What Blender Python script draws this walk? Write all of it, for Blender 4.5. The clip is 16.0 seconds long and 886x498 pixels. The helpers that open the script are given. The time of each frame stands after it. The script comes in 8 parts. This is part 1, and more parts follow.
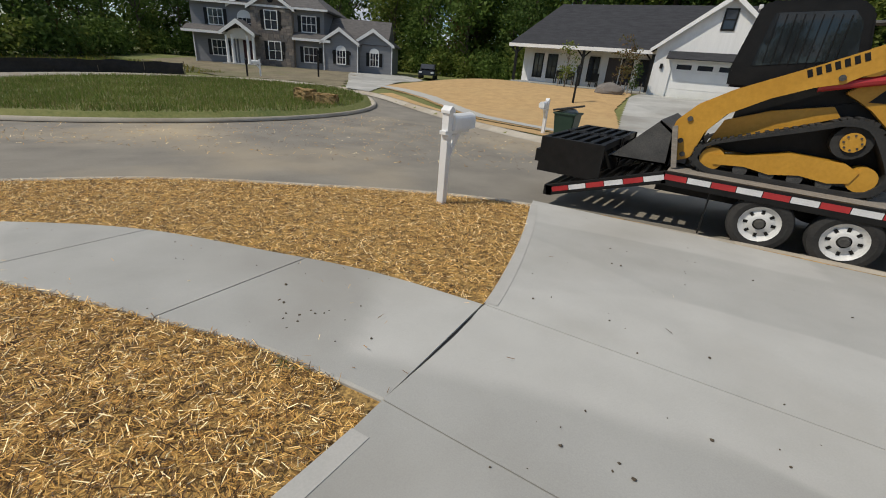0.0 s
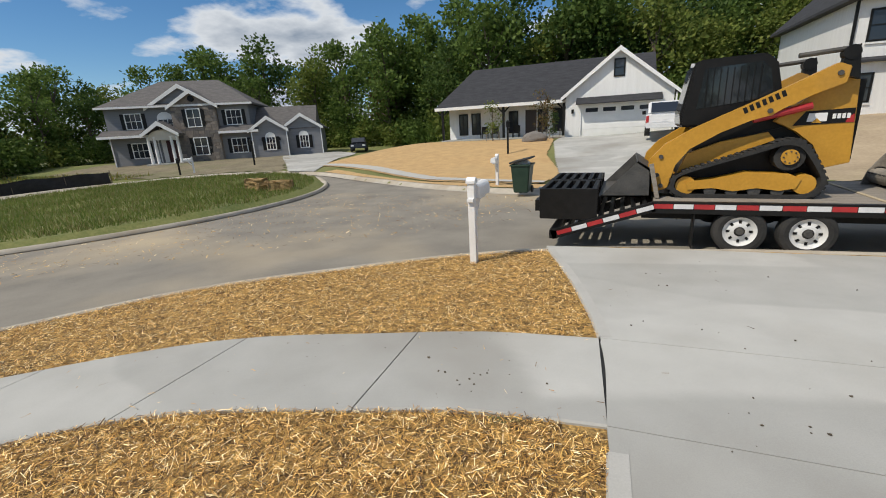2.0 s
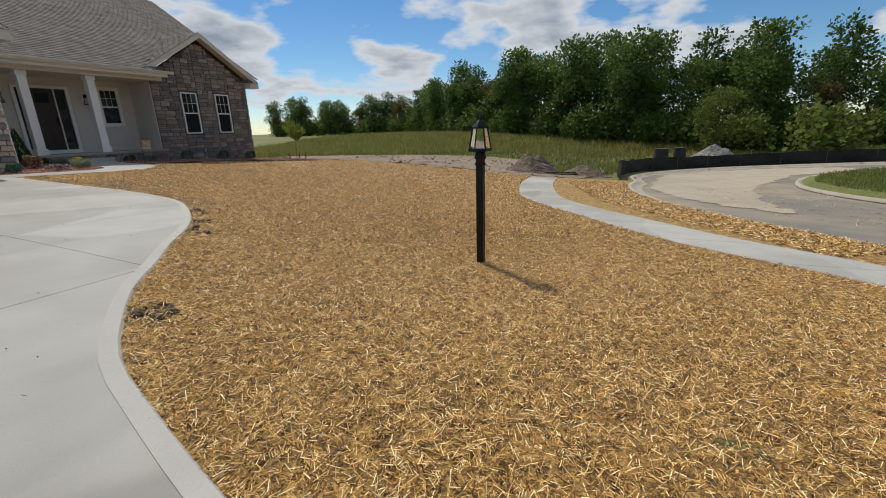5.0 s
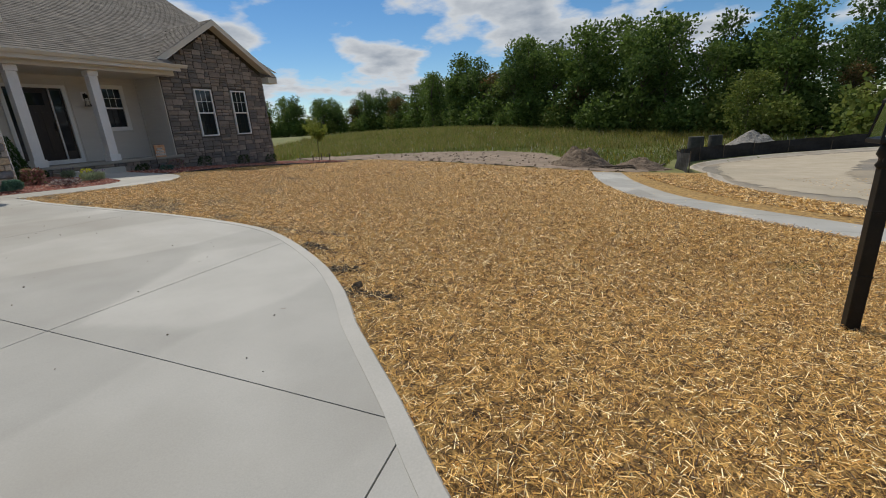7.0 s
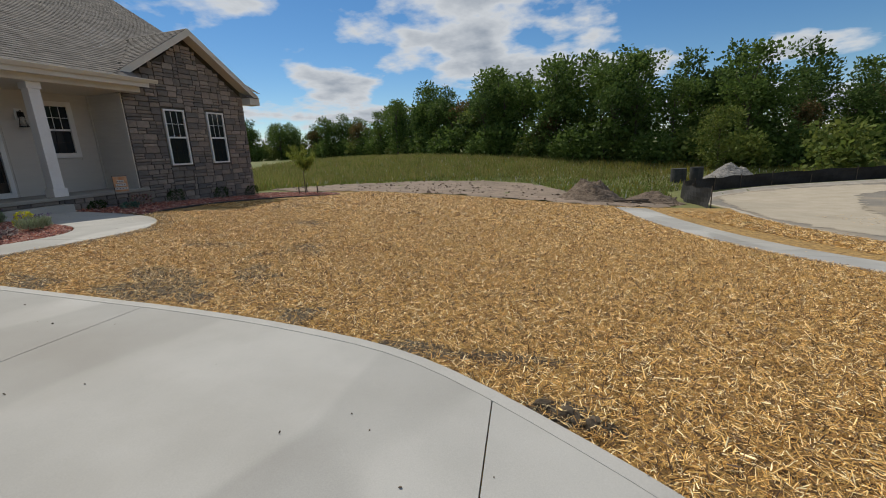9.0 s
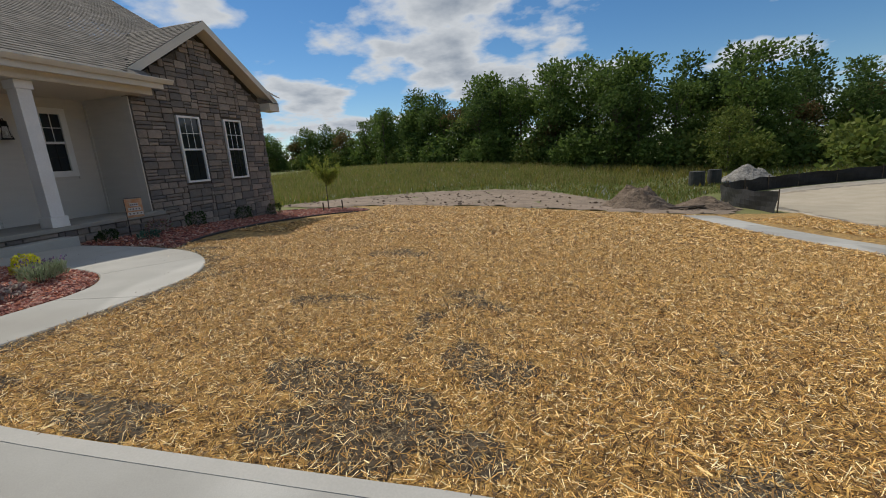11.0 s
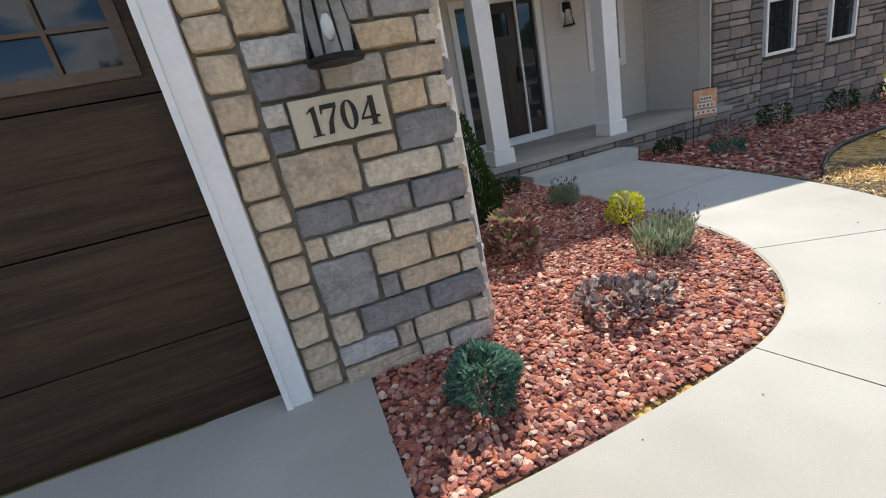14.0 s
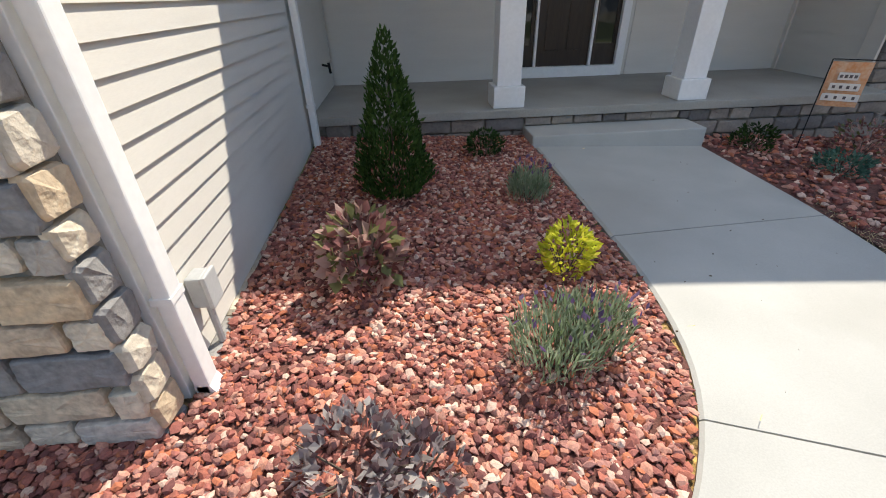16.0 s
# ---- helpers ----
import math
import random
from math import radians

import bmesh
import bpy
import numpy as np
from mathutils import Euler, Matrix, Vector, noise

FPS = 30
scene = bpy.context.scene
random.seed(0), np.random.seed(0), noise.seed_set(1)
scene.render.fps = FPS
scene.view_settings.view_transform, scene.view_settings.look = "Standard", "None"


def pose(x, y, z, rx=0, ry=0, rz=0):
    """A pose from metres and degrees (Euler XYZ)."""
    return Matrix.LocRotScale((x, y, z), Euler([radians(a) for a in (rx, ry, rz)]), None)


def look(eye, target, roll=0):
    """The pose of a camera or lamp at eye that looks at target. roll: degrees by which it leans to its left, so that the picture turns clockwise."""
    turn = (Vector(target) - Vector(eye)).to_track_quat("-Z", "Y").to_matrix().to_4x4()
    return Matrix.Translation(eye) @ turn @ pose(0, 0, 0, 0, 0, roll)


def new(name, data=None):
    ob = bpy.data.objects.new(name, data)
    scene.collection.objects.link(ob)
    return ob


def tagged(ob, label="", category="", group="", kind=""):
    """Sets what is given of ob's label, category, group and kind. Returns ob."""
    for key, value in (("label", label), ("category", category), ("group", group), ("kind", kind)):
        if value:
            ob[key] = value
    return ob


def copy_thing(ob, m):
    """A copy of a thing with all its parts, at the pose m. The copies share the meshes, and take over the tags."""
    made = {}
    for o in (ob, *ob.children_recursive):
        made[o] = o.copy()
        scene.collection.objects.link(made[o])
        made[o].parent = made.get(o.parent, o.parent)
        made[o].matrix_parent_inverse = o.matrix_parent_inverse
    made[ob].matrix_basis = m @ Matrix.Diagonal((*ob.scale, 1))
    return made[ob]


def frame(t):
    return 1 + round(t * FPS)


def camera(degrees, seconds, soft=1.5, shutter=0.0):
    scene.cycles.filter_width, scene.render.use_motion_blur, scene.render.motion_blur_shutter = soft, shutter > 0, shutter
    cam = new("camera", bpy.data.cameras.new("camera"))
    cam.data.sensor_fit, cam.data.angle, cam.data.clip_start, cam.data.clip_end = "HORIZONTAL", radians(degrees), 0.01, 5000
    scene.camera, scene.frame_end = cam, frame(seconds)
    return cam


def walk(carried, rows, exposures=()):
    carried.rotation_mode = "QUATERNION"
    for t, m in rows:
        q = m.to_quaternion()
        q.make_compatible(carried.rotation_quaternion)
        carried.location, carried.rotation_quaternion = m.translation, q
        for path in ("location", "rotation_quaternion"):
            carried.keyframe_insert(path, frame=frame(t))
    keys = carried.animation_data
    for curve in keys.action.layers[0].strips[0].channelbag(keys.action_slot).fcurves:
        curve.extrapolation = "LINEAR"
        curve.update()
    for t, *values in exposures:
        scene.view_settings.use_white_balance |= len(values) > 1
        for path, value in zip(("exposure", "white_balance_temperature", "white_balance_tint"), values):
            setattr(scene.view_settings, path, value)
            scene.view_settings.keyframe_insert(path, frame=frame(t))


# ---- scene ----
cam = camera(92.8, 16.0, soft=1.0)
PATH = [
    (0.0, (-0.986, -7.725, 1.06), (-0.027, -9.282, 0.25), 4.8),
    (0.5, (-0.477, -7.447, 1.124), (0.642, -8.988, 0.515), -2.6),
    (1.0, (-0.098, -7.233, 1.147), (0.962, -8.821, 0.553), -4.0),
    (1.5, (0.098, -6.956, 1.211), (0.982, -8.655, 0.633), -4.9),
    (2.0, (0.041, -6.683, 1.262), (0.808, -8.446, 0.709), -3.2),
    (2.5, (-0.081, -6.41, 1.298), (0.585, -8.226, 0.791), -2.4),
    (3.0, (-0.158, -6.015, 1.326), (0.469, -7.862, 0.881), -2.3),
    (3.5, (-0.27, -5.504, 1.338), (0.906, -7.07, 0.931), -0.1),
    (3.7, (-0.313, -5.212, 1.326), (1.296, -6.313, 0.879), 3.0),
    (5.8, (0.09, -0.783, 1.347), (1.698, 0.255, 0.777), -3.6),
    (6.0, (0.17, -0.475, 1.342), (1.824, 0.49, 0.767), -2.1),
    (6.5, (0.458, 0.267, 1.346), (2.188, 1.092, 0.769), -3.1),
    (7.0, (0.831, 1.052, 1.376), (2.578, 1.842, 0.807), -3.7),
    (7.5, (1.197, 1.743, 1.425), (2.965, 2.485, 0.858), -3.2),
    (8.0, (1.578, 2.512, 1.507), (3.372, 3.221, 0.979), -2.8),
    (10.5, (3.068, 6.61, 1.731), (4.965, 7.077, 1.301), -3.6),
    (11.0, (3.447, 7.363, 1.75), (5.335, 7.861, 1.316), -4.1),
    (11.5, (3.776, 8.158, 1.766), (5.64, 8.725, 1.316), -3.2),
    (12.0, (4.079, 8.937, 1.752), (5.73, 9.966, 1.287), -3.5),
    (12.5, (4.338, 9.686, 1.768), (5.705, 11.046, 1.24), -4.8),
    (13.0, (4.59, 10.335, 1.793), (5.698, 11.912, 1.258), -7.1),
    (13.5, (4.74, 10.985, 1.831), (5.39, 12.795, 1.283), -6.8),
    (14.0, (4.908, 11.531, 1.878), (5.455, 13.345, 1.237), -12.1),
    (14.5, (5.227, 11.985, 1.901), (5.741, 13.794, 1.218), -12.0),
    (15.0, (5.621, 12.316, 1.92), (6.084, 14.095, 1.131), -10.4),
    (15.5, (6.166, 12.423, 1.905), (6.448, 14.101, 0.855), -3.7),
    (16.0, (6.713, 12.536, 1.923), (6.847, 14.243, 0.889), -1.5),
]
K = 6750
EXPOSURES = [(t, s, K, 8) for t, s in ((0.0, -0.22), (0.5, -0.02), (1.5, 0.04), (3.5, 0.1), (6.0, -0.2), (8.0, -0.15), (10.5, -0.18), (12.0, 0.02), (12.5, 0.3), (13.0, 0.42), (13.5, 0.8), (14.0, 1.0), (15.0, 1.38), (15.5, 1.3), (16.0, 1.12))]
walk(cam, [(t, look(e, g, r)) for t, e, g, r in PATH], EXPOSURES)

# ---- world, sun and sky ----
SUN = Vector((0.615 * math.cos(radians(51)), 0.789 * math.cos(radians(51)), math.sin(radians(51))))


def make_world():
    w = bpy.data.worlds.new("sky")
    scene.world = w
    w.use_nodes = True
    nt = w.node_tree
    nt.nodes.clear()
    N, L = nt.nodes.new, nt.links.new
    out = N("ShaderNodeOutputWorld")
    sky = N("ShaderNodeTexSky")
    sky.sky_type = "NISHITA"
    sky.sun_disc = False
    sky.sun_elevation, sky.sun_rotation = radians(51), radians(37.9)
    sky.dust_density, sky.ozone_density, sky.air_density = 0.05, 4.5, 0.9
    b1 = N("ShaderNodeBackground")
    b1.inputs[1].default_value = 0.102
    hs = N("ShaderNodeHueSaturation")
    hs.inputs["Saturation"].default_value = 1.2
    L(sky.outputs[0], hs.inputs["Color"])
    L(hs.outputs[0], b1.inputs[0])
    # clouds: noise on a flat layer seen in perspective
    tc = N("ShaderNodeTexCoord")
    sep = N("ShaderNodeSeparateXYZ")
    L(tc.outputs["Generated"], sep.inputs[0])
    zz = N("ShaderNodeMath")
    zz.operation = "MAXIMUM"
    zz.inputs[1].default_value = 0.0
    L(sep.outputs[2], zz.inputs[0])
    za = N("ShaderNodeMath")
    za.inputs[1].default_value = 0.22
    L(zz.outputs[0], za.inputs[0])
    div = N("ShaderNodeVectorMath")
    div.operation = "DIVIDE"
    cmb = N("ShaderNodeCombineXYZ")
    for i in range(3):
        L(za.outputs[0], cmb.inputs[i])
    L(tc.outputs["Generated"], div.inputs[0])
    L(cmb.outputs[0], div.inputs[1])
    n1 = N("ShaderNodeTexNoise")
    n1.inputs["Scale"].default_value, n1.inputs["Detail"].default_value, n1.inputs["Roughness"].default_value = 1.7, 10, 0.52
    off = N("ShaderNodeVectorMath")
    off.inputs[1].default_value = (3.3, 1.7, 0.4)
    L(div.outputs[0], off.inputs[0])
    L(off.outputs[0], n1.inputs["Vector"])
    r1 = N("ShaderNodeValToRGB")
    r1.color_ramp.elements[0].position, r1.color_ramp.elements[1].position = 0.485, 0.565
    L(n1.outputs["Fac"], r1.inputs[0])
    r2 = N("ShaderNodeValToRGB")
    r2.color_ramp.elements[0].position, r2.color_ramp.elements[1].position = 0.55, 0.72
    r2.color_ramp.elements[0].color, r2.color_ramp.elements[1].color = (0.68, 0.72, 0.79, 1), (0.22, 0.28, 0.38, 1)
    L(n1.outputs["Fac"], r2.inputs[0])
    b2 = N("ShaderNodeBackground")
    b2.inputs[1].default_value = 1.0
    L(r2.outputs[0], b2.inputs[0])
    mx = N("ShaderNodeMixShader")
    L(r1.outputs[0], mx.inputs[0])
    L(b1.outputs[0], mx.inputs[1])
    L(b2.outputs[0], mx.inputs[2])
    L(mx.outputs[0], out.inputs[0])


make_world()
sun = new("sun", bpy.data.lights.new("sun", "SUN"))
sun.data.energy, sun.data.angle, sun.data.color = 3.35, radians(0.55), (1.0, 0.93, 0.83)
sun.matrix_world = look(SUN * 80, (0, 0, 0))


# ---- materials ----
def material(name, c1, c2, scale=8.0, rough=0.7, bump=0.3, metal=0.0, fine=60.0, c3=None, stain=0.35, stretch=None,
             rnd=None, island=False, dist=0.01, spec=0.5):
    """Two-scale noise colour between c1 and c2, stains of c3, fine relief. rnd: colours picked by each object's (or island's) random number."""
    m = bpy.data.materials.new(name)
    m.use_nodes = True
    nt = m.node_tree
    N, L = nt.nodes.new, nt.links.new
    bs = nt.nodes["Principled BSDF"]
    bs.inputs["Roughness"].default_value, bs.inputs["Metallic"].default_value = rough, metal
    bs.inputs["Specular IOR Level"].default_value = spec
    tc = N("ShaderNodeTexCoord")
    mp = N("ShaderNodeMapping")
    if stretch:
        mp.inputs["Scale"].default_value = stretch
    L(tc.outputs["Object"], mp.inputs[0])
    n1, n2 = N("ShaderNodeTexNoise"), N("ShaderNodeTexNoise")
    for n, s, d in ((n1, scale, 5), (n2, fine, 4)):
        n.inputs["Scale"].default_value, n.inputs["Detail"].default_value = s, d
        L(mp.outputs[0], n.inputs["Vector"])
    add = N("ShaderNodeMath")
    add.operation = "MULTIPLY_ADD"
    add.inputs[1].default_value = 0.45
    L(n2.outputs["Fac"], add.inputs[0])
    sc = N("ShaderNodeMath")
    sc.operation = "MULTIPLY"
    sc.inputs[1].default_value = 0.55
    L(n1.outputs["Fac"], sc.inputs[0])
    L(sc.outputs[0], add.inputs[2])
    rp = N("ShaderNodeValToRGB")
    rp.color_ramp.elements[0].position, rp.color_ramp.elements[1].position = 0.36, 0.64
    rp.color_ramp.elements[0].color, rp.color_ramp.elements[1].color = (*c1, 1), (*c2, 1)
    L(add.outputs[0], rp.inputs[0])
    col = rp.outputs[0]
    if rnd:
        src = N("ShaderNodeNewGeometry").outputs["Random Per Island"] if island else N("ShaderNodeObjectInfo").outputs["Random"]
        rr = N("ShaderNodeValToRGB")
        rr.color_ramp.interpolation = "CONSTANT"
        for i, c in enumerate(rnd):
            e = rr.color_ramp.elements[i] if i < 2 else rr.color_ramp.elements.new(i / len(rnd))
            e.position, e.color = i / len(rnd), (*c, 1)
        L(src, rr.inputs[0])
        mr = N("ShaderNodeMix")
        mr.data_type, mr.blend_type = "RGBA", "MULTIPLY"
        mr.inputs["Factor"].default_value = 1
        L(rr.outputs[0], mr.inputs["A"])
        L(col, mr.inputs["B"])
        col = mr.outputs["Result"]
    if c3:
        n3 = N("ShaderNodeTexNoise")
        n3.inputs["Scale"].default_value, n3.inputs["Detail"].default_value = scale * 0.21, 6
        L(mp.outputs[0], n3.inputs["Vector"])
        r3 = N("ShaderNodeValToRGB")
        r3.color_ramp.elements[0].position, r3.color_ramp.elements[1].position = 0.5, 0.72
        r3.color_ramp.elements[1].color = (stain, stain, stain, 1)
        L(n3.outputs["Fac"], r3.inputs[0])
        m3 = N("ShaderNodeMix")
        m3.data_type = "RGBA"
        m3.inputs["B"].default_value = (*c3, 1)
        L(r3.outputs[0], m3.inputs["Factor"])
        L(col, m3.inputs["A"])
        col = m3.outputs["Result"]
    L(col, bs.inputs["Base Color"])
    if bump:
        bp = N("ShaderNodeBump")
        bp.inputs["Strength"].default_value, bp.inputs["Distance"].default_value = bump, dist
        L(add.outputs[0], bp.inputs["Height"])
        L(bp.outputs[0], bs.inputs["Normal"])
    return m


def leaf_material(name, c1, c2, c3):
    m = material(name, (0.7, 0.7, 0.7), (1.2, 1.2, 1.2), 3, 0.55, 0, rnd=(c1, c2, c3, c1, c2), island=True, fine=0.4)
    nt = m.node_tree
    bs = nt.nodes["Principled BSDF"]
    bs.inputs["Specular IOR Level"].default_value = 0.12
    tr, mx = nt.nodes.new("ShaderNodeBsdfTranslucent"), nt.nodes.new("ShaderNodeMixShader")
    mx.inputs[0].default_value = 0.42
    nt.links.new(bs.inputs["Base Color"].links[0].from_socket, tr.inputs[0])
    nt.links.new(bs.outputs[0], mx.inputs[1])
    nt.links.new(tr.outputs[0], mx.inputs[2])
    nt.links.new(mx.outputs[0], nt.nodes["Material Output"].inputs[0])
    return m


def glass_material(name, tint, rough=0.03):
    m = bpy.data.materials.new(name)
    m.use_nodes = True
    bs = m.node_tree.nodes["Principled BSDF"]
    bs.inputs["Base Color"].default_value = (*tint, 1)
    bs.inputs["Roughness"].default_value = rough
    bs.inputs["Specular IOR Level"].default_value = 0.55
    bs.inputs["Coat Weight"].default_value = 0.0
    return m


CONCRETE = material("concrete", (0.415, 0.408, 0.378), (0.495, 0.487, 0.453), 1.9, 0.85, 0.25, c3=(0.335, 0.315, 0.275), stain=0.8, fine=140, dist=0.004)
CONCRETE_SMOOTH = material("concrete_edge", (0.412, 0.402, 0.37), (0.488, 0.474, 0.438), 2.5, 0.8, 0.12, fine=90, dist=0.003)
def swaths(m, size, lo, hi):
    """Broad brushed swaths of slightly lighter and darker tone, cell by cell."""
    nt = m.node_tree
    N, L = nt.nodes.new, nt.links.new
    bs = nt.nodes["Principled BSDF"]
    tc, mp, ns, mv, vo, rp, mx = (N("ShaderNodeTexCoord"), N("ShaderNodeMapping"), N("ShaderNodeTexNoise"), N("ShaderNodeMix"), N("ShaderNodeTexVoronoi"), N("ShaderNodeValToRGB"), N("ShaderNodeMix"))
    mp.inputs["Scale"].default_value, mp.inputs["Rotation"].default_value = (size * 0.55, size * 1.3, 1), (0, 0, 0.35)
    ns.inputs["Scale"].default_value = 1.1
    ns.inputs["Detail"].default_value = 6
    mv.data_type, mv.inputs["Factor"].default_value = "VECTOR", 0.22
    L(tc.outputs["Object"], mp.inputs[0])
    L(mp.outputs[0], ns.inputs["Vector"])
    L(mp.outputs[0], mv.inputs["A"])
    L(ns.outputs["Color"], mv.inputs["B"])
    L(mv.outputs["Result"], vo.inputs["Vector"])
    vo.feature, vo.inputs["Smoothness"].default_value = "SMOOTH_F1", 0.12
    vo.inputs["Scale"].default_value = 1.0
    rp.color_ramp.elements[0].color, rp.color_ramp.elements[1].color = (lo, lo, lo, 1), (hi, hi, hi, 1)
    L(vo.outputs["Color"], rp.inputs[0])
    mx.data_type, mx.blend_type = "RGBA", "MULTIPLY"
    mx.inputs["Factor"].default_value = 1
    L(bs.inputs["Base Color"].links[0].from_socket, mx.inputs["A"])
    L(rp.outputs[0], mx.inputs["B"])
    L(mx.outputs["Result"], bs.inputs["Base Color"])


swaths(CONCRETE, 0.8, 0.76, 1.12)
KERB = material("kerb_concrete", (0.38, 0.34, 0.275), (0.50, 0.45, 0.375), 3, 0.9, 0.3, c3=(0.30, 0.22, 0.13), stain=0.5)
ASPHALT = material("asphalt", (0.185, 0.168, 0.142), (0.285, 0.258, 0.212), 0.9, 0.9, 0.5, c3=(0.44, 0.36, 0.245), stain=0.95, fine=90, dist=0.006)
SOIL = material("soil", (0.045, 0.034, 0.022), (0.13, 0.10, 0.066), 5, 0.95, 1.0, c3=(0.20, 0.155, 0.10), stain=0.5, fine=30, dist=0.04)
DIRT = material("bare_dirt", (0.20, 0.148, 0.105), (0.34, 0.262, 0.195), 1.5, 0.95, 0.9, c3=(0.15, 0.12, 0.08), stain=0.6, fine=14, dist=0.05)
MEADOW = material("meadow", (0.095, 0.125, 0.03), (0.21, 0.21, 0.07), 0.35, 0.95, 0.8, c3=(0.28, 0.23, 0.10), stain=0.6, fine=9, dist=0.08)
# Near-black end paints the shaded gaps between straws into the sheet.
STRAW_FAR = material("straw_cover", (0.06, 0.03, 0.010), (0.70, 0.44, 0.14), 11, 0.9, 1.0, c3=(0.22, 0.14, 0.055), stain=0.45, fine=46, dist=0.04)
STRAW_WHITE_LOT = material("straw_cover_far_lot", (0.42, 0.27, 0.12), (0.56, 0.37, 0.17), 2, 0.95, 0.4, c3=(0.47, 0.33, 0.16), stain=0.5, fine=20)
# Darkest tones put the shade of gaps between straws into the colour.
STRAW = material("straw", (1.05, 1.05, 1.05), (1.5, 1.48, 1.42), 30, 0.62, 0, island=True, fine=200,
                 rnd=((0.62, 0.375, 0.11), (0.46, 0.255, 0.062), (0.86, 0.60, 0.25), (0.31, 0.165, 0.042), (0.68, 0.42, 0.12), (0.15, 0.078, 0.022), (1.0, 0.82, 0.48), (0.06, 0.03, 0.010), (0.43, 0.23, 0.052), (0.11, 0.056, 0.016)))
STRAW_OLD = material("weathered_straw", (0.75, 0.75, 0.75), (1.1, 1.1, 1.1), 30, 0.8, 0, island=True, fine=200,
                     rnd=((0.52, 0.40, 0.21), (0.10, 0.075, 0.045), (0.66, 0.53, 0.31), (0.06, 0.045, 0.028), (0.34, 0.25, 0.13)))
LAVA = material("red_lava_rock", (0.7, 0.7, 0.7), (1.15, 1.15, 1.15), 25, 0.92, 0.6, island=True, fine=180, dist=0.004,
                rnd=((0.38, 0.125, 0.085), (0.24, 0.078, 0.06), (0.48, 0.225, 0.16), (0.33, 0.115, 0.09), (0.62, 0.43, 0.34), (0.16, 0.058, 0.052), (0.44, 0.145, 0.075), (0.36, 0.17, 0.14), (0.50, 0.25, 0.185), (0.28, 0.095, 0.075)))
# Sheet seen between the rocks; shade of their gaps put into its colour.
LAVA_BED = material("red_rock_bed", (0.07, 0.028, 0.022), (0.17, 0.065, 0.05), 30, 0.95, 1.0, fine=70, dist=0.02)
STONE = material("ledge_stone", (0.66, 0.65, 0.64), (1.14, 1.12, 1.09), 6, 0.88, 1.0, fine=30, dist=0.025, c3=(0.30, 0.27, 0.23), stain=0.35,
                 rnd=((0.56, 0.47, 0.35), (0.27, 0.265, 0.26), (0.60, 0.53, 0.42), (0.55, 0.44, 0.31), (0.34, 0.325, 0.31), (0.55, 0.50, 0.42), (0.43, 0.40, 0.35), (0.24, 0.235, 0.235), (0.64, 0.57, 0.46)))
def stone_tone(name, *tones):
    return material(name, (0.60, 0.59, 0.59), (1.16, 1.14, 1.10), 9, 0.88, 0.9, fine=45, dist=0.014, c3=(0.24, 0.22, 0.20), stain=0.5, rnd=tones)


STONE_TAN = stone_tone("tan_ledge_stone", (0.56, 0.44, 0.30), (0.60, 0.50, 0.37), (0.52, 0.42, 0.31), (0.58, 0.47, 0.34))
STONE_PALE = stone_tone("pale_ledge_stone", (0.58, 0.52, 0.43), (0.54, 0.50, 0.45), (0.62, 0.55, 0.44), (0.52, 0.50, 0.47))
STONE_GREY = stone_tone("grey_ledge_stone", (0.35, 0.33, 0.30), (0.40, 0.37, 0.33), (0.33, 0.32, 0.31))
STONE_SLATE = stone_tone("slate_ledge_stone", (0.235, 0.235, 0.24), (0.27, 0.26, 0.25), (0.20, 0.20, 0.21), (0.29, 0.28, 0.26))
# Gable stone and mortar: darker copies, its shade put into their colours.
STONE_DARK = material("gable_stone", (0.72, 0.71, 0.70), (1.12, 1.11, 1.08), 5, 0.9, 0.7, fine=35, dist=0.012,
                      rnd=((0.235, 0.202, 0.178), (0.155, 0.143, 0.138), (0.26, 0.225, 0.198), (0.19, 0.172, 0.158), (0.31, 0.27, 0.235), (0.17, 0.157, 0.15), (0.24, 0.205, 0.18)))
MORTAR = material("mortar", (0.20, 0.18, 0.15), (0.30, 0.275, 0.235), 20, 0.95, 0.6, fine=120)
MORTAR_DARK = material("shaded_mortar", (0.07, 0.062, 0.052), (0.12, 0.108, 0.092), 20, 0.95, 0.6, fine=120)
SIDING = material("cream_siding", (0.57, 0.545, 0.50), (0.62, 0.595, 0.545), 1.5, 0.55, 0.08, fine=40, stretch=(1, 1, 6))
WHITE = material("white_trim", (0.76, 0.76, 0.75), (0.84, 0.84, 0.83), 2, 0.42, 0.03, fine=30)
CREAM = material("cream_fascia", (0.60, 0.56, 0.48), (0.66, 0.62, 0.54), 2, 0.5, 0.03, fine=30)
DOOR_WOOD = material("dark_brown_wood_grain", (0.036, 0.021, 0.012), (0.082, 0.049, 0.028), 2.2, 0.55, 0.25, fine=18, stretch=(0.5, 1, 9), dist=0.004, spec=0.22)
DOOR_SASH = material("brown_sash", (0.075, 0.044, 0.024), (0.13, 0.08, 0.045), 3, 0.5, 0.1, stretch=(1, 1, 4), fine=20)
DOOR_DARK = material("dark_door", (0.022, 0.014, 0.011), (0.045, 0.03, 0.022), 3, 0.4, 0.15, stretch=(6, 1, 0.6), fine=20)
SHINGLE = material("gray_brown_shingle", (0.125, 0.112, 0.098), (0.22, 0.20, 0.175), 3, 0.95, 0.5, fine=60,
                   rnd=((0.9, 0.9, 0.9), (1.1, 1.08, 1.05), (0.78, 0.77, 0.76), (1.0, 1.0, 1.0)), island=True, dist=0.01)
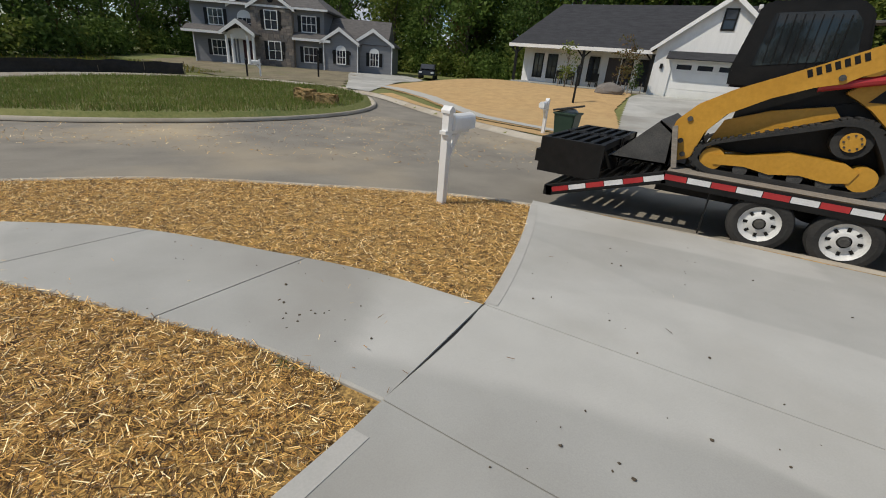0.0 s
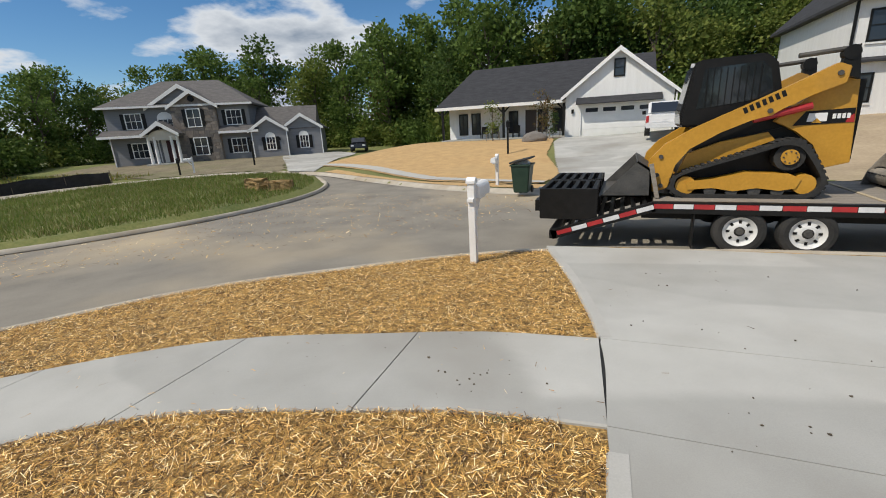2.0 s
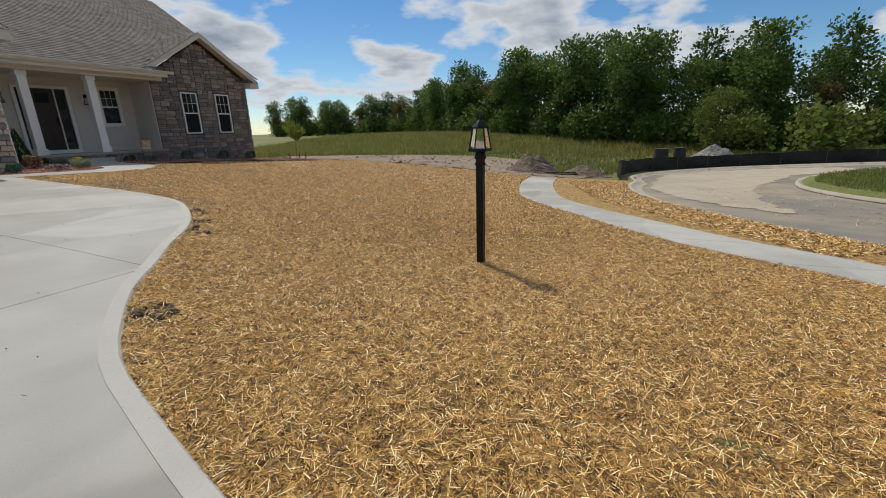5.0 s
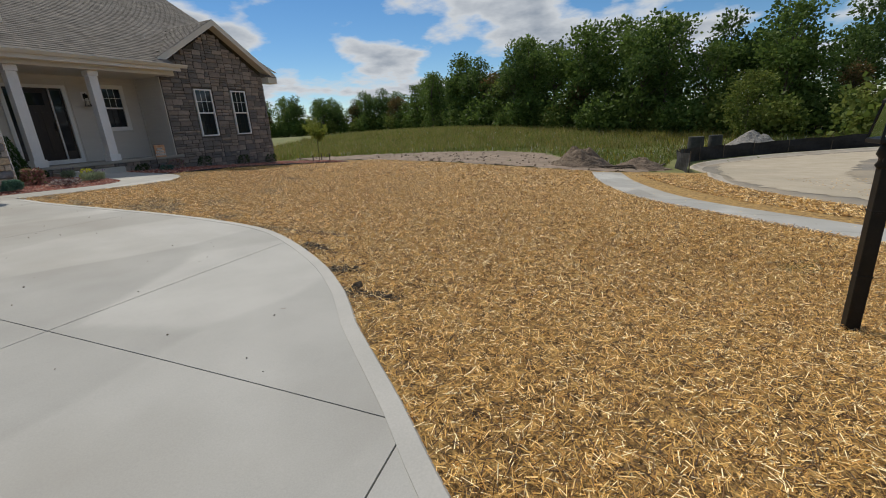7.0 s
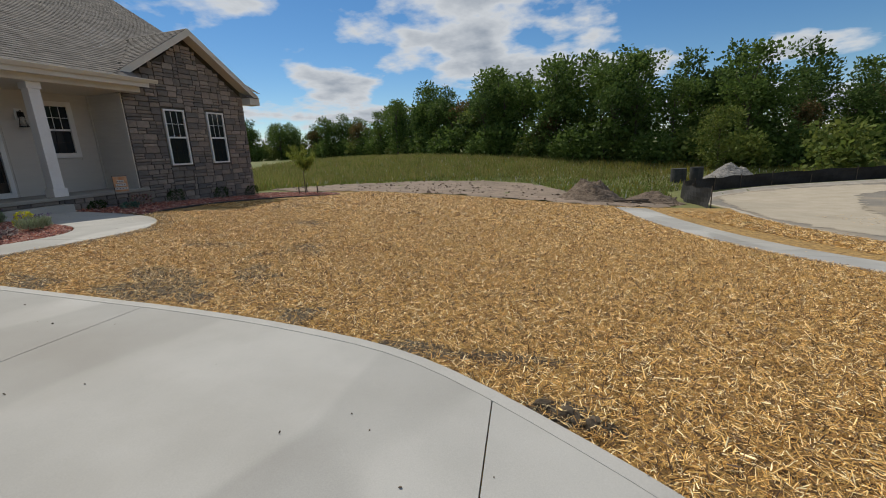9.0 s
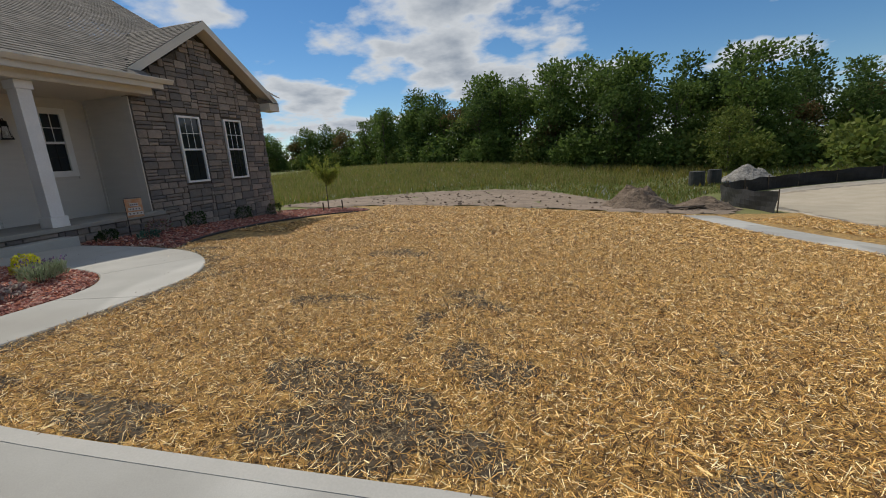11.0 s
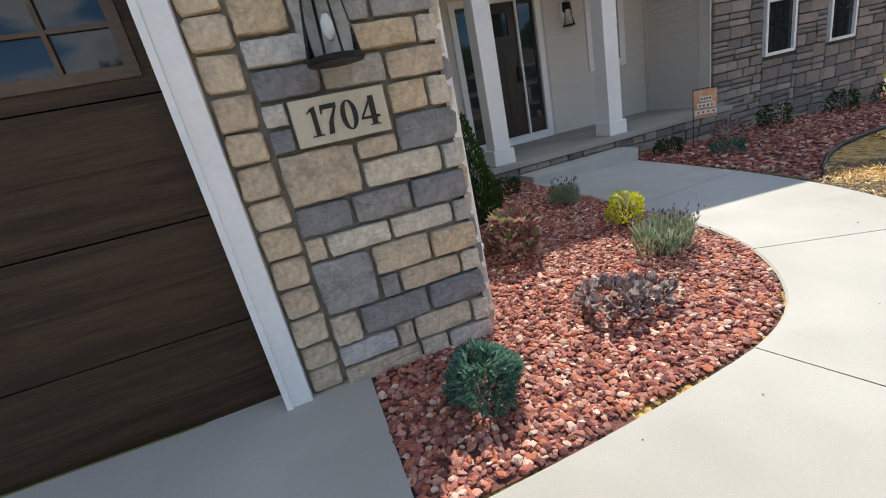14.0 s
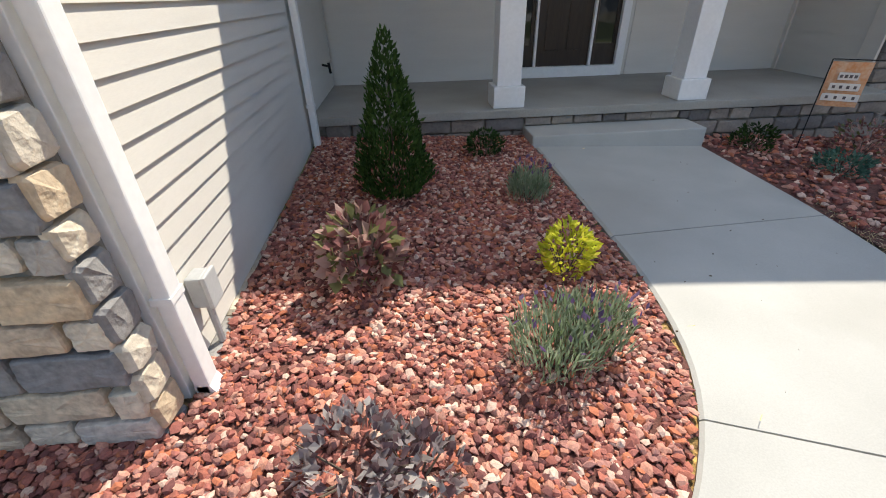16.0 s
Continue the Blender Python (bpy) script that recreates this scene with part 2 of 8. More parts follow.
BLACK = material("black_metal", (0.007, 0.007, 0.007), (0.014, 0.0135, 0.013), 8, 0.45, 0.05, spec=0.25)
BLACK_PLASTIC = material("black_edging", (0.012, 0.012, 0.012), (0.03, 0.028, 0.026), 6, 0.6, 0.1)
FABRIC_BLACK = material("black_silt_fabric", (0.009, 0.009, 0.010), (0.024, 0.023, 0.022), 3, 0.85, 0.4, c3=(0.05, 0.043, 0.035), stain=0.4, fine=25, dist=0.02)
GLASS = glass_material("window_glass", (0.018, 0.022, 0.026))
GLASS_LAMP = glass_material("seeded_lamp_glass", (0.86, 0.88, 0.88), 0.08)
GLASS_LAMP.node_tree.nodes["Principled BSDF"].inputs["Transmission Weight"].default_value = 1.0
GLASS_LAMP.node_tree.nodes["Principled BSDF"].inputs["IOR"].default_value = 1.12
PLAQUE = material("cast_stone_plaque", (0.50, 0.45, 0.34), (0.58, 0.52, 0.41), 10, 0.85, 0.2, fine=90)
INK = material("black_numerals", (0.008, 0.008, 0.008), (0.014, 0.014, 0.013), 10, 0.6, 0)
BARK = material("bark", (0.06, 0.045, 0.032), (0.15, 0.12, 0.09), 4, 0.95, 0.8, stretch=(3, 3, 0.6), fine=25, dist=0.02)
LEAF_A = leaf_material("forest_leaf", (0.115, 0.180, 0.042), (0.155, 0.225, 0.055), (0.085, 0.138, 0.033))
LEAF_B = leaf_material("forest_leaf_yellow", (0.17, 0.22, 0.05), (0.21, 0.245, 0.06), (0.125, 0.175, 0.04))
LEAF_C = leaf_material("forest_leaf_dark", (0.082, 0.135, 0.036), (0.108, 0.165, 0.044), (0.06, 0.105, 0.03))
LEAF_R = leaf_material("autumn_leaf", (0.19, 0.12, 0.05), (0.14, 0.12, 0.045), (0.11, 0.11, 0.04))
GRASS = leaf_material("grass_blade", (0.14, 0.20, 0.045), (0.20, 0.235, 0.065), (0.29, 0.25, 0.11))


# ---- mesh helpers ----
BASE = {}


def thing(name, at, label, category, group="", kind=""):
    """An Empty at the thing's base; its parts are built in world coordinates."""
    ob = new(name)
    ob.empty_display_size = 0.2
    ob.location = at
    BASE[ob.name] = Vector(at)
    return tagged(ob, label, category, group, kind)


def mesh_of(name, bm, mat, smooth=False):
    me = bpy.data.meshes.new(name)
    bmesh.ops.recalc_face_normals(bm, faces=bm.faces)
    bm.to_mesh(me)
    bm.free()
    me.materials.append(mat)
    if smooth:
        for p in me.polygons:
            p.use_smooth = True
    return me


def part(name, bm, mat, parent=None, label="", smooth=False, kind=""):
    ob = new(name, mesh_of(name, bm, mat, smooth))
    if parent is not None:
        ob.parent = parent
        if parent.name in BASE:
            ob.matrix_parent_inverse = Matrix.Translation(-BASE[parent.name])
    return tagged(ob, label, kind=kind)


def bm_new():
    return bmesh.new()


def add_box(bm, x0, x1, y0, y1, z0, z1, bevel=0.0, m=None):
    r = bmesh.ops.create_cube(bm, size=1)
    for v in r["verts"]:
        v.co = ((x0 + x1) / 2 + v.co.x * (x1 - x0), (y0 + y1) / 2 + v.co.y * (y1 - y0), (z0 + z1) / 2 + v.co.z * (z1 - z0))
        if m is not None:
            v.co = m @ v.co
    if bevel:
        es = list({e for v in r["verts"] for e in v.link_edges})
        bmesh.ops.bevel(bm, geom=es, offset=bevel, segments=2, affect="EDGES", profile=0.6)
    return bm


def box(x0, x1, y0, y1, z0, z1, bevel=0.0, m=None):
    return add_box(bm_new(), x0, x1, y0, y1, z0, z1, bevel, m)


def add_tube(bm, p0, p1, r0, r1=None, n=10, caps=True):
    r1 = r0 if r1 is None else r1
    p0, p1 = Vector(p0), Vector(p1)
    q = (p1 - p0).to_track_quat("Z", "Y").to_matrix()
    rings = []
    for p, r in ((p0, r0), (p1, r1)):
        rings.append([bm.verts.new(p + q @ Vector((r * math.cos(2 * math.pi * i / n), r * math.sin(2 * math.pi * i / n), 0))) for i in range(n)])
    for i in range(n):
        bm.faces.new((rings[0][i], rings[0][(i + 1) % n], rings[1][(i + 1) % n], rings[1][i]))
    if caps:
        bm.faces.new(rings[0][::-1])
        bm.faces.new(rings[1])
    return bm


def tube(p0, p1, r0, r1=None, n=10):
    return add_tube(bm_new(), p0, p1, r0, r1, n)


def add_lathe(bm, at, prof, n=16):
    """Rings of (radius, z) round a vertical axis at at."""
    at = Vector(at)
    rings = [[bm.verts.new(at + Vector((r * math.cos(2 * math.pi * i / n), r * math.sin(2 * math.pi * i / n), z))) for i in range(n)] for r, z in prof]
    for a, b in zip(rings[:-1], rings[1:]):
        for i in range(n):
            bm.faces.new((a[i], a[(i + 1) % n], b[(i + 1) % n], b[i]))
    bm.faces.new(rings[0][::-1])
    bm.faces.new(rings[-1])
    return bm


def add_prism(bm, poly, axis, a, b, m=None):
    """A 2D outline pushed along an axis ('x': points are (y, z); 'y': (x, z); 'z': (x, y)) from a to b."""
    def co(p, d):
        v = {"x": (d, p[0], p[1]), "y": (p[0], d, p[1]), "z": (p[0], p[1], d)}[axis]
        return m @ Vector(v) if m is not None else v
    f0, f1 = [bm.verts.new(co(p, a)) for p in poly], [bm.verts.new(co(p, b)) for p in poly]
    n = len(poly)
    for i in range(n):
        bm.faces.new((f0[i], f0[(i + 1) % n], f1[(i + 1) % n], f1[i]))
    bm.faces.new(f0[::-1])
    bm.faces.new(f1)
    return bm


def prism(poly, axis, a, b, m=None, bevel=0.0):
    bm = add_prism(bm_new(), poly, axis, a, b, m)
    if bevel:
        bmesh.ops.bevel(bm, geom=list(bm.edges), offset=bevel, segments=2, affect="EDGES")
    return bm


def from_lists(name, verts, faces, mat, smooth=False):
    me = bpy.data.meshes.new(name)
    me.from_pydata(verts, [], faces)
    me.update()
    me.materials.append(mat)
    if smooth:
        for p in me.polygons:
            p.use_smooth = True
    return new(name, me)


# ---- terrain ----
def smooth01(a, b, v):
    t = min(1.0, max(0.0, (v - a) / (b - a)))
    return t * t * (3 - 2 * t)


def land(x, y):
    X, Y = math.tanh((x - 5) / 22), math.tanh((y + 2) / 16)
    z = CFT[0] + CFT[1] * X + CFT[2] * Y + CFT[3] * X * Y + CFT[4] * X * X + CFT[5] * Y * Y + CFT[6] * X * X * Y + CFT[7] * X * Y * Y
    z += 1.3 * smooth01(-25, -39, y) * smooth01(26, 15, x)      # rise to the white farmhouse lot
    z += 0.45 * smooth01(-26, -36, y) * smooth01(18, 30, x)
    z += 0.75 * smooth01(-19.5, -32, y) * smooth01(3, -12, x)
    z -= 0.12 * math.exp(-((x - 14) ** 2 + (y - 1) ** 2) / 30)
    z -= 0.19 * math.exp(-((x - 5.2) ** 2 + (y + 0.6) ** 2) / 6)
    z += 1.35 * smooth01(36, 58, x) * smooth01(-16, -5, y)      # the meadow climbs to the wood
    return z


CUL = Vector((22.3, -18.0))          # middle of the cul-de-sac
CFT = (-0.2997, -1.2444, 1.0474, -0.1555, -0.7287, 0.0511, -0.7866, 1.1851)

RND = random.Random(7)


def spline(pts, step=0.4):
    """A smooth line through the points (Catmull-Rom)."""
    P = [Vector(p) for p in pts]
    P = [2 * P[0] - P[1]] + P + [2 * P[-1] - P[-2]]
    out = []
    for a, b, c, d in zip(P, P[1:], P[2:], P[3:]):
        n = max(1, int((c - b).length / step))
        for i in range(n):
            t = i / n
            out.append(0.5 * (2 * b + (c - a) * t + (2 * a - 5 * b + 4 * c - d) * t * t + (3 * b - a - 3 * c + d) * t ** 3))
    return out + [P[-2]]


def inside(poly, x, y):
    """Points (arrays) inside a closed outline."""
    hit = np.zeros(np.shape(x), bool)
    for a, b in zip(poly, poly[1:] + poly[:1]):
        if a[1] != b[1]:
            hit ^= ((a[1] > y) != (b[1] > y)) & (x < (b[0] - a[0]) * (y - a[1]) / (b[1] - a[1]) + a[0])
    return hit


def arc(c, r, a0, a1, n):
    return [(c[0] + r * math.cos(radians(a0 + (a1 - a0) * i / n)), c[1] + r * math.sin(radians(a0 + (a1 - a0) * i / n))) for i in range(n + 1)]


KERB_NEAR = spline(arc((20.0, -18.1), 16.0, 80, 152, 8) + [(4.1, -12.05), (2.7, -13.05), (1.2, -13.7), (-1, -14.0), (-6, -14.3), (-40, -15.5)])
KERB_FAR = spline([(-40, -23.6), (-6, -22.3), (2.5, -22.0), (7, -23.4), (12, -26.0), (17.5, -28.4), (24, -30.0), (31, -27.5), (35.5, -21.5),
                   (36.3, -14), (35.4, -8), (31.5, -3.8), (26.8, -2.1), (22.8, -2.3)])
ROAD = [tuple(p) for p in KERB_NEAR + KERB_FAR]
ISLAND = spline(arc((22.5, -18.8), 9.9, 0, 352, 26) + [(32.4, -18.8)])
LAWN = [(-9, -13.9), (-1, -13.9)] + [tuple(p + (p - Vector((20.0, -18.1))).normalized() * 0.2) for p in KERB_NEAR[::-1] if p.x > 0] + [(21.6, 2), (21.4, 5), (23, 10), (22.5, 15), (20.5, 18), (17.3, 17.8), (5, 13.55), (-9, 13.55)]
ROADLIM = inside(ROAD, np.array([0.0]), np.array([-18.0]))


def road_z(x, y):
    return land(x, y) - 0.10


def grid_axis(lo, hi, core0, core1, fine):
    a = list(np.arange(core0, core1 + 1e-6, fine))
    s, v = fine, core1
    while v < hi:
        s *= 1.25
        v += s
        a.append(v)
    s, v = fine, core0
    while v > lo:
        s *= 1.25
        v -= s
        a.insert(0, v)
    return a


def make_ground():
    xs, ys = grid_axis(-900, 900, -14, 42, 0.5), grid_axis(-900, 900, -46, 26, 0.5)
    X, Y = np.meshgrid(xs, ys)
    inroad = inside(ROAD, X, Y)
    isl = inside([tuple(p) for p in ISLAND], X, Y)
    verts = []
    for j in range(len(ys)):
        for i in range(len(xs)):
            x, y = xs[i], ys[j]
            z = land(x, y) + 0.03 * noise.noise(Vector((x * 0.5, y * 0.5, 0)))
            if inroad[j, i] and not isl[j, i]:
                z -= 0.35
            elif isl[j, i]:
                z += 0.16 + 0.05 * noise.noise(Vector((x * 0.6, y * 0.6, 4)))
            verts.append((x, y, z))
    n = len(xs)
    faces = [(j * n + i, j * n + i + 1, (j + 1) * n + i + 1, (j + 1) * n + i) for j in range(len(ys) - 1) for i in range(n - 1)]
    g = from_lists("ground", verts, faces, MEADOW, True)
    tagged(g, "rough green and straw-coloured meadow ground", "ground", kind="structure")


def patch(name, poly, mat, lift, label, category, cell=0.4, zf=land, bumpy=0.0, hole=None, kind="structure"):
    """A sheet that follows the land inside an outline."""
    xs = np.arange(min(p[0] for p in poly), max(p[0] for p in poly) + cell, cell)
    ys = np.arange(min(p[1] for p in poly), max(p[1] for p in poly) + cell, cell)
    X, Y = np.meshgrid(xs, ys)
    keep = inside(poly, X + cell / 2, Y + cell / 2)
    if hole:
        keep &= ~inside(hole, X + cell / 2, Y + cell / 2)
    idx, verts, faces = {}, [], []

    def vid(i, j):
        if (i, j) not in idx:
            x, y = xs[0] + i * cell, ys[0] + j * cell
            idx[i, j] = len(verts)
            verts.append((x, y, zf(x, y) + lift + bumpy * noise.noise(Vector((x * 1.3, y * 1.3, 2)))))
        return idx[i, j]
    for j in range(len(ys)):
        for i in range(len(xs)):
            if keep[j, i]:
                faces.append((vid(i, j), vid(i + 1, j), vid(i + 1, j + 1), vid(i, j + 1)))
    ob = from_lists(name, verts, faces, mat, True)
    return tagged(ob, label, category, kind=kind)


make_ground()
patch("road", ROAD, ASPHALT, 0.0, "grey asphalt cul-de-sac dusted with mud and straw", "road", 0.35, road_z)
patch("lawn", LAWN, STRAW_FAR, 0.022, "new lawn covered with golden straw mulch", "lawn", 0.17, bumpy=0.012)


def kerb_strip(name, line, label, flip=1, zin=road_z, width=0.5):
    """A rolled concrete kerb: low at the road, rounded, then flush with the verge."""
    prof = ((-0.32, 0.012, 0), (-0.05, 0.03, 0), (0.05, 0.11, 0), (0.12, 0.145, 0), (0.24, 0.15, 0), (0.26, 0.03, 0))
    verts, faces = [], []
    n = len(prof)
    for k, p in enumerate(line):
        a, b = line[max(0, k - 1)], line[min(len(line) - 1, k + 1)]
        t = (b - a).normalized()
        nrm = Vector((-t.y, t.x)) * flip
        for o, z, _ in prof:
            q = p + nrm * o
            verts.append((q.x, q.y, zin(p.x, p.y) + z))
    for k in range(len(line) - 1):
        for i in range(n - 1):
            faces.append((k * n + i, k * n + i + 1, (k + 1) * n + i + 1, (k + 1) * n + i))
    return tagged(from_lists(name, verts, faces, KERB, True), label, "kerb", kind="structure")


kerb_strip("kerb_near", KERB_NEAR, "pale rolled concrete kerb stained with mud", -1)
kerb_strip("kerb_far", KERB_FAR, "pale rolled concrete kerb along the far lots", -1)
kerb_strip("kerb_island", ISLAND, "pale concrete kerb round a grassy island", -1)


def slab(name, outline, parent, mat=CONCRETE, thick=0.12, top=0.05, cell=None):
    """A concrete slab with rounded edges whose top follows the land."""
    bm = bm_new()
    c = Vector((sum(p[0] for p in outline) / len(outline), sum(p[1] for p in outline) / len(outline)))
    rings = []
    for inset, dz in ((0.0, -thick), (0.0, -0.012), (0.010, 0.0)):
        ring = []
        for p in outline:
            q = Vector(p)
            d = (c - q)
            q = q + d.normalized() * (inset + 0.004)
            ring.append(bm.verts.new((q.x, q.y, land(q.x, q.y) + top + dz)))
        rings.append(ring)
    n = len(outline)
    for a, b in zip(rings, rings[1:]):
        for i in range(n):
            bm.faces.new((a[i], a[(i + 1) % n], b[(i + 1) % n], b[i]))
    f = bm.faces.new(rings[-1])
    bmesh.ops.triangulate(bm, faces=[f])
    return part(name, bm, mat, parent)


# driveway: the right-hand edge swings out in an S towards the house
EDGE = spline([(1.2, -13.72), (0.62, -12.0), (0.16, -10.22), (0.05, -8.96), (0.02, -7.7), (0.06, -5.6), (0.26, -3.2), (0.58, -1.4), (0.86, -0.3), (1.06, 0.32), (1.36, 0.84),
               (1.80, 1.46), (2.27, 1.94), (2.95, 2.68), (3.36, 3.06), (4.0, 3.85), (4.72, 5.15), (4.92, 6.3), (4.95, 7.55), (4.91, 8.5), (4.86, 10.3), (4.95, 11.76), (4.97, 13.72)], 0.25)


def edge_x(y):
    for a, b in zip(EDGE, EDGE[1:]):
        if a.y <= y <= b.y:
            return a.x + (b.x - a.x) * (y - a.y) / (b.y - a.y)
    return EDGE[0].x if y < EDGE[0].y else EDGE[-1].x


def skew(x, y):
    return 0.115 * (x - 2.1) * smooth01(-4, 1, y) * smooth01(11, 8, y)


def make_driveway():
    drive = thing("driveway", (1, 0, land(1, 0)), "broad pale concrete driveway with saw-cut joints and a smooth edge", "driveway", kind="structure")
    ycuts = [-13.75, -10.2, -8.95, -5.2, -1.6, 1.87, 4.35, 7.62, 10.6, 13.7]
    xcuts = [-4.8, 2.0]
    for y0, y1 in zip(ycuts, ycuts[1:]):
        ys = [y0 + (y1 - y0) * i / 14 for i in range(15)]
        cuts = [c for c in xcuts if c < min(edge_x(y) for y in ys) - 0.12]
        for k, c in enumerate(cuts):
            last = k == len(cuts) - 1
            nx = None if last else cuts[k + 1]
            # tile in short strips so that the top follows the land
            bm = bm_new()
            rows = []
            for i, y in enumerate(ys):
                yy = y + (0.004 if i == 0 else -0.004 if i == 14 else 0)
                xr = edge_x(y) - (-0.004 if y > 11.75 else 0.008 if -10.15 < y < -8.9 else 0.02) if last else nx - 0.004
                xl = c + 0.004
                if c > 0:
                    xl = max(1.9, 2.285 - 0.062 * y) + 0.004
                elif not last:
                    xr = max(1.9, 2.285 - 0.062 * y) - 0.004
                if last:
                    xr += edge_x(yy + skew(xr, y)) - edge_x(y)
                row = []
                for f in (0, 0.25, 0.5, 0.75, 1):
                    px = xl + (xr - xl) * f
                    py = yy + skew(px, y)
                    row.append(bm.verts.new((px, py, land(px, py) + 0.05)))
                rows.append(row)
            for a, b in zip(rows, rows[1:]):
                for j in range(4):
                    bm.faces.new((a[j], a[j + 1], b[j + 1], b[j]))
            ext = bmesh.ops.extrude_face_region(bm, geom=list(bm.faces))
            for v in [g for g in ext["geom"] if isinstance(g, bmesh.types.BMVert)]:
                v.co.z -= 0.10
            part("slab", bm, CONCRETE, drive)
    # trowelled border strips along the curved edge
    near, kerbside = [p for p in EDGE if -8.85 < p.y < 11.76], [p for p in EDGE if -13.6 < p.y < -10.15]
    for pts, k in [(near, k) for k in range(0, len(near) - 1, 12)] + [(kerbside, k) for k in range(0, len(kerbside) - 1, 12)]:
        seg = pts[k:k + 13]
        bm = bm_new()
        rows = []
        for i, p in enumerate(seg):
            a, b = pts[max(0, k + i - 1)], pts[min(len(pts) - 1, k + i + 1)]
            t = (b - a).normalized()
            nrm = Vector((t.y, -t.x))
            row = []
            for o, dz in ((-0.115, -0.06), (-0.112, 0.0535), (-0.014, 0.053), (0.0, 0.034), (0.002, -0.10)):
                q = p + nrm * o
                row.append(bm.verts.new((q.x, q.y, land(q.x, q.y) + dz)))
            rows.append(row)
        for a, b in zip(rows, rows[1:]):
            for j in range(4):
                bm.faces.new((a[j], a[j + 1], b[j + 1], b[j]))
        part("border", bm, CONCRETE_SMOOTH, drive, "smooth trowelled border strip")
    bm = bm_new()
    for y in np.arange(-13.0, 13, 1.0):
        add_box(bm, -4.7, edge_x(y) - 0.25 if edge_x(y + .5) > edge_x(y) else edge_x(y + 1) - 0.25, y, y + 1.0, -3.0, min(land(-4.7, y), land(edge_x(y), y)) - 0.06)
    part("joint_filler", bm, SOIL, drive)
    for ya, yb in ((-10.2, -8.98), (11.72, 13.65)):
        bm = bm_new()
        rows = [[bm.verts.new((edge_x(y) + o, y, land(edge_x(y), y) + 0.036)) for o in (-0.02, 0.036)] for y in np.linspace(ya, yb, 12)]
        for a, b in zip(rows, rows[1:]):
            bm.faces.new((a[0], a[1], b[1], b[0]))
        part("joint_filler", bm, BLACK_PLASTIC, drive, "black expansion joint strip")


make_driveway()


def make_walk(name, left, right, cuts, label, kind="structure"):
    """Slabs between two edge lines, cut at the given steps along them."""
    w = thing(name, (*left[0], land(*left[0])), label, "path", kind=kind)
    n = 160
    L_, R_ = [Vector(p) for p in left], [Vector(p) for p in right]
    LEN = sum((b - a).length for a, b in zip(R_, R_[1:]))

    def along(line, f):
        d = [0]
        for a, b in zip(line, line[1:]):
            d.append(d[-1] + (b - a).length)
        s = f * d[-1]
        for i in range(len(line) - 1):
            if s <= d[i + 1] + 1e-9:
                return line[i].lerp(line[i + 1], (s - d[i]) / max(1e-9, d[i + 1] - d[i]))
        return line[-1]
    cuts = [c if isinstance(c, tuple) else (c, c) for c in cuts]
    for c0, c1 in zip(cuts, cuts[1:]):
        bm = bm_new()
        rows = []
        m = 10
        for i in range(m + 1):
            e = 0.006 / LEN if i == 0 else -0.006 / LEN if i == m else 0
            a, b = along(L_, c0[0] + (c1[0] - c0[0]) * i / m + e), along(R_, c0[1] + (c1[1] - c0[1]) * i / m + e)
            row = []
            for t, dz in ((0, -0.09), (0.0, 0.038), (0.012, 0.05), (0.33, 0.05), (0.66, 0.05), (0.988, 0.05), (1.0, 0.038), (1.0, -0.09)):
                q = a.lerp(b, t)
                row.append(bm.verts.new((q.x, q.y, land(q.x, q.y) + dz)))
            rows.append(row)
        for a, b in zip(rows, rows[1:]):
            for j in range(7):
                bm.faces.new((a[j], a[j + 1], b[j + 1], b[j]))
        for r in (rows[0], rows[-1]):
            bm.faces.new(r)
        part("slab", bm, CONCRETE, w)
    return w


SW_C = spline([(0.092, -9.58), (1.0, -9.48), (1.8, -9.24), (3.3, -8.70), (4.57, -7.62), (5.7, -6.36), (6.75, -4.82), (7.6, -3.52), (8.85, -2.25), (10.5, -0.85),
               (12.0, 0.05), (13.8, 0.68), (17.3, 1.5), (20.9, 2.0)], 0.3)


def offset_line(line, o):
    out = []
    for k, p in enumerate(line):
        a, b = line[max(0, k - 1)], line[min(len(line) - 1, k + 1)]
        t = (b - a).normalized()
        out.append(p + Vector((-t.y, t.x)) * o)
    return out


SW_LEN = sum((b - a).length for a, b in zip(SW_C, SW_C[1:]))
make_walk("pavement", offset_line(SW_C, 0.63), offset_line(SW_C, -0.63), [0] + [(1.63 + 1.70 * i) / SW_LEN for i in range(14)] + [1.0], "curving concrete pavement of jointed slabs through straw")
WALK_IN = spline([(4.972, 12.64), (5.9, 12.68), (6.9, 12.80), (7.45, 13.10), (7.85, 13.62), (8.02, 14.25), (8.05, 15.1), (8.04, 16.74)], 0.15)
WALK_OUT = spline([(4.962, 11.76), (6.0, 11.79), (7.1, 11.90), (7.96, 12.12), (8.6, 12.5), (9.12, 13.0), (9.52, 13.6), (9.76, 14.3), (9.88, 15.25), (9.88, 16.74)], 0.15)
make_walk("garden_path", WALK_IN, WALK_OUT, [0, (0.275, 0.245), (0.49, 0.545), (0.715, 0.812), 1.0], "pale concrete garden path curving to the porch step")

# ---- the stone and siding house ----
STONE_COUNT = [0]


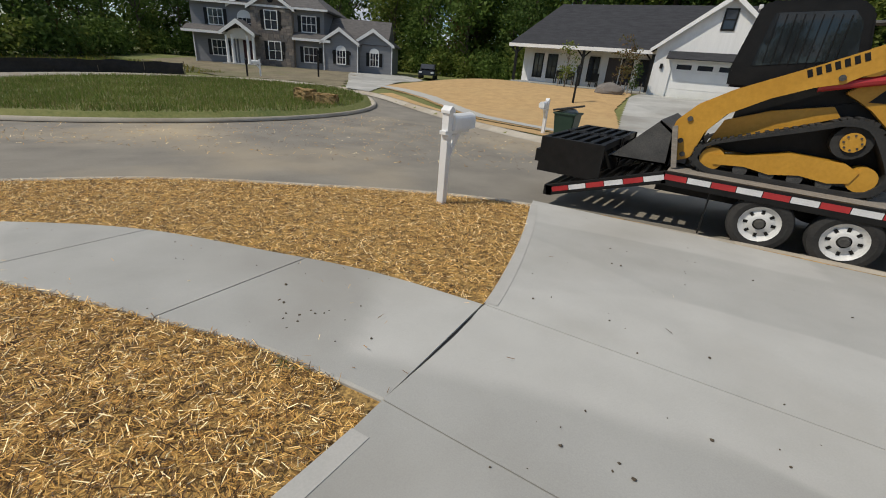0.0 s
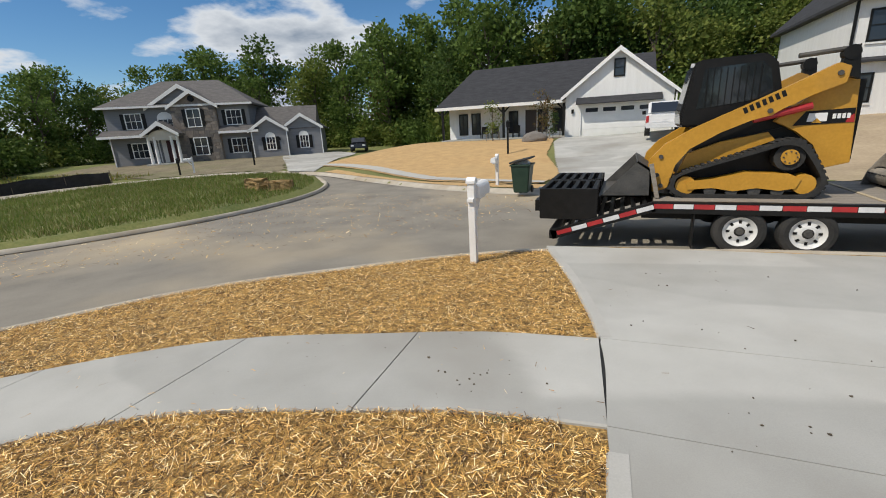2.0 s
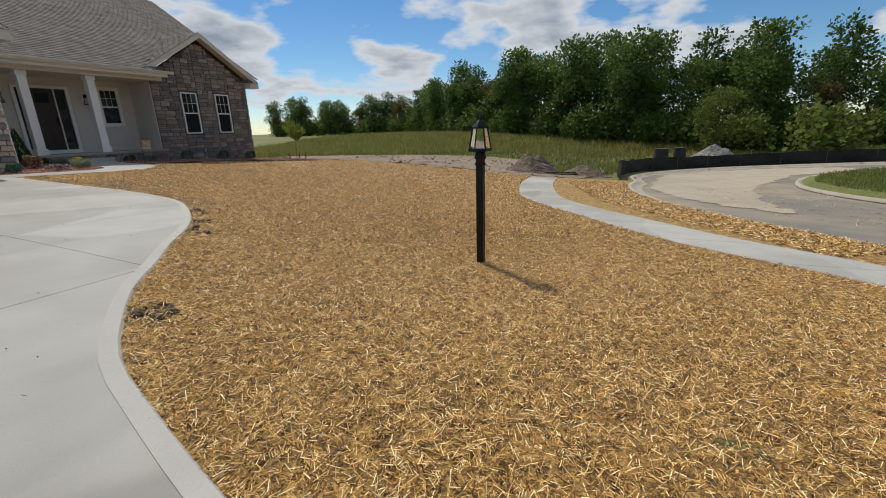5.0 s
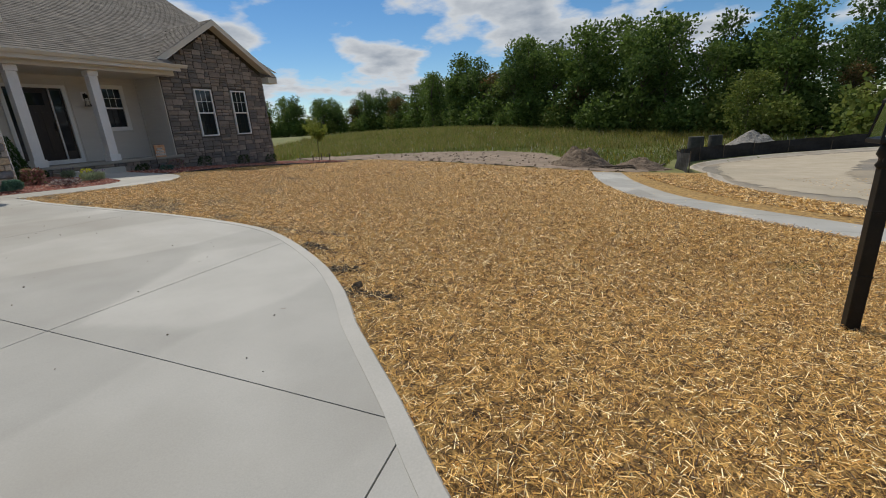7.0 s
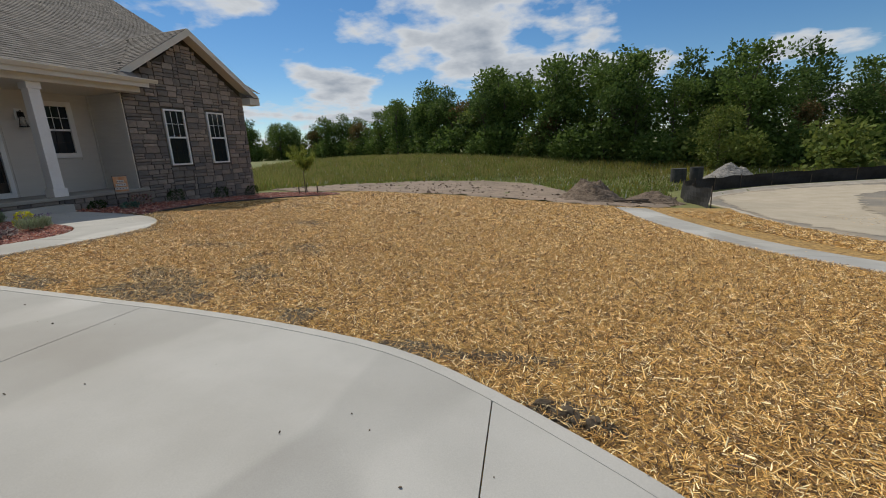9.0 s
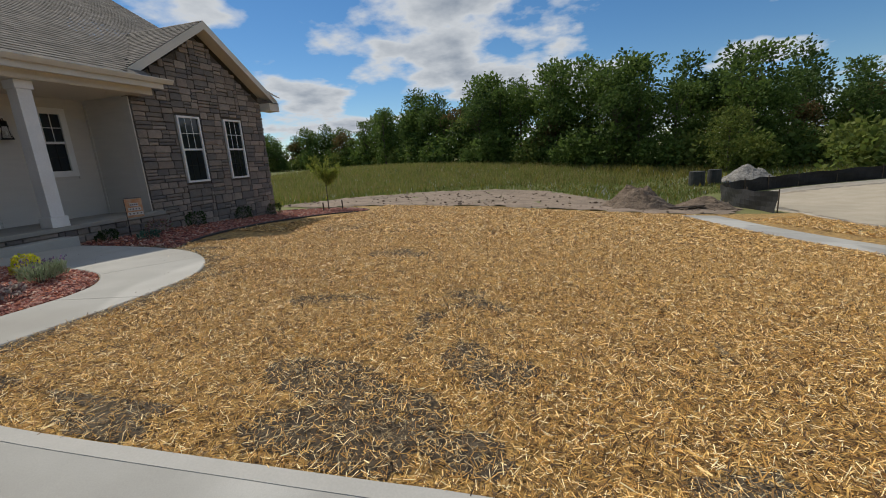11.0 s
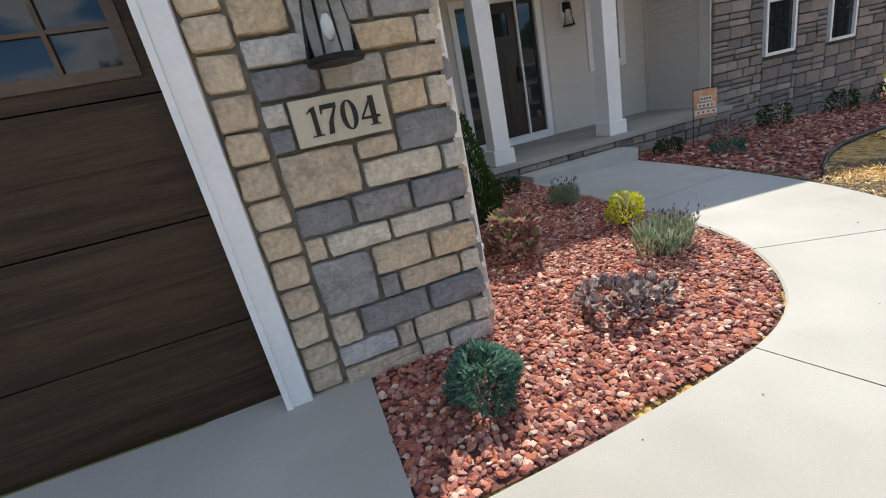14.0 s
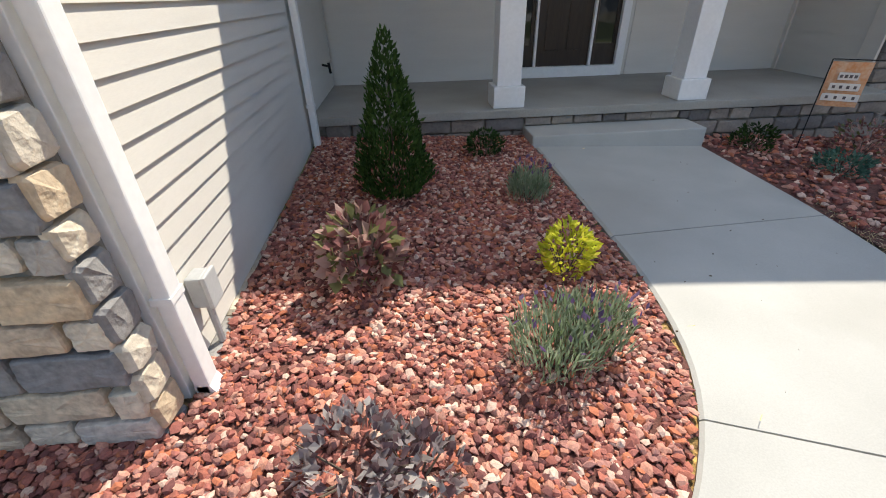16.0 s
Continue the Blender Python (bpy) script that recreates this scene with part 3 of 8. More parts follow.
def stone_mesh(w, h, d, rng, mat):
    """One split-face stone: irregular outline, rounded arrises, uneven face. It lies in x and z and faces -y."""
    pts = []
    c = min(w, h) * 0.11
    for x, z in ((c, 0), (w - c, 0), (w, c), (w, h - c), (w - c, h), (c, h), (0, h - c), (0, c)):
        pts.append((x + rng.uniform(-1, 1) * 0.006, z + rng.uniform(-1, 1) * 0.006))
    verts, faces = [], []
    for inset, y in ((0, 0.0), (0.0, -d * 0.7), (0.007, -d)):
        for x, z in pts:
            verts.append((x + (inset if x < w / 2 else -inset), y + (rng.uniform(-0.006, 0.006) if inset else 0), z + (inset if z < h / 2 else -inset)))
    verts.append((w * rng.uniform(0.35, 0.65), -d - rng.uniform(0.002, 0.012), h * rng.uniform(0.35, 0.65)))
    for r in (0, 8):
        for i in range(8):
            faces.append((r + i, r + (i + 1) % 8, r + 8 + (i + 1) % 8, r + 8 + i))
    for i in range(8):
        faces.append((16 + i, 16 + (i + 1) % 8, 24))
    me = bpy.data.meshes.new("stone")
    me.from_pydata(verts, [], faces)
    me.materials.append(mat)
    return me


def ashlar(parent, x0, x1, z0, z1, place, mat, rng, hole=None, keep=None, rows=(0.10, 0.20), widths=(0.16, 0.42), d=0.05, gap=0.014, split=True):
    """Coursed stones of uneven size over a rectangle; place maps (x, z) of the wall to a pose."""
    z = z0
    while z < z1 - 0.03:
        h = min(rng.uniform(*rows), z1 - z)
        if hole and z < hole[2] < z + h:
            h = max(0.07, hole[2] - z)
        if hole and z < hole[3] < z + h:
            h = max(0.05, hole[3] - z)
        if z1 - z - h < 0.06:
            h = z1 - z
        x = x0
        while x < x1 - 0.02:
            w = min(rng.uniform(*widths), x1 - x)
            if hole and z + h > hole[2] + 0.01 and z < hole[3] - 0.01:
                if x < hole[0] - 0.001 and x + w > hole[0] - 0.05:
                    w = hole[0] - x
                elif hole[0] - 0.002 <= x < hole[1] - 0.01:
                    x = hole[1]
                    continue
            if x1 - x - w < 0.08:
                w = x1 - x
            subs = [(0, h)] if not split or h < 0.17 or rng.random() < 0.6 else [(0, h * 0.5), (h * 0.5, h * 0.5)]
            for dz, hh in subs:
                if keep is None or keep(x + w / 2, z + dz + hh / 2, w):
                    ob = new("stone", stone_mesh(w - gap, hh - gap, d * rng.uniform(0.75, 1.15), rng, mat))
                    ob.parent = parent
                    ob.matrix_parent_inverse = Matrix.Translation(-BASE[parent.name])
                    ob.matrix_basis = place(x + gap / 2, z + dz + gap / 2)
                    STONE_COUNT[0] += 1
            x += w
        z += h


def opening_wall(x0, x1, y0, y1, z0, z1, holes):
    """Boxes of a wall along x with rectangular openings (a, b, c, d) = x from a to b, z from c to d."""
    bm = bm_new()
    xs = sorted({x0, x1, *[h[0] for h in holes], *[h[1] for h in holes]})
    for a, b in zip(xs, xs[1:]):
        hs = sorted([h for h in holes if h[0] <= a and h[1] >= b], key=lambda h: h[2])
        z = z0
        for h in hs:
            if h[2] > z:
                add_box(bm, a, b, y0, y1, z, h[2])
            z = h[3]
        if z < z1:
            add_box(bm, a, b, y0, y1, z, z1)
    return bm


FZ = 0.85          # porch floor
EAVE = 4.02
house = thing("wall_house", (8, 19, 0.4), "one-storey house of ledge stone and cream siding with a porch", "house", kind="structure")
GAR = (-0.35, 4.53, 0.47, 2.74)
part("wall_garage", opening_wall(-1.3, 5.72, 13.65, 13.95, 0.2, EAVE, [GAR]), MORTAR, house)
part("wall_garage_gable", prism([(-1.3, EAVE), (5.72, EAVE), (2.21, EAVE + 3.51 * 0.635)], "y", 13.65, 13.9), MORTAR, house)
part("wall_garage_west", box(-1.3, -1.05, 13.95, 26, 0.2, EAVE), MORTAR, house)
part("wall_garage_side", box(5.50, 5.72, 13.95, 18.98, 0.2, EAVE), SIDING, house)
DOORX = (8.13, 9.88, FZ, 3.40)
WIN_L, WIN_R = (6.33, 7.10, 2.02, 3.42), (10.97, 11.70, 1.96, 3.42)
part("wall_porch", opening_wall(5.72, 12.32, 18.98, 19.2, 0.2, EAVE, [DOORX, WIN_L, WIN_R]), SIDING, house)
part("wall_gable_side", box(12.32, 12.5, 17.7, 18.98, 0.2, EAVE), SIDING, house)
GW = [(13.60, 14.41, 1.48, 3.35), (15.39, 16.18, 1.48, 3.35)]
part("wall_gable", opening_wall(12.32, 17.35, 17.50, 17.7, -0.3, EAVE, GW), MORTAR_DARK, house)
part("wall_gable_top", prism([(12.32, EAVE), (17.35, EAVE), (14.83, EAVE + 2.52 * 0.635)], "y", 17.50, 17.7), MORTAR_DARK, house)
part("wall_east", box(17.1, 17.35, 17.7, 29, -0.5, EAVE), SIDING, house)
part("wall_rear", box(-1.3, 17.35, 29, 29.2, -0.3, EAVE), SIDING, house)
part("wall_inner", box(5.72, 17.1, 23.9, 24.0, 0.2, EAVE), DOOR_DARK, house)
part("wall_garage_inner", box(-1.05, 5.5, 20.0, 20.1, 0.2, EAVE), DOOR_DARK, house)
part("floor_house", box(-1.05, 12.4, 19.3, 29, 0.25, 0.42), DOOR_DARK, house)

rng = random.Random(21)
PLQ = (4.965, 5.412, 1.805, 2.022)
south = lambda y: (lambda x, z: Matrix.Translation((x, y, z)))
# tan quoin strip beside the door, then the mixed stones
ashlar(house, 4.665, 4.845, 0.44, EAVE, south(13.655), STONE_TAN, rng, rows=(0.135, 0.165), widths=(0.3, 0.4), split=False)


def hewn_mesh(w, h, d, rg, mat):
    """A larger hewn stone: a wavering outline, soft worn arrises and a knobbly split face."""
    n = 24
    c = min(w, h) * 0.16
    out = []
    for i in range(n):
        a = 6.2832 * i / n
        u, v = math.cos(a), math.sin(a)
        k = (abs(u) ** 18 + abs(v) ** 18) ** (-1 / 18)
        out.append((w / 2 + u * k * w / 2 + rg.uniform(-1, 1) * c * 0.16, h / 2 + v * k * h / 2 + rg.uniform(-1, 1) * c * 0.16))
    verts, faces = [], []
    for f, y, wob in ((1.0, 0.0, 0), (1.0, -d * 0.7, 0.001), (0.97, -d * 0.9, 0.002), (0.90, -d, 0.002), (0.45, -d * 1.05, 0.003)):
        for x, z in out:
            sx = (1 - f) * min(w, h) * 0.5
            x2 = w / 2 + (x - w / 2) * (1 - 2 * sx / w)
            z2 = h / 2 + (z - h / 2) * (1 - 2 * sx / h)
            verts.append((x2, y + rg.uniform(-wob, wob), z2))
    verts.append((w * rg.uniform(0.4, 0.6), -d * 1.06, h * rg.uniform(0.4, 0.6)))
    for r in range(4):
        for i in range(n):
            faces.append((r * n + i, r * n + (i + 1) % n, (r + 1) * n + (i + 1) % n, (r + 1) * n + i))
    for i in range(n):
        faces.append((4 * n + i, 4 * n + (i + 1) % n, 5 * n))
    me = bpy.data.meshes.new("stone")
    me.from_pydata(verts, [], faces)
    me.materials.append(mat)
    return me


def course(*stones):
    """Stones of the garage pier: x from, x to, z from, z to and tone."""
    for x0, x1, z0, z1, tone in stones:
        g = 0.008
        ob = new("stone", hewn_mesh(x1 - x0 - 2 * g, z1 - z0 - 2 * g, 0.05 * rng.uniform(0.85, 1.2), rng, {"T": STONE_TAN, "L": STONE_PALE, "G": STONE_GREY, "D": STONE_SLATE}[tone]))
        ob.parent = house
        ob.matrix_parent_inverse = Matrix.Translation(-BASE[house.name])
        ob.matrix_basis = Matrix.Translation((x0 + g, 13.655, z0 + g))


course((4.85, 4.96, 0.44, 0.54, "T"), (4.96, 5.60, 0.40, 0.54, "D"), (5.60, 5.745, 0.40, 0.53, "G"))
course((4.85, 5.29, 0.54, 0.66, "T"), (5.29, 5.46, 0.54, 0.66, "L"), (5.46, 5.745, 0.53, 0.65, "L"))
course((4.85, 5.18, 0.66, 0.79, "L"), (5.18, 5.28, 0.66, 0.80, "T"), (5.28, 5.63, 0.66, 0.81, "T"), (5.63, 5.745, 0.65, 0.79, "L"))
course((4.85, 5.01, 0.79, 0.97, "T"), (5.01, 5.40, 0.80, 0.97, "D"), (5.40, 5.745, 0.81, 0.97, "D"))
course((4.85, 5.155, 0.97, 1.27, "G"), (5.155, 5.265, 0.97, 1.10, "D"), (5.265, 5.62, 0.97, 1.10, "T"), (5.62, 5.745, 0.97, 1.10, "L"),
       (5.155, 5.475, 1.10, 1.27, "T"), (5.475, 5.745, 1.10, 1.26, "T"))
course((4.85, 4.955, 1.27, 1.395, "T"), (4.955, 5.285, 1.27, 1.395, "L"), (5.285, 5.635, 1.27, 1.39, "L"), (5.635, 5.745, 1.26, 1.39, "G"))
course((4.85, 5.125, 1.395, 1.55, "D"), (5.125, 5.43, 1.395, 1.55, "D"), (5.43, 5.745, 1.39, 1.55, "D"))
course((4.85, 5.215, 1.55, 1.80, "T"), (5.215, 5.635, 1.55, 1.695, "L"), (5.635, 5.745, 1.55, 1.69, "L"), (5.215, 5.425, 1.695, 1.80, "T"))
course((4.85, 4.965, 1.80, 1.915, "D"), (4.85, 4.965, 1.915, 2.025, "L"), (5.425, 5.745, 1.69, 1.87, "D"), (5.425, 5.625, 1.87, 2.02, "T"), (5.625, 5.745, 1.87, 2.02, "L"))
course((4.85, 5.145, 2.025, 2.165, "D"), (5.145, 5.45, 2.025, 2.165, "G"), (5.45, 5.745, 2.02, 2.16, "T"))
course((4.85, 5.13, 2.165, 2.29, "L"), (5.30, 5.63, 2.165, 2.29, "T"), (5.63, 5.745, 2.16, 2.29, "L"))
course((4.85, 5.085, 2.29, 2.455, "T"), (5.30, 5.435, 2.29, 2.45, "G"), (5.435, 5.745, 2.29, 2.45, "G"))
course((4.85, 5.085, 2.455, 2.59, "L"), (5.30, 5.645, 2.45, 2.58, "G"), (5.645, 5.745, 2.45, 2.58, "L"))
course((4.85, 5.16, 2.59, 2.69, "T"), (5.16, 5.49, 2.59, 2.68, "T"), (5.49, 5.745, 2.58, 2.68, "G"), (4.85, 5.31, 2.69, 2.82, "D"), (5.31, 5.63, 2.68, 2.82, "D"), (5.63, 5.745, 2.68, 2.82, "L"))
course((5.085, 5.30, 2.165, 2.588, "L"))
ashlar(house, 4.85, 5.745, 2.82, 4.22, south(13.655), STONE, rng, rows=(0.10, 0.18), widths=(0.24, 0.46), d=0.05)
ashlar(house, -0.5, 4.665, 2.86, EAVE, south(13.655), STONE, rng, rows=(0.13, 0.2), widths=(0.25, 0.5))
ashlar(house, -0.9, 5.3, EAVE, 6.4, south(13.655), STONE, rng, rows=(0.15, 0.2), widths=(0.3, 0.55),
       keep=lambda x, z, w: (z > 4.24 or x < 4.6) and z < EAVE + (3.5 - abs(x - 2.21) - w / 2) * 0.635)
east = lambda x, y0: (lambda u, z: Matrix.Translation((x, y0 + u, z)) @ Matrix.Rotation(math.pi / 2, 4, "Z"))
ashlar(house, 0.0, 0.16, 0.44, EAVE, east(5.715, 13.61), STONE, rng, rows=(0.11, 0.17), widths=(0.2, 0.3))
ashlar(house, 0.24, 3.4, 0.40, 0.56, east(5.73, 13.65), STONE, rng, rows=(0.16, 0.17), widths=(0.22, 0.45), d=0.06)

gable_stones = thing("wall_gable_stone", (14.8, 17.48, 0.2), "dark grey and brown ledge stone gable wall in shade", "wall", kind="structure")


def gable_keep(x, z, w):
    for a, b, c, d in GW:
        if a - 0.07 - w / 2 < x < b + 0.07 + w / 2 and c - 0.10 < z < d + 0.10:
            return False
    return z < EAVE + 0.05 or z < EAVE + (2.62 - abs(x - 14.83) - w / 2) * 0.635


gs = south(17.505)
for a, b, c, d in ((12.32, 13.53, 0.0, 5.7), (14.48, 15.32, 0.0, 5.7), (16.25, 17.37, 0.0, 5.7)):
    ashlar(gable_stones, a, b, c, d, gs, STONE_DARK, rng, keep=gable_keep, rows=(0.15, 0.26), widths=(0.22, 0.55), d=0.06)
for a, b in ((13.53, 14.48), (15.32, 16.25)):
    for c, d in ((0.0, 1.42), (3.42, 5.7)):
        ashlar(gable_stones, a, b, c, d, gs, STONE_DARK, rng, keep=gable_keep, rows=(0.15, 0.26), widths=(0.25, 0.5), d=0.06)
ashlar(house, 5.85, 8.0, 0.46, 0.76, south(17.16), STONE_DARK, rng, rows=(0.13, 0.17), widths=(0.2, 0.4))
ashlar(house, 9.9, 12.3, 0.30, 0.76, south(17.16), STONE_DARK, rng, rows=(0.13, 0.17), widths=(0.2, 0.4))
ashlar(house, 8.0, 9.9, 0.66, 0.76, south(17.16), STONE_DARK, rng, rows=(0.1, 0.12), widths=(0.2, 0.4))


# lap siding boards
def siding_run(parent, along, a, b, fixed, z0, z1, holes=(), step=0.105):
    z = z0
    while z < z1:
        spans = [(a, b)]
        for h in holes:
            if z + step > h[2] - 0.09 and z < h[3] + 0.09:
                spans = [s for u, v in spans for s in ((u, min(v, h[0] - 0.09)), (max(u, h[1] + 0.09), v)) if s[1] - s[0] > 0.02]
        for u, v in spans:
            if along == "x":
                bm = add_prism(bm_new(), [(fixed, z), (fixed - 0.022, z), (fixed - 0.020, z + 0.012), (fixed - 0.006, z + step), (fixed, z + step)], "x", u, v)
            else:
                bm = add_prism(bm_new(), [(fixed, z), (fixed + 0.022, z), (fixed + 0.020, z + 0.012), (fixed + 0.006, z + step), (fixed, z + step)], "y", u, v)
            part("siding_board", bm, SIDING, house)
        z += step


siding_run(house, "y", 13.86, 18.95, 5.72, 0.56, EAVE - 0.1)
siding_run(house, "x", 5.76, 12.3, 18.98, FZ, EAVE - 0.3, [DOORX, WIN_L, WIN_R])
for z in np.arange(FZ, EAVE - 0.3, 0.105):
    part("siding_board", add_prism(bm_new(), [(12.32, z), (12.298, z), (12.3, z + .012), (12.314, z + .105), (12.32, z + .105)], "y", 17.72, 18.94), SIDING, house)
part("corner_trim", box(5.72, 5.76, 13.80, 13.86, 0.46, EAVE, 0.004), WHITE, house)
part("corner_board", box(12.285, 12.318, 17.49, 17.715, FZ, EAVE - 0.3, 0.004), SIDING, house)
part("corner_trim", box(12.28, 12.34, 18.90, 18.97, FZ, EAVE - .3, 0.004), SIDING, house)

# porch
part("floor_porch", box(5.72, 12.32, 17.08, 18.98, FZ - 0.09, FZ, 0.012), material("porch_concrete", (0.28, 0.27, 0.24), (0.36, 0.345, 0.31), 2, 0.85, 0.2), house, "grey-green concrete porch floor")
part("porch_base", box(5.72, 12.32, 17.16, 18.98, 0.1, FZ - 0.09), MORTAR, house)
step = tagged(part("porch_step", box(8.0, 9.88, 16.74, 17.15, 0.2, 0.655, 0.018), CONCRETE, None), "single concrete porch step at the end of the path", "step", kind="structure")
part("ceiling_porch", box(5.72, 12.32, 17.0, 18.98, 3.74, 3.80), CREAM, house)
part("porch_beam", box(5.72, 12.6, 17.02, 17.34, 3.72, 3.98, 0.01), CREAM, house)


def column(x, group="porch columns"):
    c = thing("porch_column", (x, 17.32, FZ), "square white porch column with a plinth", "column", group)
    part("shaft", box(x - 0.13, x + 0.13, 17.19, 17.45, FZ + 0.22, 3.56, 0.008), WHITE, c)
    part("plinth", box(x - 0.17, x + 0.17, 17.15, 17.49, FZ, FZ + 0.22, 0.012), WHITE, c)
    part("capital", box(x - 0.16, x + 0.16, 17.16, 17.48, 3.56, 3.72, 0.012), WHITE, c)


column(7.83)
column(9.90)


def sash_window(name, r, y, parent_label, grid=True, frame_m=None, trim=0.0, depth=0.06):
    """A white double-hung window: outer frame, two sashes, muntins in the upper one, glass."""
    x0, x1, z0, z1 = r
    w = thing(name, ((x0 + x1) / 2, y, z0), parent_label, "window", "house windows", kind="structure")
    t = 0.055
    bm = bm_new()
    add_box(bm, x0 - trim, x0 + t, y - 0.03, y + depth, z0 - trim, z1 + trim)
    add_box(bm, x1 - t, x1 + trim, y - 0.03, y + depth, z0 - trim, z1 + trim)
    add_box(bm, x0 + t, x1 - t, y - 0.03, y + depth, z1 - t, z1 + trim)
    add_box(bm, x0 + t, x1 - t, y - 0.045, y + depth, z0 - trim, z0 + t)
    part("window_frame", bm, WHITE, w)
    zm = (z0 + z1) / 2
    part("meeting_rail", box(x0 + t, x1 - t, y - 0.012, y + 0.03, zm - 0.028, zm + 0.028, 0.004), WHITE, w)
    for a, b, k in ((z0 + t, zm - 0.028, 0.012), (zm + 0.028, z1 - t, 0.0)):
        part("pane", box(x0 + t, x1 - t, y + k + 0.012, y + k + 0.018, a, b), GLASS, w)
        if grid:
            mm = WHITE if k == 0 else BLACK
            for i in (1, 2):
                xx = x0 + t + (x1 - x0 - 2 * t) * i / 3
                part("muntin", box(xx - 0.008, xx + 0.008, y + k + 0.002, y + k + 0.010, a, b), mm, w)
            zz = (a + b) / 2
            part("muntin", box(x0 + t, x1 - t, y + k + 0.003, y + k + 0.009, zz - 0.008, zz + 0.008), mm, w)
    return w


for i, r in enumerate(GW):
    sash_window("window_%d" % (i + 1), r, 17.46, "white double-hung window with muntins in a dark stone wall")
sash_window("window_3", WIN_L, 18.965, "white double-hung porch window with a broad trim", trim=0.085)
sash_window("window_4", WIN_R, 18.965, "white double-hung porch window with a broad trim", trim=0.085)


def front_door():
    d = thing("door_1", (9.0, 18.97, FZ), "dark brown front door with two glazed sidelights in white trim", "door", kind="structure")
    x0, x1, z0, z1 = DOORX
    bm = bm_new()
    add_box(bm, x0 - 0.02, x0 + 0.09, 18.93, 19.1, z0, z1 + 0.02)
    add_box(bm, x1 - 0.09, x1 + 0.02, 18.93, 19.1, z0, z1 + 0.02)
    add_box(bm, x0 + 0.09, x1 - 0.09, 18.93, 19.1, z1 - 0.08, z1 + 0.02)
    add_box(bm, x0 + 0.09, x1 - 0.09, 18.92, 19.1, z0, z0 + 0.14)
    part("door_frame", bm, WHITE, d)
    for xm in (x0 + 0.47, x1 - 0.47):
        part("mullion", box(xm - 0.018, xm + 0.018, 18.95, 19.08, z0 + 0.14, z1 - 0.08, 0.004), WHITE, d)
    for a, b in ((x0 + 0.09, x0 + 0.452), (x1 - 0.452, x1 - 0.09)):
        s = part("sidelight", opening_wall(a, b, 19.0, 19.05, z0 + 0.14, z1 - 0.08, [(a + 0.05, b - 0.05, z0 + 0.42, z1 - 0.14)]), DOOR_DARK, d)
        part("pane", box(a + 0.05, b - 0.05, 19.02, 19.03, z0 + 0.42, z1 - 0.14), GLASS, s)
    a, b = x0 + 0.488, x1 - 0.488
    leaf = part("door_leaf", opening_wall(a, b, 19.0, 19.05, z0 + 0.14, z1 - 0.08, [(a + 0.16, b - 0.16, z1 - 0.62, z1 - 0.24)]), DOOR_DARK, d)
    part("pane", box(a + 0.16, b - 0.16, 19.02, 19.03, z1 - 0.62, z1 - 0.24), GLASS, leaf)
    for u, v in ((a + 0.12, (a + b) / 2 - 0.05), ((a + b) / 2 + 0.05, b - 0.12)):
        part("door_panel", box(u, v, 18.992, 19.0, z0 + 0.35, z1 - 0.85, 0.006), DOOR_DARK, leaf)
    part("door_handle", box(b - 0.085, b - 0.055, 18.95, 19.0, z0 + 1.1, z0 + 1.38, 0.008), BLACK, leaf)


front_door()


def garage_door():
    x0, x1, z0, z1 = GAR
    d = thing("door_2", (2.1, 13.8, z0), "closed dark brown wood-grain sectional garage door with top windows", "garage door", kind="structure")
    h = (z1 - z0) / 4
    for k in range(4):
        za, zb = z0 + k * h, z0 + (k + 1) * h - 0.006
        if k < 3:
            s = part("section", box(x0, x1, 13.80, 13.85, za, zb, 0.006), DOOR_WOOD, d)
            for q in (0.5,):
                part("groove_board", box(x0 + 0.03, x1 - 0.03, 13.794, 13.80, za + 0.03, za + h * q - 0.012, 0.003), DOOR_WOOD, s)
                part("groove_board", box(x0 + 0.03, x1 - 0.03, 13.794, 13.80, za + h * q + 0.006, zb - 0.03, 0.003), DOOR_WOOD, s)
        else:
            n = 4
            pw = (x1 - x0) / n
            holes = [(x0 + i * pw + 0.14, x0 + (i + 1) * pw - 0.14, za + 0.12, zb - 0.12) for i in range(n)]
            s = part("section", opening_wall(x0, x1, 13.80, 13.85, za, zb, holes), DOOR_WOOD, d)
            for a, b, c, e in holes:
                part("pane", box(a, b, 13.825, 13.832, c, e), GLASS, s)
                bm = bm_new()
                for i in (1, 2, 3):
                    xx = a + (b - a) * i / 4
                    add_box(bm, xx - 0.009, xx + 0.009, 13.808, 13.824, c, e)
                add_box(bm, a, b, 13.81, 13.822, (c + e) / 2 - 0.009, (c + e) / 2 + 0.009)
                part("muntin_grid", bm, DOOR_SASH, s)
                part("window_surround", opening_wall(a - 0.05, b + 0.05, 13.790, 13.799, c - 0.05, e + 0.05, [(a, b, c, e)]), DOOR_SASH, s)
    part("weather_strip", box(x0, x1, 13.795, 13.86, z0 - 0.012, z0 + 0.012), BLACK, d)
    for nm, bx in (("jamb", (x1, x1 + 0.13, 13.575, 13.87, 0.45, z1)), ("jamb", (x0 - 0.13, x0, 13.575, 13.87, 0.45, z1)), ("lintel", (x0 - 0.13, x1 + 0.13, 13.575, 13.87, z1, z1 + 0.12))):
        part(nm, box(*bx, bevel=0.006), WHITE, d, "white door trim")
    part("jamb_bead", box(x1 - 0.001, x1 + 0.03, 13.56, 13.58, 0.45, z1, 0.004), WHITE, d)


garage_door()
tagged(part("garage_sill", box(-0.4, 4.6, 13.69, 13.795, 0.2, 0.545, 0.006), CONCRETE_SMOOTH), "concrete strip under the garage door", "sill", kind="structure")


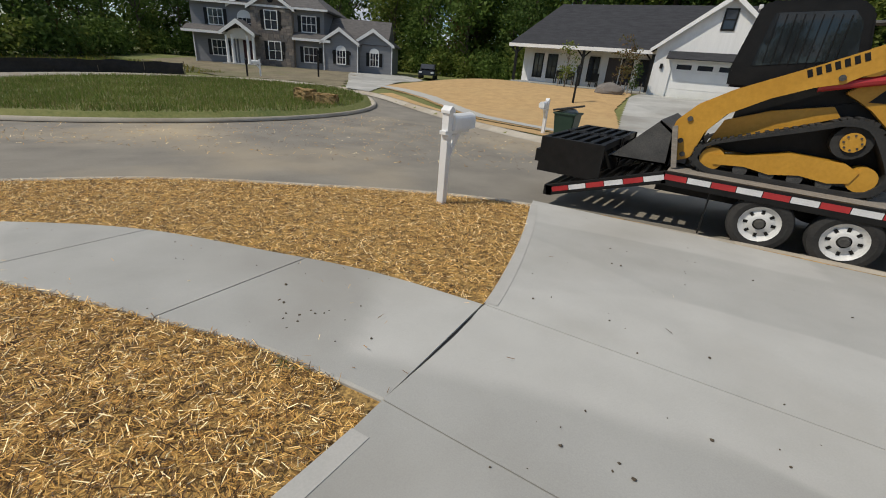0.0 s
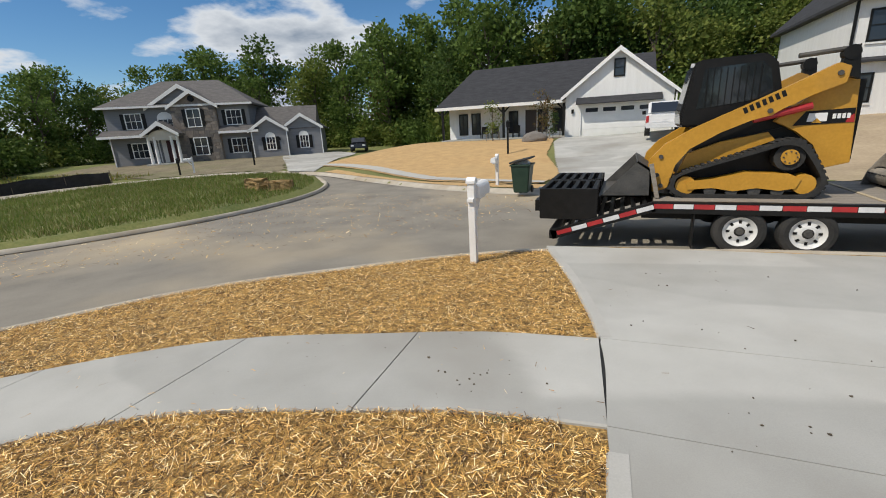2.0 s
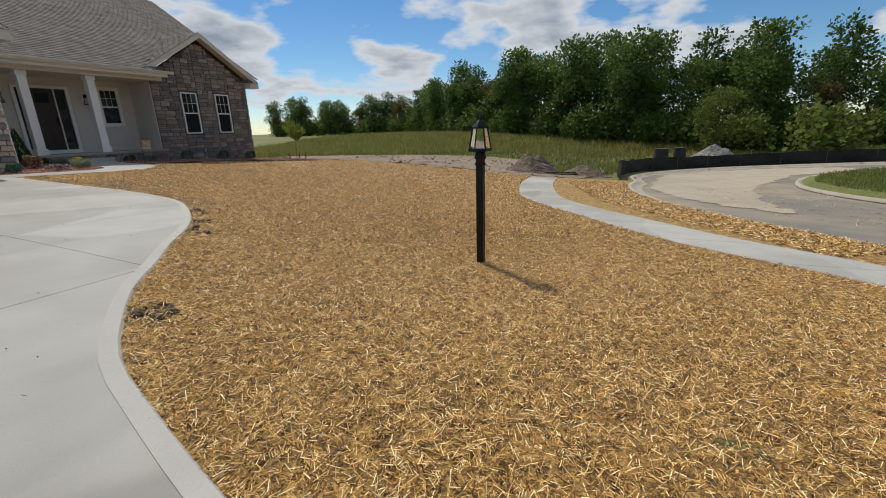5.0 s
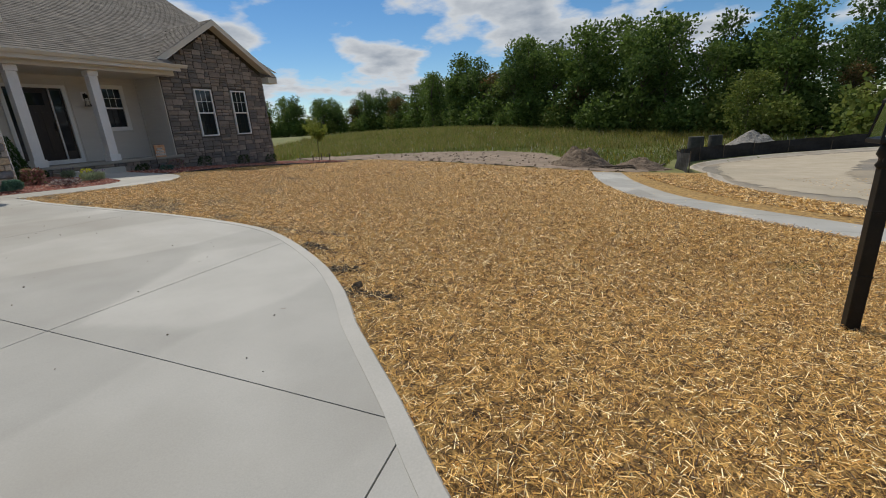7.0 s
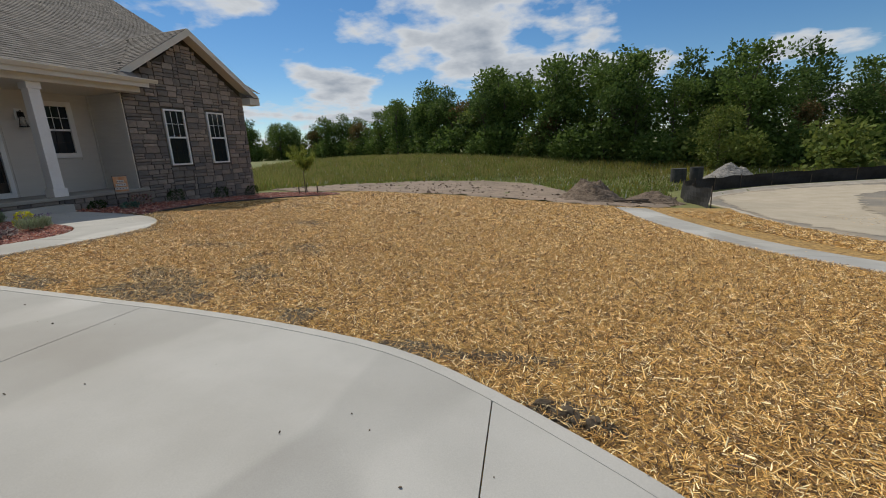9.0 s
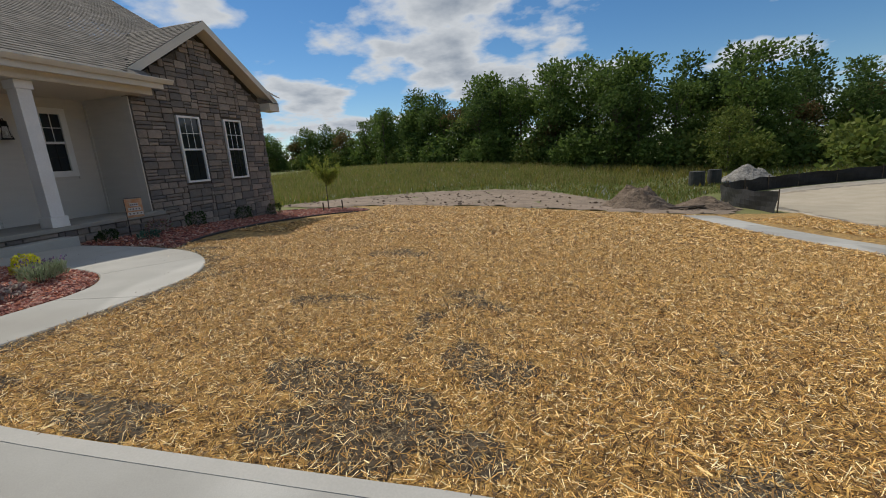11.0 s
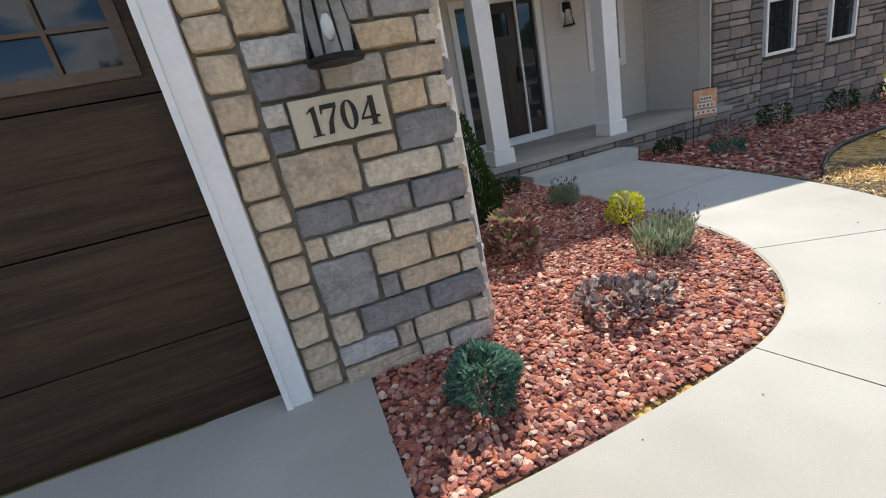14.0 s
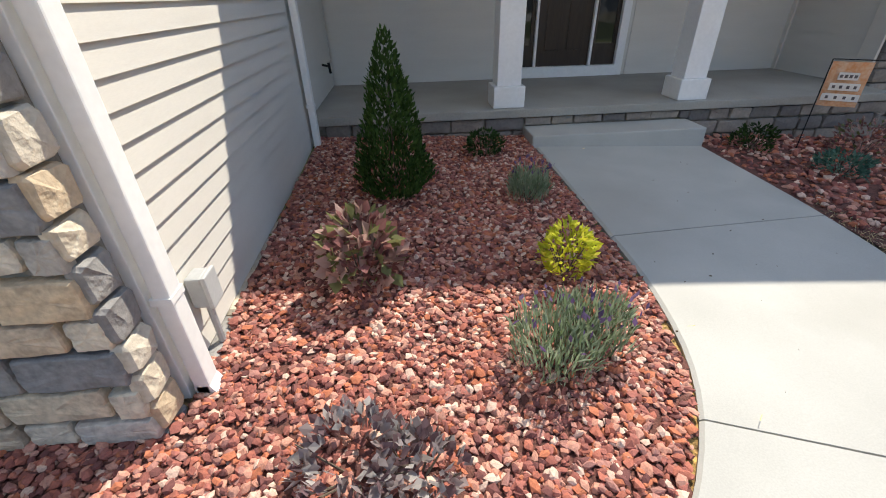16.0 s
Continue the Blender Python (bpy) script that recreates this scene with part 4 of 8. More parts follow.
# roofs
def shingle_slope(name, parent, eave0, along, up, length, rise, keep=None, label=""):
    """Courses of shingle tabs over a slope; eave0 is its lower corner, along and up unit vectors in its plane."""
    rg = random.Random(name)
    verts, faces = [], []
    nrm = along.cross(up).normalized()
    if nrm.z < 0:
        nrm = -nrm
    r = 0
    while r * 0.145 < rise:
        s = -rg.random() * 0.3
        while s < length:
            w = rg.choice((0.2, 0.26, 0.33))
            a, b = max(0, s), min(length, s + w)
            if b - a > 0.02 and (keep is None or keep(eave0 + along * ((a + b) / 2) + up * (r * 0.145 + 0.07))):
                k = len(verts)
                lift = 0.012 + rg.random() * 0.005
                v0, v1 = r * 0.145, r * 0.145 + 0.155
                for u, v, l in ((a, v0, lift), (b - 0.004, v0, lift), (b - 0.004, v1, 0.003), (a, v1, 0.003), (a, v0, 0), (b - 0.004, v0, 0)):
                    verts.append(eave0 + along * u + up * v + nrm * l)
                faces += [(k, k + 1, k + 2, k + 3), (k + 4, k + 5, k + 1, k)]
            s += w
        r += 1
    me = bpy.data.meshes.new(name)
    me.from_pydata(verts, [], faces)
    me.materials.append(SHINGLE)
    ob = new(name, me)
    ob.parent = parent
    ob.matrix_parent_inverse = Matrix.Translation(-BASE[parent.name])
    return tagged(ob, label, kind="stuff")


roof = thing("roof_house", (9, 20, EAVE), "grey-brown asphalt shingle roof with cream fascia and gutters", "roof", kind="structure")
PT = 0.635
CS = 1 / math.sqrt(1 + PT * PT)
RIDGE_Y = 24.5
zr = 4.10 + (RIDGE_Y - 16.78) * PT
ROOF_DECK = material("roof_deck", (0.10, 0.09, 0.08), (0.16, 0.145, 0.13), 3, 0.95, 0.3)
part("roof_main", prism([(16.78, 4.05), (16.78, 4.10), (RIDGE_Y, zr), (30, zr - (30 - RIDGE_Y) * PT), (30, zr - (30 - RIDGE_Y) * PT - .12), (RIDGE_Y, zr - 0.12)], "x", -1.7, 12.5), ROOF_DECK, roof)
z2 = 4.10 + (20.5 - 16.78) * PT
part("roof_rear", prism([(20.5, z2 - 0.12), (20.5, z2), (RIDGE_Y, zr), (30, zr - (30 - RIDGE_Y) * PT), (30, zr - (30 - RIDGE_Y) * PT - .12), (RIDGE_Y, zr - 0.12)], "x", 12.5, 17.8), ROOF_DECK, roof)
gz = 4.09 + 3.06 * PT
part("roof_gable", prism([(11.78, 4.05), (11.78, 4.09), (14.83, gz), (17.89, 4.09), (17.89, 4.0), (14.83, gz - 0.14)], "y", 17.10, 20.6), ROOF_DECK, roof)
zg = 4.25 + 4.0 * PT
part("roof_garage", prism([(-1.79, 4.2), (-1.79, 4.25), (2.21, zg), (6.21, 4.25), (6.21, 4.2), (2.21, zg - 0.14)], "y", 13.22, 24), ROOF_DECK, roof)
X_, Y_ = Vector((1, 0, 0)), Vector((0, 1, 0))
UPM = Vector((0, CS, PT * CS))
shingle_slope("shingles_main", roof, Vector((5.6, 16.76, 4.10)), X_, UPM, 12.2, 9.1,
              lambda p: not (abs(p.x - 14.83) < 3.06 and p.z < gz - abs(p.x - 14.83) * PT - 0.03), "weathered shingle courses")
shingle_slope("shingles_gable", roof, Vector((11.76, 17.08, 4.09)), Y_, Vector((CS, 0, PT * CS)), 3.4, 3.62,
              lambda p: p.z > 4.10 + (p.y - 16.78) * PT - 0.02, "weathered shingle courses")
shingle_slope("shingles_garage", roof, Vector((6.23, 13.2, 4.25)), Y_, Vector((-CS, 0, PT * CS)), 8.0, 4.7,
              lambda p: p.z > 4.10 + (p.y - 16.78) * PT - 0.02, "weathered shingle courses")


def rake(cx, half, z0, y0, parent, w=0.20, drop=0.0):
    """Fascia boards along the two sloping edges of a gable, with cornice returns."""
    for s in (-1, 1):
        poly = [(cx + s * half, z0 + 0.0), (cx, z0 + half * PT), (cx, z0 + half * PT - w * 1.15), (cx + s * half, z0 - w * 1.15)]
        part("rake_board", prism(poly, "y", y0, y0 + 0.03), CREAM, parent, "cream rake board")
        part("rake_soffit", prism([(cx + s * half, z0 - 0.155), (cx, z0 + half * PT - 0.155), (cx, z0 + half * PT - 0.185), (cx + s * half, z0 - 0.185)], "y", y0 + 0.03, y0 + 0.45), CREAM, parent)
        part("cornice_return", box(cx + s * (half - 0.26) - 0.28, cx + s * (half - 0.26) + 0.28, y0 - 0.02, y0 + 0.42, z0 - 0.36 - drop, z0 - 0.09 - drop, 0.01), CREAM, parent)
        part("return_roof", prism([(y0 - 0.06, z0 - 0.09 - drop), (y0 + 0.42, z0 - 0.09 - drop), (y0 + 0.42, z0 + 0.12 - drop)], "x", cx + s * (half - 0.56) - 0.02, cx + s * half + s * 0.02), SHINGLE, parent)


rake(14.83, 3.06, 4.09, 17.07, roof)
rake(2.21, 4.0, 4.25, 13.19, roof, drop=-0.06)
part("wall_garage_head", box(-1.3, 5.72, 13.652, 13.948, EAVE, 4.22), MORTAR, house)
part("fascia", box(5.9, 12.75, 16.80, 16.83, 3.86, 4.06), CREAM, roof)
part("soffit", box(5.72, 12.75, 16.83, 17.05, 3.90, 3.93), CREAM, roof)


def gutter(x0, x1, y, z, parent):
    part("gutter", add_prism(bm_new(), [(y, z), (y + 0.10, z), (y + 0.10, z - 0.11), (y + 0.045, z - 0.115), (y + 0.02, z - 0.07), (y - 0.005, z - 0.02)], "x", x0, x1), CREAM, parent, "cream gutter")


gutter(5.95, 13.0, 16.70, 4.10, roof)


def downspout(x, y, z0, z1, label):
    d = thing("downspout", (x, y, z0), label, "downspout", "downspouts")
    part("pipe", box(x, x + 0.062, y, y + 0.085, z0, z1, 0.008), WHITE, d)
    part("outlet", prism([(x, z0 - 0.02), (x + 0.062, z0 - 0.02), (x + 0.085, z0 - 0.03), (x + 0.085, z0 + 0.01), (x + 0.062, z0 + 0.06), (x, z0 + 0.06)], "y", y, y + 0.085), WHITE, d)
    for z in (1.0, 2.6):
        part("strap", box(x - 0.012, x + 0.066, y - 0.006, y + 0.091, z, z + 0.03, 0.002), WHITE, d)


downspout(5.785, 13.80, 0.52, 3.9, "white downspout beside the garage stone corner")
downspout(5.765, 16.86, 0.55, 3.9, "white downspout at the end of the porch")
downspout(17.352, 17.58, 0.1, 3.9, "white downspout at the corner of the stone gable")

# ---- beds, straw, soil ----
BED_A = [(4.99, 13.62)] + [tuple(p) for p in offset_line(WALK_IN, 0.025)] + [(8.0, 17.14), (5.78, 17.14), (5.78, 13.7)]
BED_EDGE = spline([(9.88, 14.25), (10.4, 14.58), (11.2, 14.95), (12.2, 15.25), (14.2, 15.5), (17.0, 15.3), (19.1, 14.5), (20.3, 15.5), (20.2, 17.0), (18.6, 18.2), (17.4, 17.9)], 0.3)
BED_B = [(9.95, 17.14), (9.95, 15.2)] + [tuple(p) for p in BED_EDGE] + [(17.4, 17.46), (12.3, 17.46), (12.3, 17.14)]
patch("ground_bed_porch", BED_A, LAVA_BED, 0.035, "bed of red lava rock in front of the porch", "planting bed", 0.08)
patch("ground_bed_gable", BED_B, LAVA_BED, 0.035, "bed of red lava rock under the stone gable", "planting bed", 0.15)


def scatter(poly, n, rg):
    x0, x1, y0, y1 = min(p[0] for p in poly), max(p[0] for p in poly), min(p[1] for p in poly), max(p[1] for p in poly)
    xs, ys = rg.uniform(x0, x1, n), rg.uniform(y0, y1, n)
    k = inside(poly, xs, ys)
    return xs[k], ys[k]


ICO = bmesh.new()
bmesh.ops.create_icosphere(ICO, subdivisions=1, radius=1)
ICO_V = np.array([v.co[:] for v in ICO.verts])
ICO_F = np.array([[v.index for v in f.verts] for f in ICO.faces])
ICO.free()


def rocks(name, poly, density, size, mat, label, category, seed, zf=land, lift=0.042):
    """A heap of small angular stones as one mesh."""
    rg = np.random.default_rng(seed)
    area = (max(p[0] for p in poly) - min(p[0] for p in poly)) * (max(p[1] for p in poly) - min(p[1] for p in poly))
    xs, ys = scatter(poly, int(area * density), rg)
    nv = len(ICO_V)
    V = np.zeros((len(xs), nv, 3))
    for i, (x, y) in enumerate(zip(xs, ys)):
        s = rg.uniform(*size)
        v = ICO_V * (1 + rg.uniform(-0.36, 0.34, (nv, 1))) * (s * rg.uniform(0.7, 1.35, 3)) * np.array([1.1, 1, 0.6])
        a, b = rg.uniform(0, 6.283), rg.uniform(-0.6, 0.6)
        ca, sa, cb, sb = math.cos(a), math.sin(a), math.cos(b), math.sin(b)
        R = np.array([[ca, -sa, 0], [sa, ca, 0], [0, 0, 1]]) @ np.array([[cb, 0, sb], [0, 1, 0], [-sb, 0, cb]])
        V[i] = v @ R.T + (x, y, zf(x, y) + lift + rg.uniform(-0.4, 0.55) * s)
    F = (ICO_F[None] + (np.arange(len(xs)) * nv)[:, None, None]).reshape(-1, 3)
    me = bpy.data.meshes.new(name)
    me.from_pydata(V.reshape(-1, 3).tolist(), [], F.tolist())
    me.materials.append(mat)
    return tagged(new(name, me), label, category, kind="stuff")


rocks("lava_rock", BED_A, 2500, (0.010, 0.0225), LAVA, "loose red lava rocks filling the bed", "rocks", 3)
rocks("lava_rock", BED_B, 260, (0.02, 0.036), LAVA, "loose red lava rocks along the gable", "rocks", 4)


def blob(cx, cy, rx, ry, seed, n=44, rough=0.6):
    r = random.Random(seed)
    ph = [r.uniform(0, 6.28) for _ in range(4)]
    return [(cx + rx * (1 + rough * sum(math.sin((k + 2) * a + ph[k]) / (k + 1.5) for k in range(4))) * math.cos(a),
             cy + ry * (1 + rough * sum(math.sin((k + 2) * a + ph[k]) / (k + 1.5) for k in range(4))) * math.sin(a)) for a in [6.2832 * i / n for i in range(n)]]


SOILS = [blob(5.5, 8.6, 0.42, 0.62, 1), blob(5.3, 7.95, 0.24, 0.3, 22), blob(5.22, 11.3, 0.2, 0.34, 23), blob(3.42, 2.98, 0.10, 0.2, 24), blob(3.84, 3.5, 0.09, 0.22, 25), blob(10.2, 9.9, 0.5, 0.3, 26, rough=0.7), blob(13.2, 12.6, 0.7, 0.3, 27, rough=0.7), blob(7.7, 8.2, 0.28, 0.34, 28, rough=0.7), blob(6.15, 7.85, 0.3, 0.3, 2, rough=0.6), blob(5.2, 6.55, 0.12, 0.3, 3), blob(4.9, 5.0, 0.13, 0.5, 5), blob(4.33, 4.2, 0.09, 0.34, 4),
         blob(1.55, 0.85, 0.10, 0.25, 7), blob(9.9, 13.9, 0.2, 0.8, 9), blob(10.7, 14.45, 0.4, 0.15, 10),
         blob(8.0, 11.85, 0.7, 0.14, 12), blob(6.9, 8.5, 0.3, 0.12, 13, rough=0.6), blob(6.8, 6.1, 0.16, 0.05, 16, rough=0.6), blob(7.4, 9.8, 0.2, 0.35, 17, rough=0.6), blob(5.1, 9.9, 0.14, 0.5, 21)]
WALK_SOIL = [tuple(p) for p in WALK_OUT[:-8]] + [tuple(p + (p - Vector((8.0, 14.2))).normalized() * (0.24 + 0.08 * math.sin(i * 1.3) + 0.05 * math.sin(i * 0.57))) for i, p in list(enumerate(WALK_OUT))[-9::-1]]
for i, poly in enumerate(SOILS + [WALK_SOIL]):
    patch("ground_soil", poly, SOIL, 0.027, "dark bare soil showing through the straw", "soil", 0.06, bumpy=0.012)


EDGE_SOIL = [[(max(q[0], edge_x(q[1]) + 0.04), q[1]) for q in p] for p in SOILS if p[0][0] < 4.9]
for i, poly in enumerate(EDGE_SOIL):
    rocks("soil_clods", poly, 420, (0.012, 0.042), SOIL, "dark crumbly soil clods along the concrete edge", "soil", 70 + i, lift=0.03)
CRUMB_POLY = [(-3.5, -12.5), (0.4, -12.5), (0.05, -8.9), (2.4, -8.9), (2.4, -9.6), (0.1, -10.0), (0.0, -5), (-3.5, -5)]
rocks("dirt_crumbs", CRUMB_POLY, 2.2, (0.004, 0.011), SOIL, "crumbs of mud dropped on the concrete", "crumbs", 90, lift=0.055)
rocks("dirt_crumbs", blob(1.05, -9.25, 0.22, 0.13, 29), 130, (0.005, 0.011), SOIL, "muddy boot marks on the pavement", "crumbs", 91, lift=0.052)
rocks("dirt_crumbs", blob(-0.9, -9.3, 0.35, 0.3, 30), 16, (0.005, 0.010), SOIL, "muddy marks on the driveway", "crumbs", 92, lift=0.052)
rocks("dirt_crumbs", [(0.6, 1.0), (4.6, 5.2), (4.6, 11.5), (1.5, 11.5), (0.0, 2.0)], 0.8, (0.003, 0.008), SOIL, "crumbs of mud dropped on the concrete", "crumbs", 93, lift=0.055)
rocks("dirt_crumbs", [(5.2, 11.9), (7.6, 12.1), (9.5, 14.0), (9.7, 16.5), (8.2, 16.5), (7.9, 13.4), (6.9, 12.7)], 2, (0.003, 0.008), SOIL, "crumbs of mud dropped on the garden path", "crumbs", 94, lift=0.055)


def straws(name, polys, holes, count, length, width, mat, label, seed, lift=0.03, tilt=0.34, thin=()):
    """Loose straws as thin strips, in one mesh."""
    rg = np.random.default_rng(seed)
    X, Y = [], []
    for poly, c in zip(polys, count):
        area = (max(p[0] for p in poly) - min(p[0] for p in poly)) * (max(p[1] for p in poly) - min(p[1] for p in poly))
        xs, ys = scatter(poly, int(area * c), rg)
        X.append(xs)
        Y.append(ys)
    X, Y = np.concatenate(X), np.concatenate(Y)
    for h in holes:
        k = ~inside(h, X, Y)
        X, Y = X[k], Y[k]
    for h in thin:
        k = ~inside(h, X, Y) | (rg.random(len(X)) < 0.52)
        X, Y = X[k], Y[k]
    Z = np.array([land(x, y) for x, y in zip(X, Y)]) + lift
    n = len(X)
    a = rg.uniform(0, 2 * math.pi, n)
    L = rg.uniform(length[0], length[1], n) / 2
    W = rg.uniform(width[0], width[1], n) / 2
    t = rg.normal(0, tilt, n)
    h = rg.uniform(0, 0.03, n)
    dx, dy = np.cos(a), np.sin(a)
    V = np.zeros((n, 4, 3))
    for k, u in enumerate((-1, 1)):
        cx = X + u * L * dx * np.cos(t)
        cy = Y + u * L * dy * np.cos(t)
        cz = Z + h + u * L * np.sin(t)
        roll = rg.uniform(-1.0, 1.0, n)
        for s, j in ((-1, 0), (1, 1)):
            V[:, k * 2 + j, 0] = cx - s * W * dy
            V[:, k * 2 + j, 1] = cy + s * W * dx
            V[:, k * 2 + j, 2] = np.maximum(cz + s * W * roll, Z - 0.012)
    base = (np.arange(n) * 4)[:, None]
    F = base + np.array([[0, 1, 3, 2]])
    me = bpy.data.meshes.new(name)
    me.from_pydata(V.reshape(-1, 3).tolist(), [], F.tolist())
    me.materials.append(mat)
    return tagged(new(name, me), label, "straw", kind="stuff")


DRIVE_POLY = [tuple(p) for p in EDGE] + [(-9, 13.7), (-9, -13.8)]
WALK_POLY = [tuple(p) for p in WALK_IN] + [tuple(p) for p in WALK_OUT[::-1]]
PAVE_POLY = [tuple(p) for p in offset_line(SW_C, 0.63)] + [tuple(p) for p in offset_line(SW_C, -0.63)[::-1]]
JOINT_POLY = [(4.8, 11.7), (5.1, 11.7), (5.1, 12.8), (4.8, 12.8)]
JOINT_STREET = [(-0.2, -10.25), (0.3, -10.25), (0.3, -8.85), (-0.2, -8.85)]
KERB_POLY = [tuple(p) for p in KERB_NEAR] + [tuple(p) for p in offset_line(KERB_NEAR, -0.24)[::-1]]
HOLES = [KERB_POLY, JOINT_POLY, JOINT_STREET, DRIVE_POLY, WALK_POLY, PAVE_POLY, BED_A, BED_B, ROAD]
NEAR_Y = [(4.0, 12.0), (4.0, 6.0), (1.3, 0.8), (-0.3, -2.5), (-0.4, -7.7), (-0.2, -9.2), (2.5, -8.9), (5.0, -7.2), (7.5, -3.0), (6.5, 0.5), (8.2, 5.0), (8.6, 9.0), (9.4, 12.2), (8.3, 12.2)]
MID_Y = [(8.2, 12.0), (8.0, 5.0), (6.2, 0.5), (7.4, -3.2), (9.2, -2.2), (12.5, 0.2), (13.0, 6.0), (12.5, 12.5), (10.2, 14.8)]
FAR_Y = [(12.3, 15.2), (12.4, 0.2), (21, 2), (21.5, 5), (22.5, 15), (19.3, 14.4)]
VERGE = [(0.0, -13.4), (-0.1, -9.8), (2.0, -9.4), (4.0, -8.4), (6.0, -6.2), (7.0, -5.0), (9, -6.8), (6.4, -10.0), (4.3, -12.2), (2.5, -13.2), (1.0, -13.7)]
VERGE_FAR = [(7.4, -5.0), (9.4, -3.4), (12.5, -1.5), (20, 0.8), (21.4, -1.6), (16.5, -2.5), (13, -3.7), (11, -5.0), (9, -6.8)]
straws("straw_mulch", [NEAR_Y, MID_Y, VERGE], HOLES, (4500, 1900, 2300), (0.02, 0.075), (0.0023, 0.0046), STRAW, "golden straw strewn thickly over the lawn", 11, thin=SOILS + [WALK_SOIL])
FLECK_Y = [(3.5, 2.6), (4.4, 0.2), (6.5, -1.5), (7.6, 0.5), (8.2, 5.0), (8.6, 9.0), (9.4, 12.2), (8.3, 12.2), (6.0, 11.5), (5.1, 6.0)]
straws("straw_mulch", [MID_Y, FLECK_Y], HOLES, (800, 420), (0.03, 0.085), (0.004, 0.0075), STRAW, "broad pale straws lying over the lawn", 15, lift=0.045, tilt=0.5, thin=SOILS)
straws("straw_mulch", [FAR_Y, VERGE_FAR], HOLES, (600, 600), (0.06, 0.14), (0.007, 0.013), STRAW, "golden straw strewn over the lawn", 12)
straws("weathered_straw", SOILS + [WALK_SOIL], [DRIVE_POLY, WALK_POLY], [1500] * (len(SOILS) + 1), (0.015, 0.06), (0.002, 0.004), STRAW_OLD, "grey trampled straw on bare soil", 13, lift=0.034)
straws("straw_litter", [[(-3, -21), (8, -12.5), (16, -8), (12, -22), (3, -21.5)], [(10, -12), (13.5, -5), (22, -4.5), (22, -8.5), (14, -11.5)]], [[tuple(p) for p in ISLAND]], (16, 16), (0.04, 0.14), (0.004, 0.010), STRAW,
       "wisps of straw blown over the asphalt", 14, lift=-0.09)

# ---- plants in the beds ----
def leaf_cloud(n, rg, shape, size, up=0.3, aspect=0.45):
    """n little pointed leaves; shape gives a place and an outward way for each."""
    verts, faces = [], []
    for _ in range(n):
        p, o = shape(rg)
        o = (Vector(o) + Vector((rg.gauss(0, 0.5), rg.gauss(0, 0.5), rg.gauss(0, 0.5) + up))).normalized()
        side = o.cross(Vector((rg.gauss(0, 1), rg.gauss(0, 1), rg.gauss(0, 1)))).normalized()
        s = size * rg.uniform(0.6, 1.3)
        k = len(verts)
        nn = o.cross(side)
        p = Vector(p)
        verts += [p, p + o * s * 0.5 + side * s * aspect * 0.5, p + o * s + nn * s * 0.12, p + o * s * 0.5 - side * s * aspect * 0.5]
        faces.append((k, k + 1, k + 2, k + 3))
    return verts, faces


def leaves_part(name, at, vf, mat, parent, label=""):
    me = bpy.data.meshes.new(name)
    me.from_pydata([tuple(Vector(at) + v) for v in vf[0]], [], vf[1])
    me.materials.append(mat)
    ob = new(name, me)
    ob.parent = parent
    ob.matrix_parent_inverse = Matrix.Translation(-BASE[parent.name])
    return tagged(ob, label)


def shell(r, h, base=0.15):
    def f(rg):
        a, u = rg.uniform(0, 6.283), rg.random() ** 0.5
        z = rg.random()
        rr = r * math.sqrt(max(0.05, 1 - (z * 1.05 - 0.25) ** 2)) * (0.55 + 0.45 * u) * (1 + 0.18 * math.sin(3 * a + z * 4))
        return (rr * math.cos(a), rr * math.sin(a), base * h + z * h * 0.85), (math.cos(a), math.sin(a), 0.5)
    return f


def cone(r, h):
    def f(rg):
        z = 1 - math.sqrt(rg.random())
        a = rg.uniform(0, 6.283)
        rr = r * (1 - z) ** 0.8 * (0.75 + 0.3 * rg.random()) * (1 + 0.12 * math.sin(5 * a + z * 14))
        rr *= min(1.0, 0.45 + z * 5)
        return (rr * math.cos(a), rr * math.sin(a), 0.03 + z * h), (math.cos(a) * 0.6, math.sin(a) * 0.6, 1.0)
    return f


def plant(name, x, y, label, mat, shape, n, size, seed, stems=5, stem_h=0.15, r=0.1, up=0.3, aspect=0.45, extra=None, group=""):
    z = land(x, y) + 0.05
    rg = random.Random(seed)
    t = thing(name, (x, y, z), label, "plant", group)
    bm = bm_new()
    for i in range(stems):
        a = rg.uniform(0, 6.28)
        add_tube(bm, (x, y, z - 0.05), (x + r * math.cos(a), y + r * math.sin(a), z + stem_h), 0.006, 0.003, 5)
    part("stems", bm, BARK, t)
    leaves_part("foliage", (x, y, z), leaf_cloud(n, rg, shape, size, up, aspect), mat, t)
    if extra:
        tagged(leaves_part("flowers", (x, y, z), leaf_cloud(extra[0], rg, extra[1], extra[2], 0.6, 0.5), extra[3], t, extra[4]), kind="stuff")
    return t


G_ARB = leaf_material("arborvitae_green", (0.045, 0.090, 0.022), (0.065, 0.120, 0.030), (0.032, 0.065, 0.017))
G_LAV = leaf_material("lavender_grey_green", (0.25, 0.32, 0.20), (0.32, 0.38, 0.26), (0.18, 0.25, 0.13))
G_YEL = leaf_material("golden_leaf", (0.62, 0.60, 0.05), (0.46, 0.50, 0.05), (0.70, 0.66, 0.10))
G_WEI = leaf_material("purple_leaf", (0.26, 0.12, 0.115), (0.44, 0.29, 0.25), (0.20, 0.21, 0.09))
G_HEU = leaf_material("grey_purple_leaf", (0.34, 0.29, 0.29), (0.20, 0.13, 0.14), (0.48, 0.45, 0.43))
G_JUN = leaf_material("blue_juniper", (0.11, 0.22, 0.165), (0.16, 0.29, 0.22), (0.075, 0.155, 0.115))
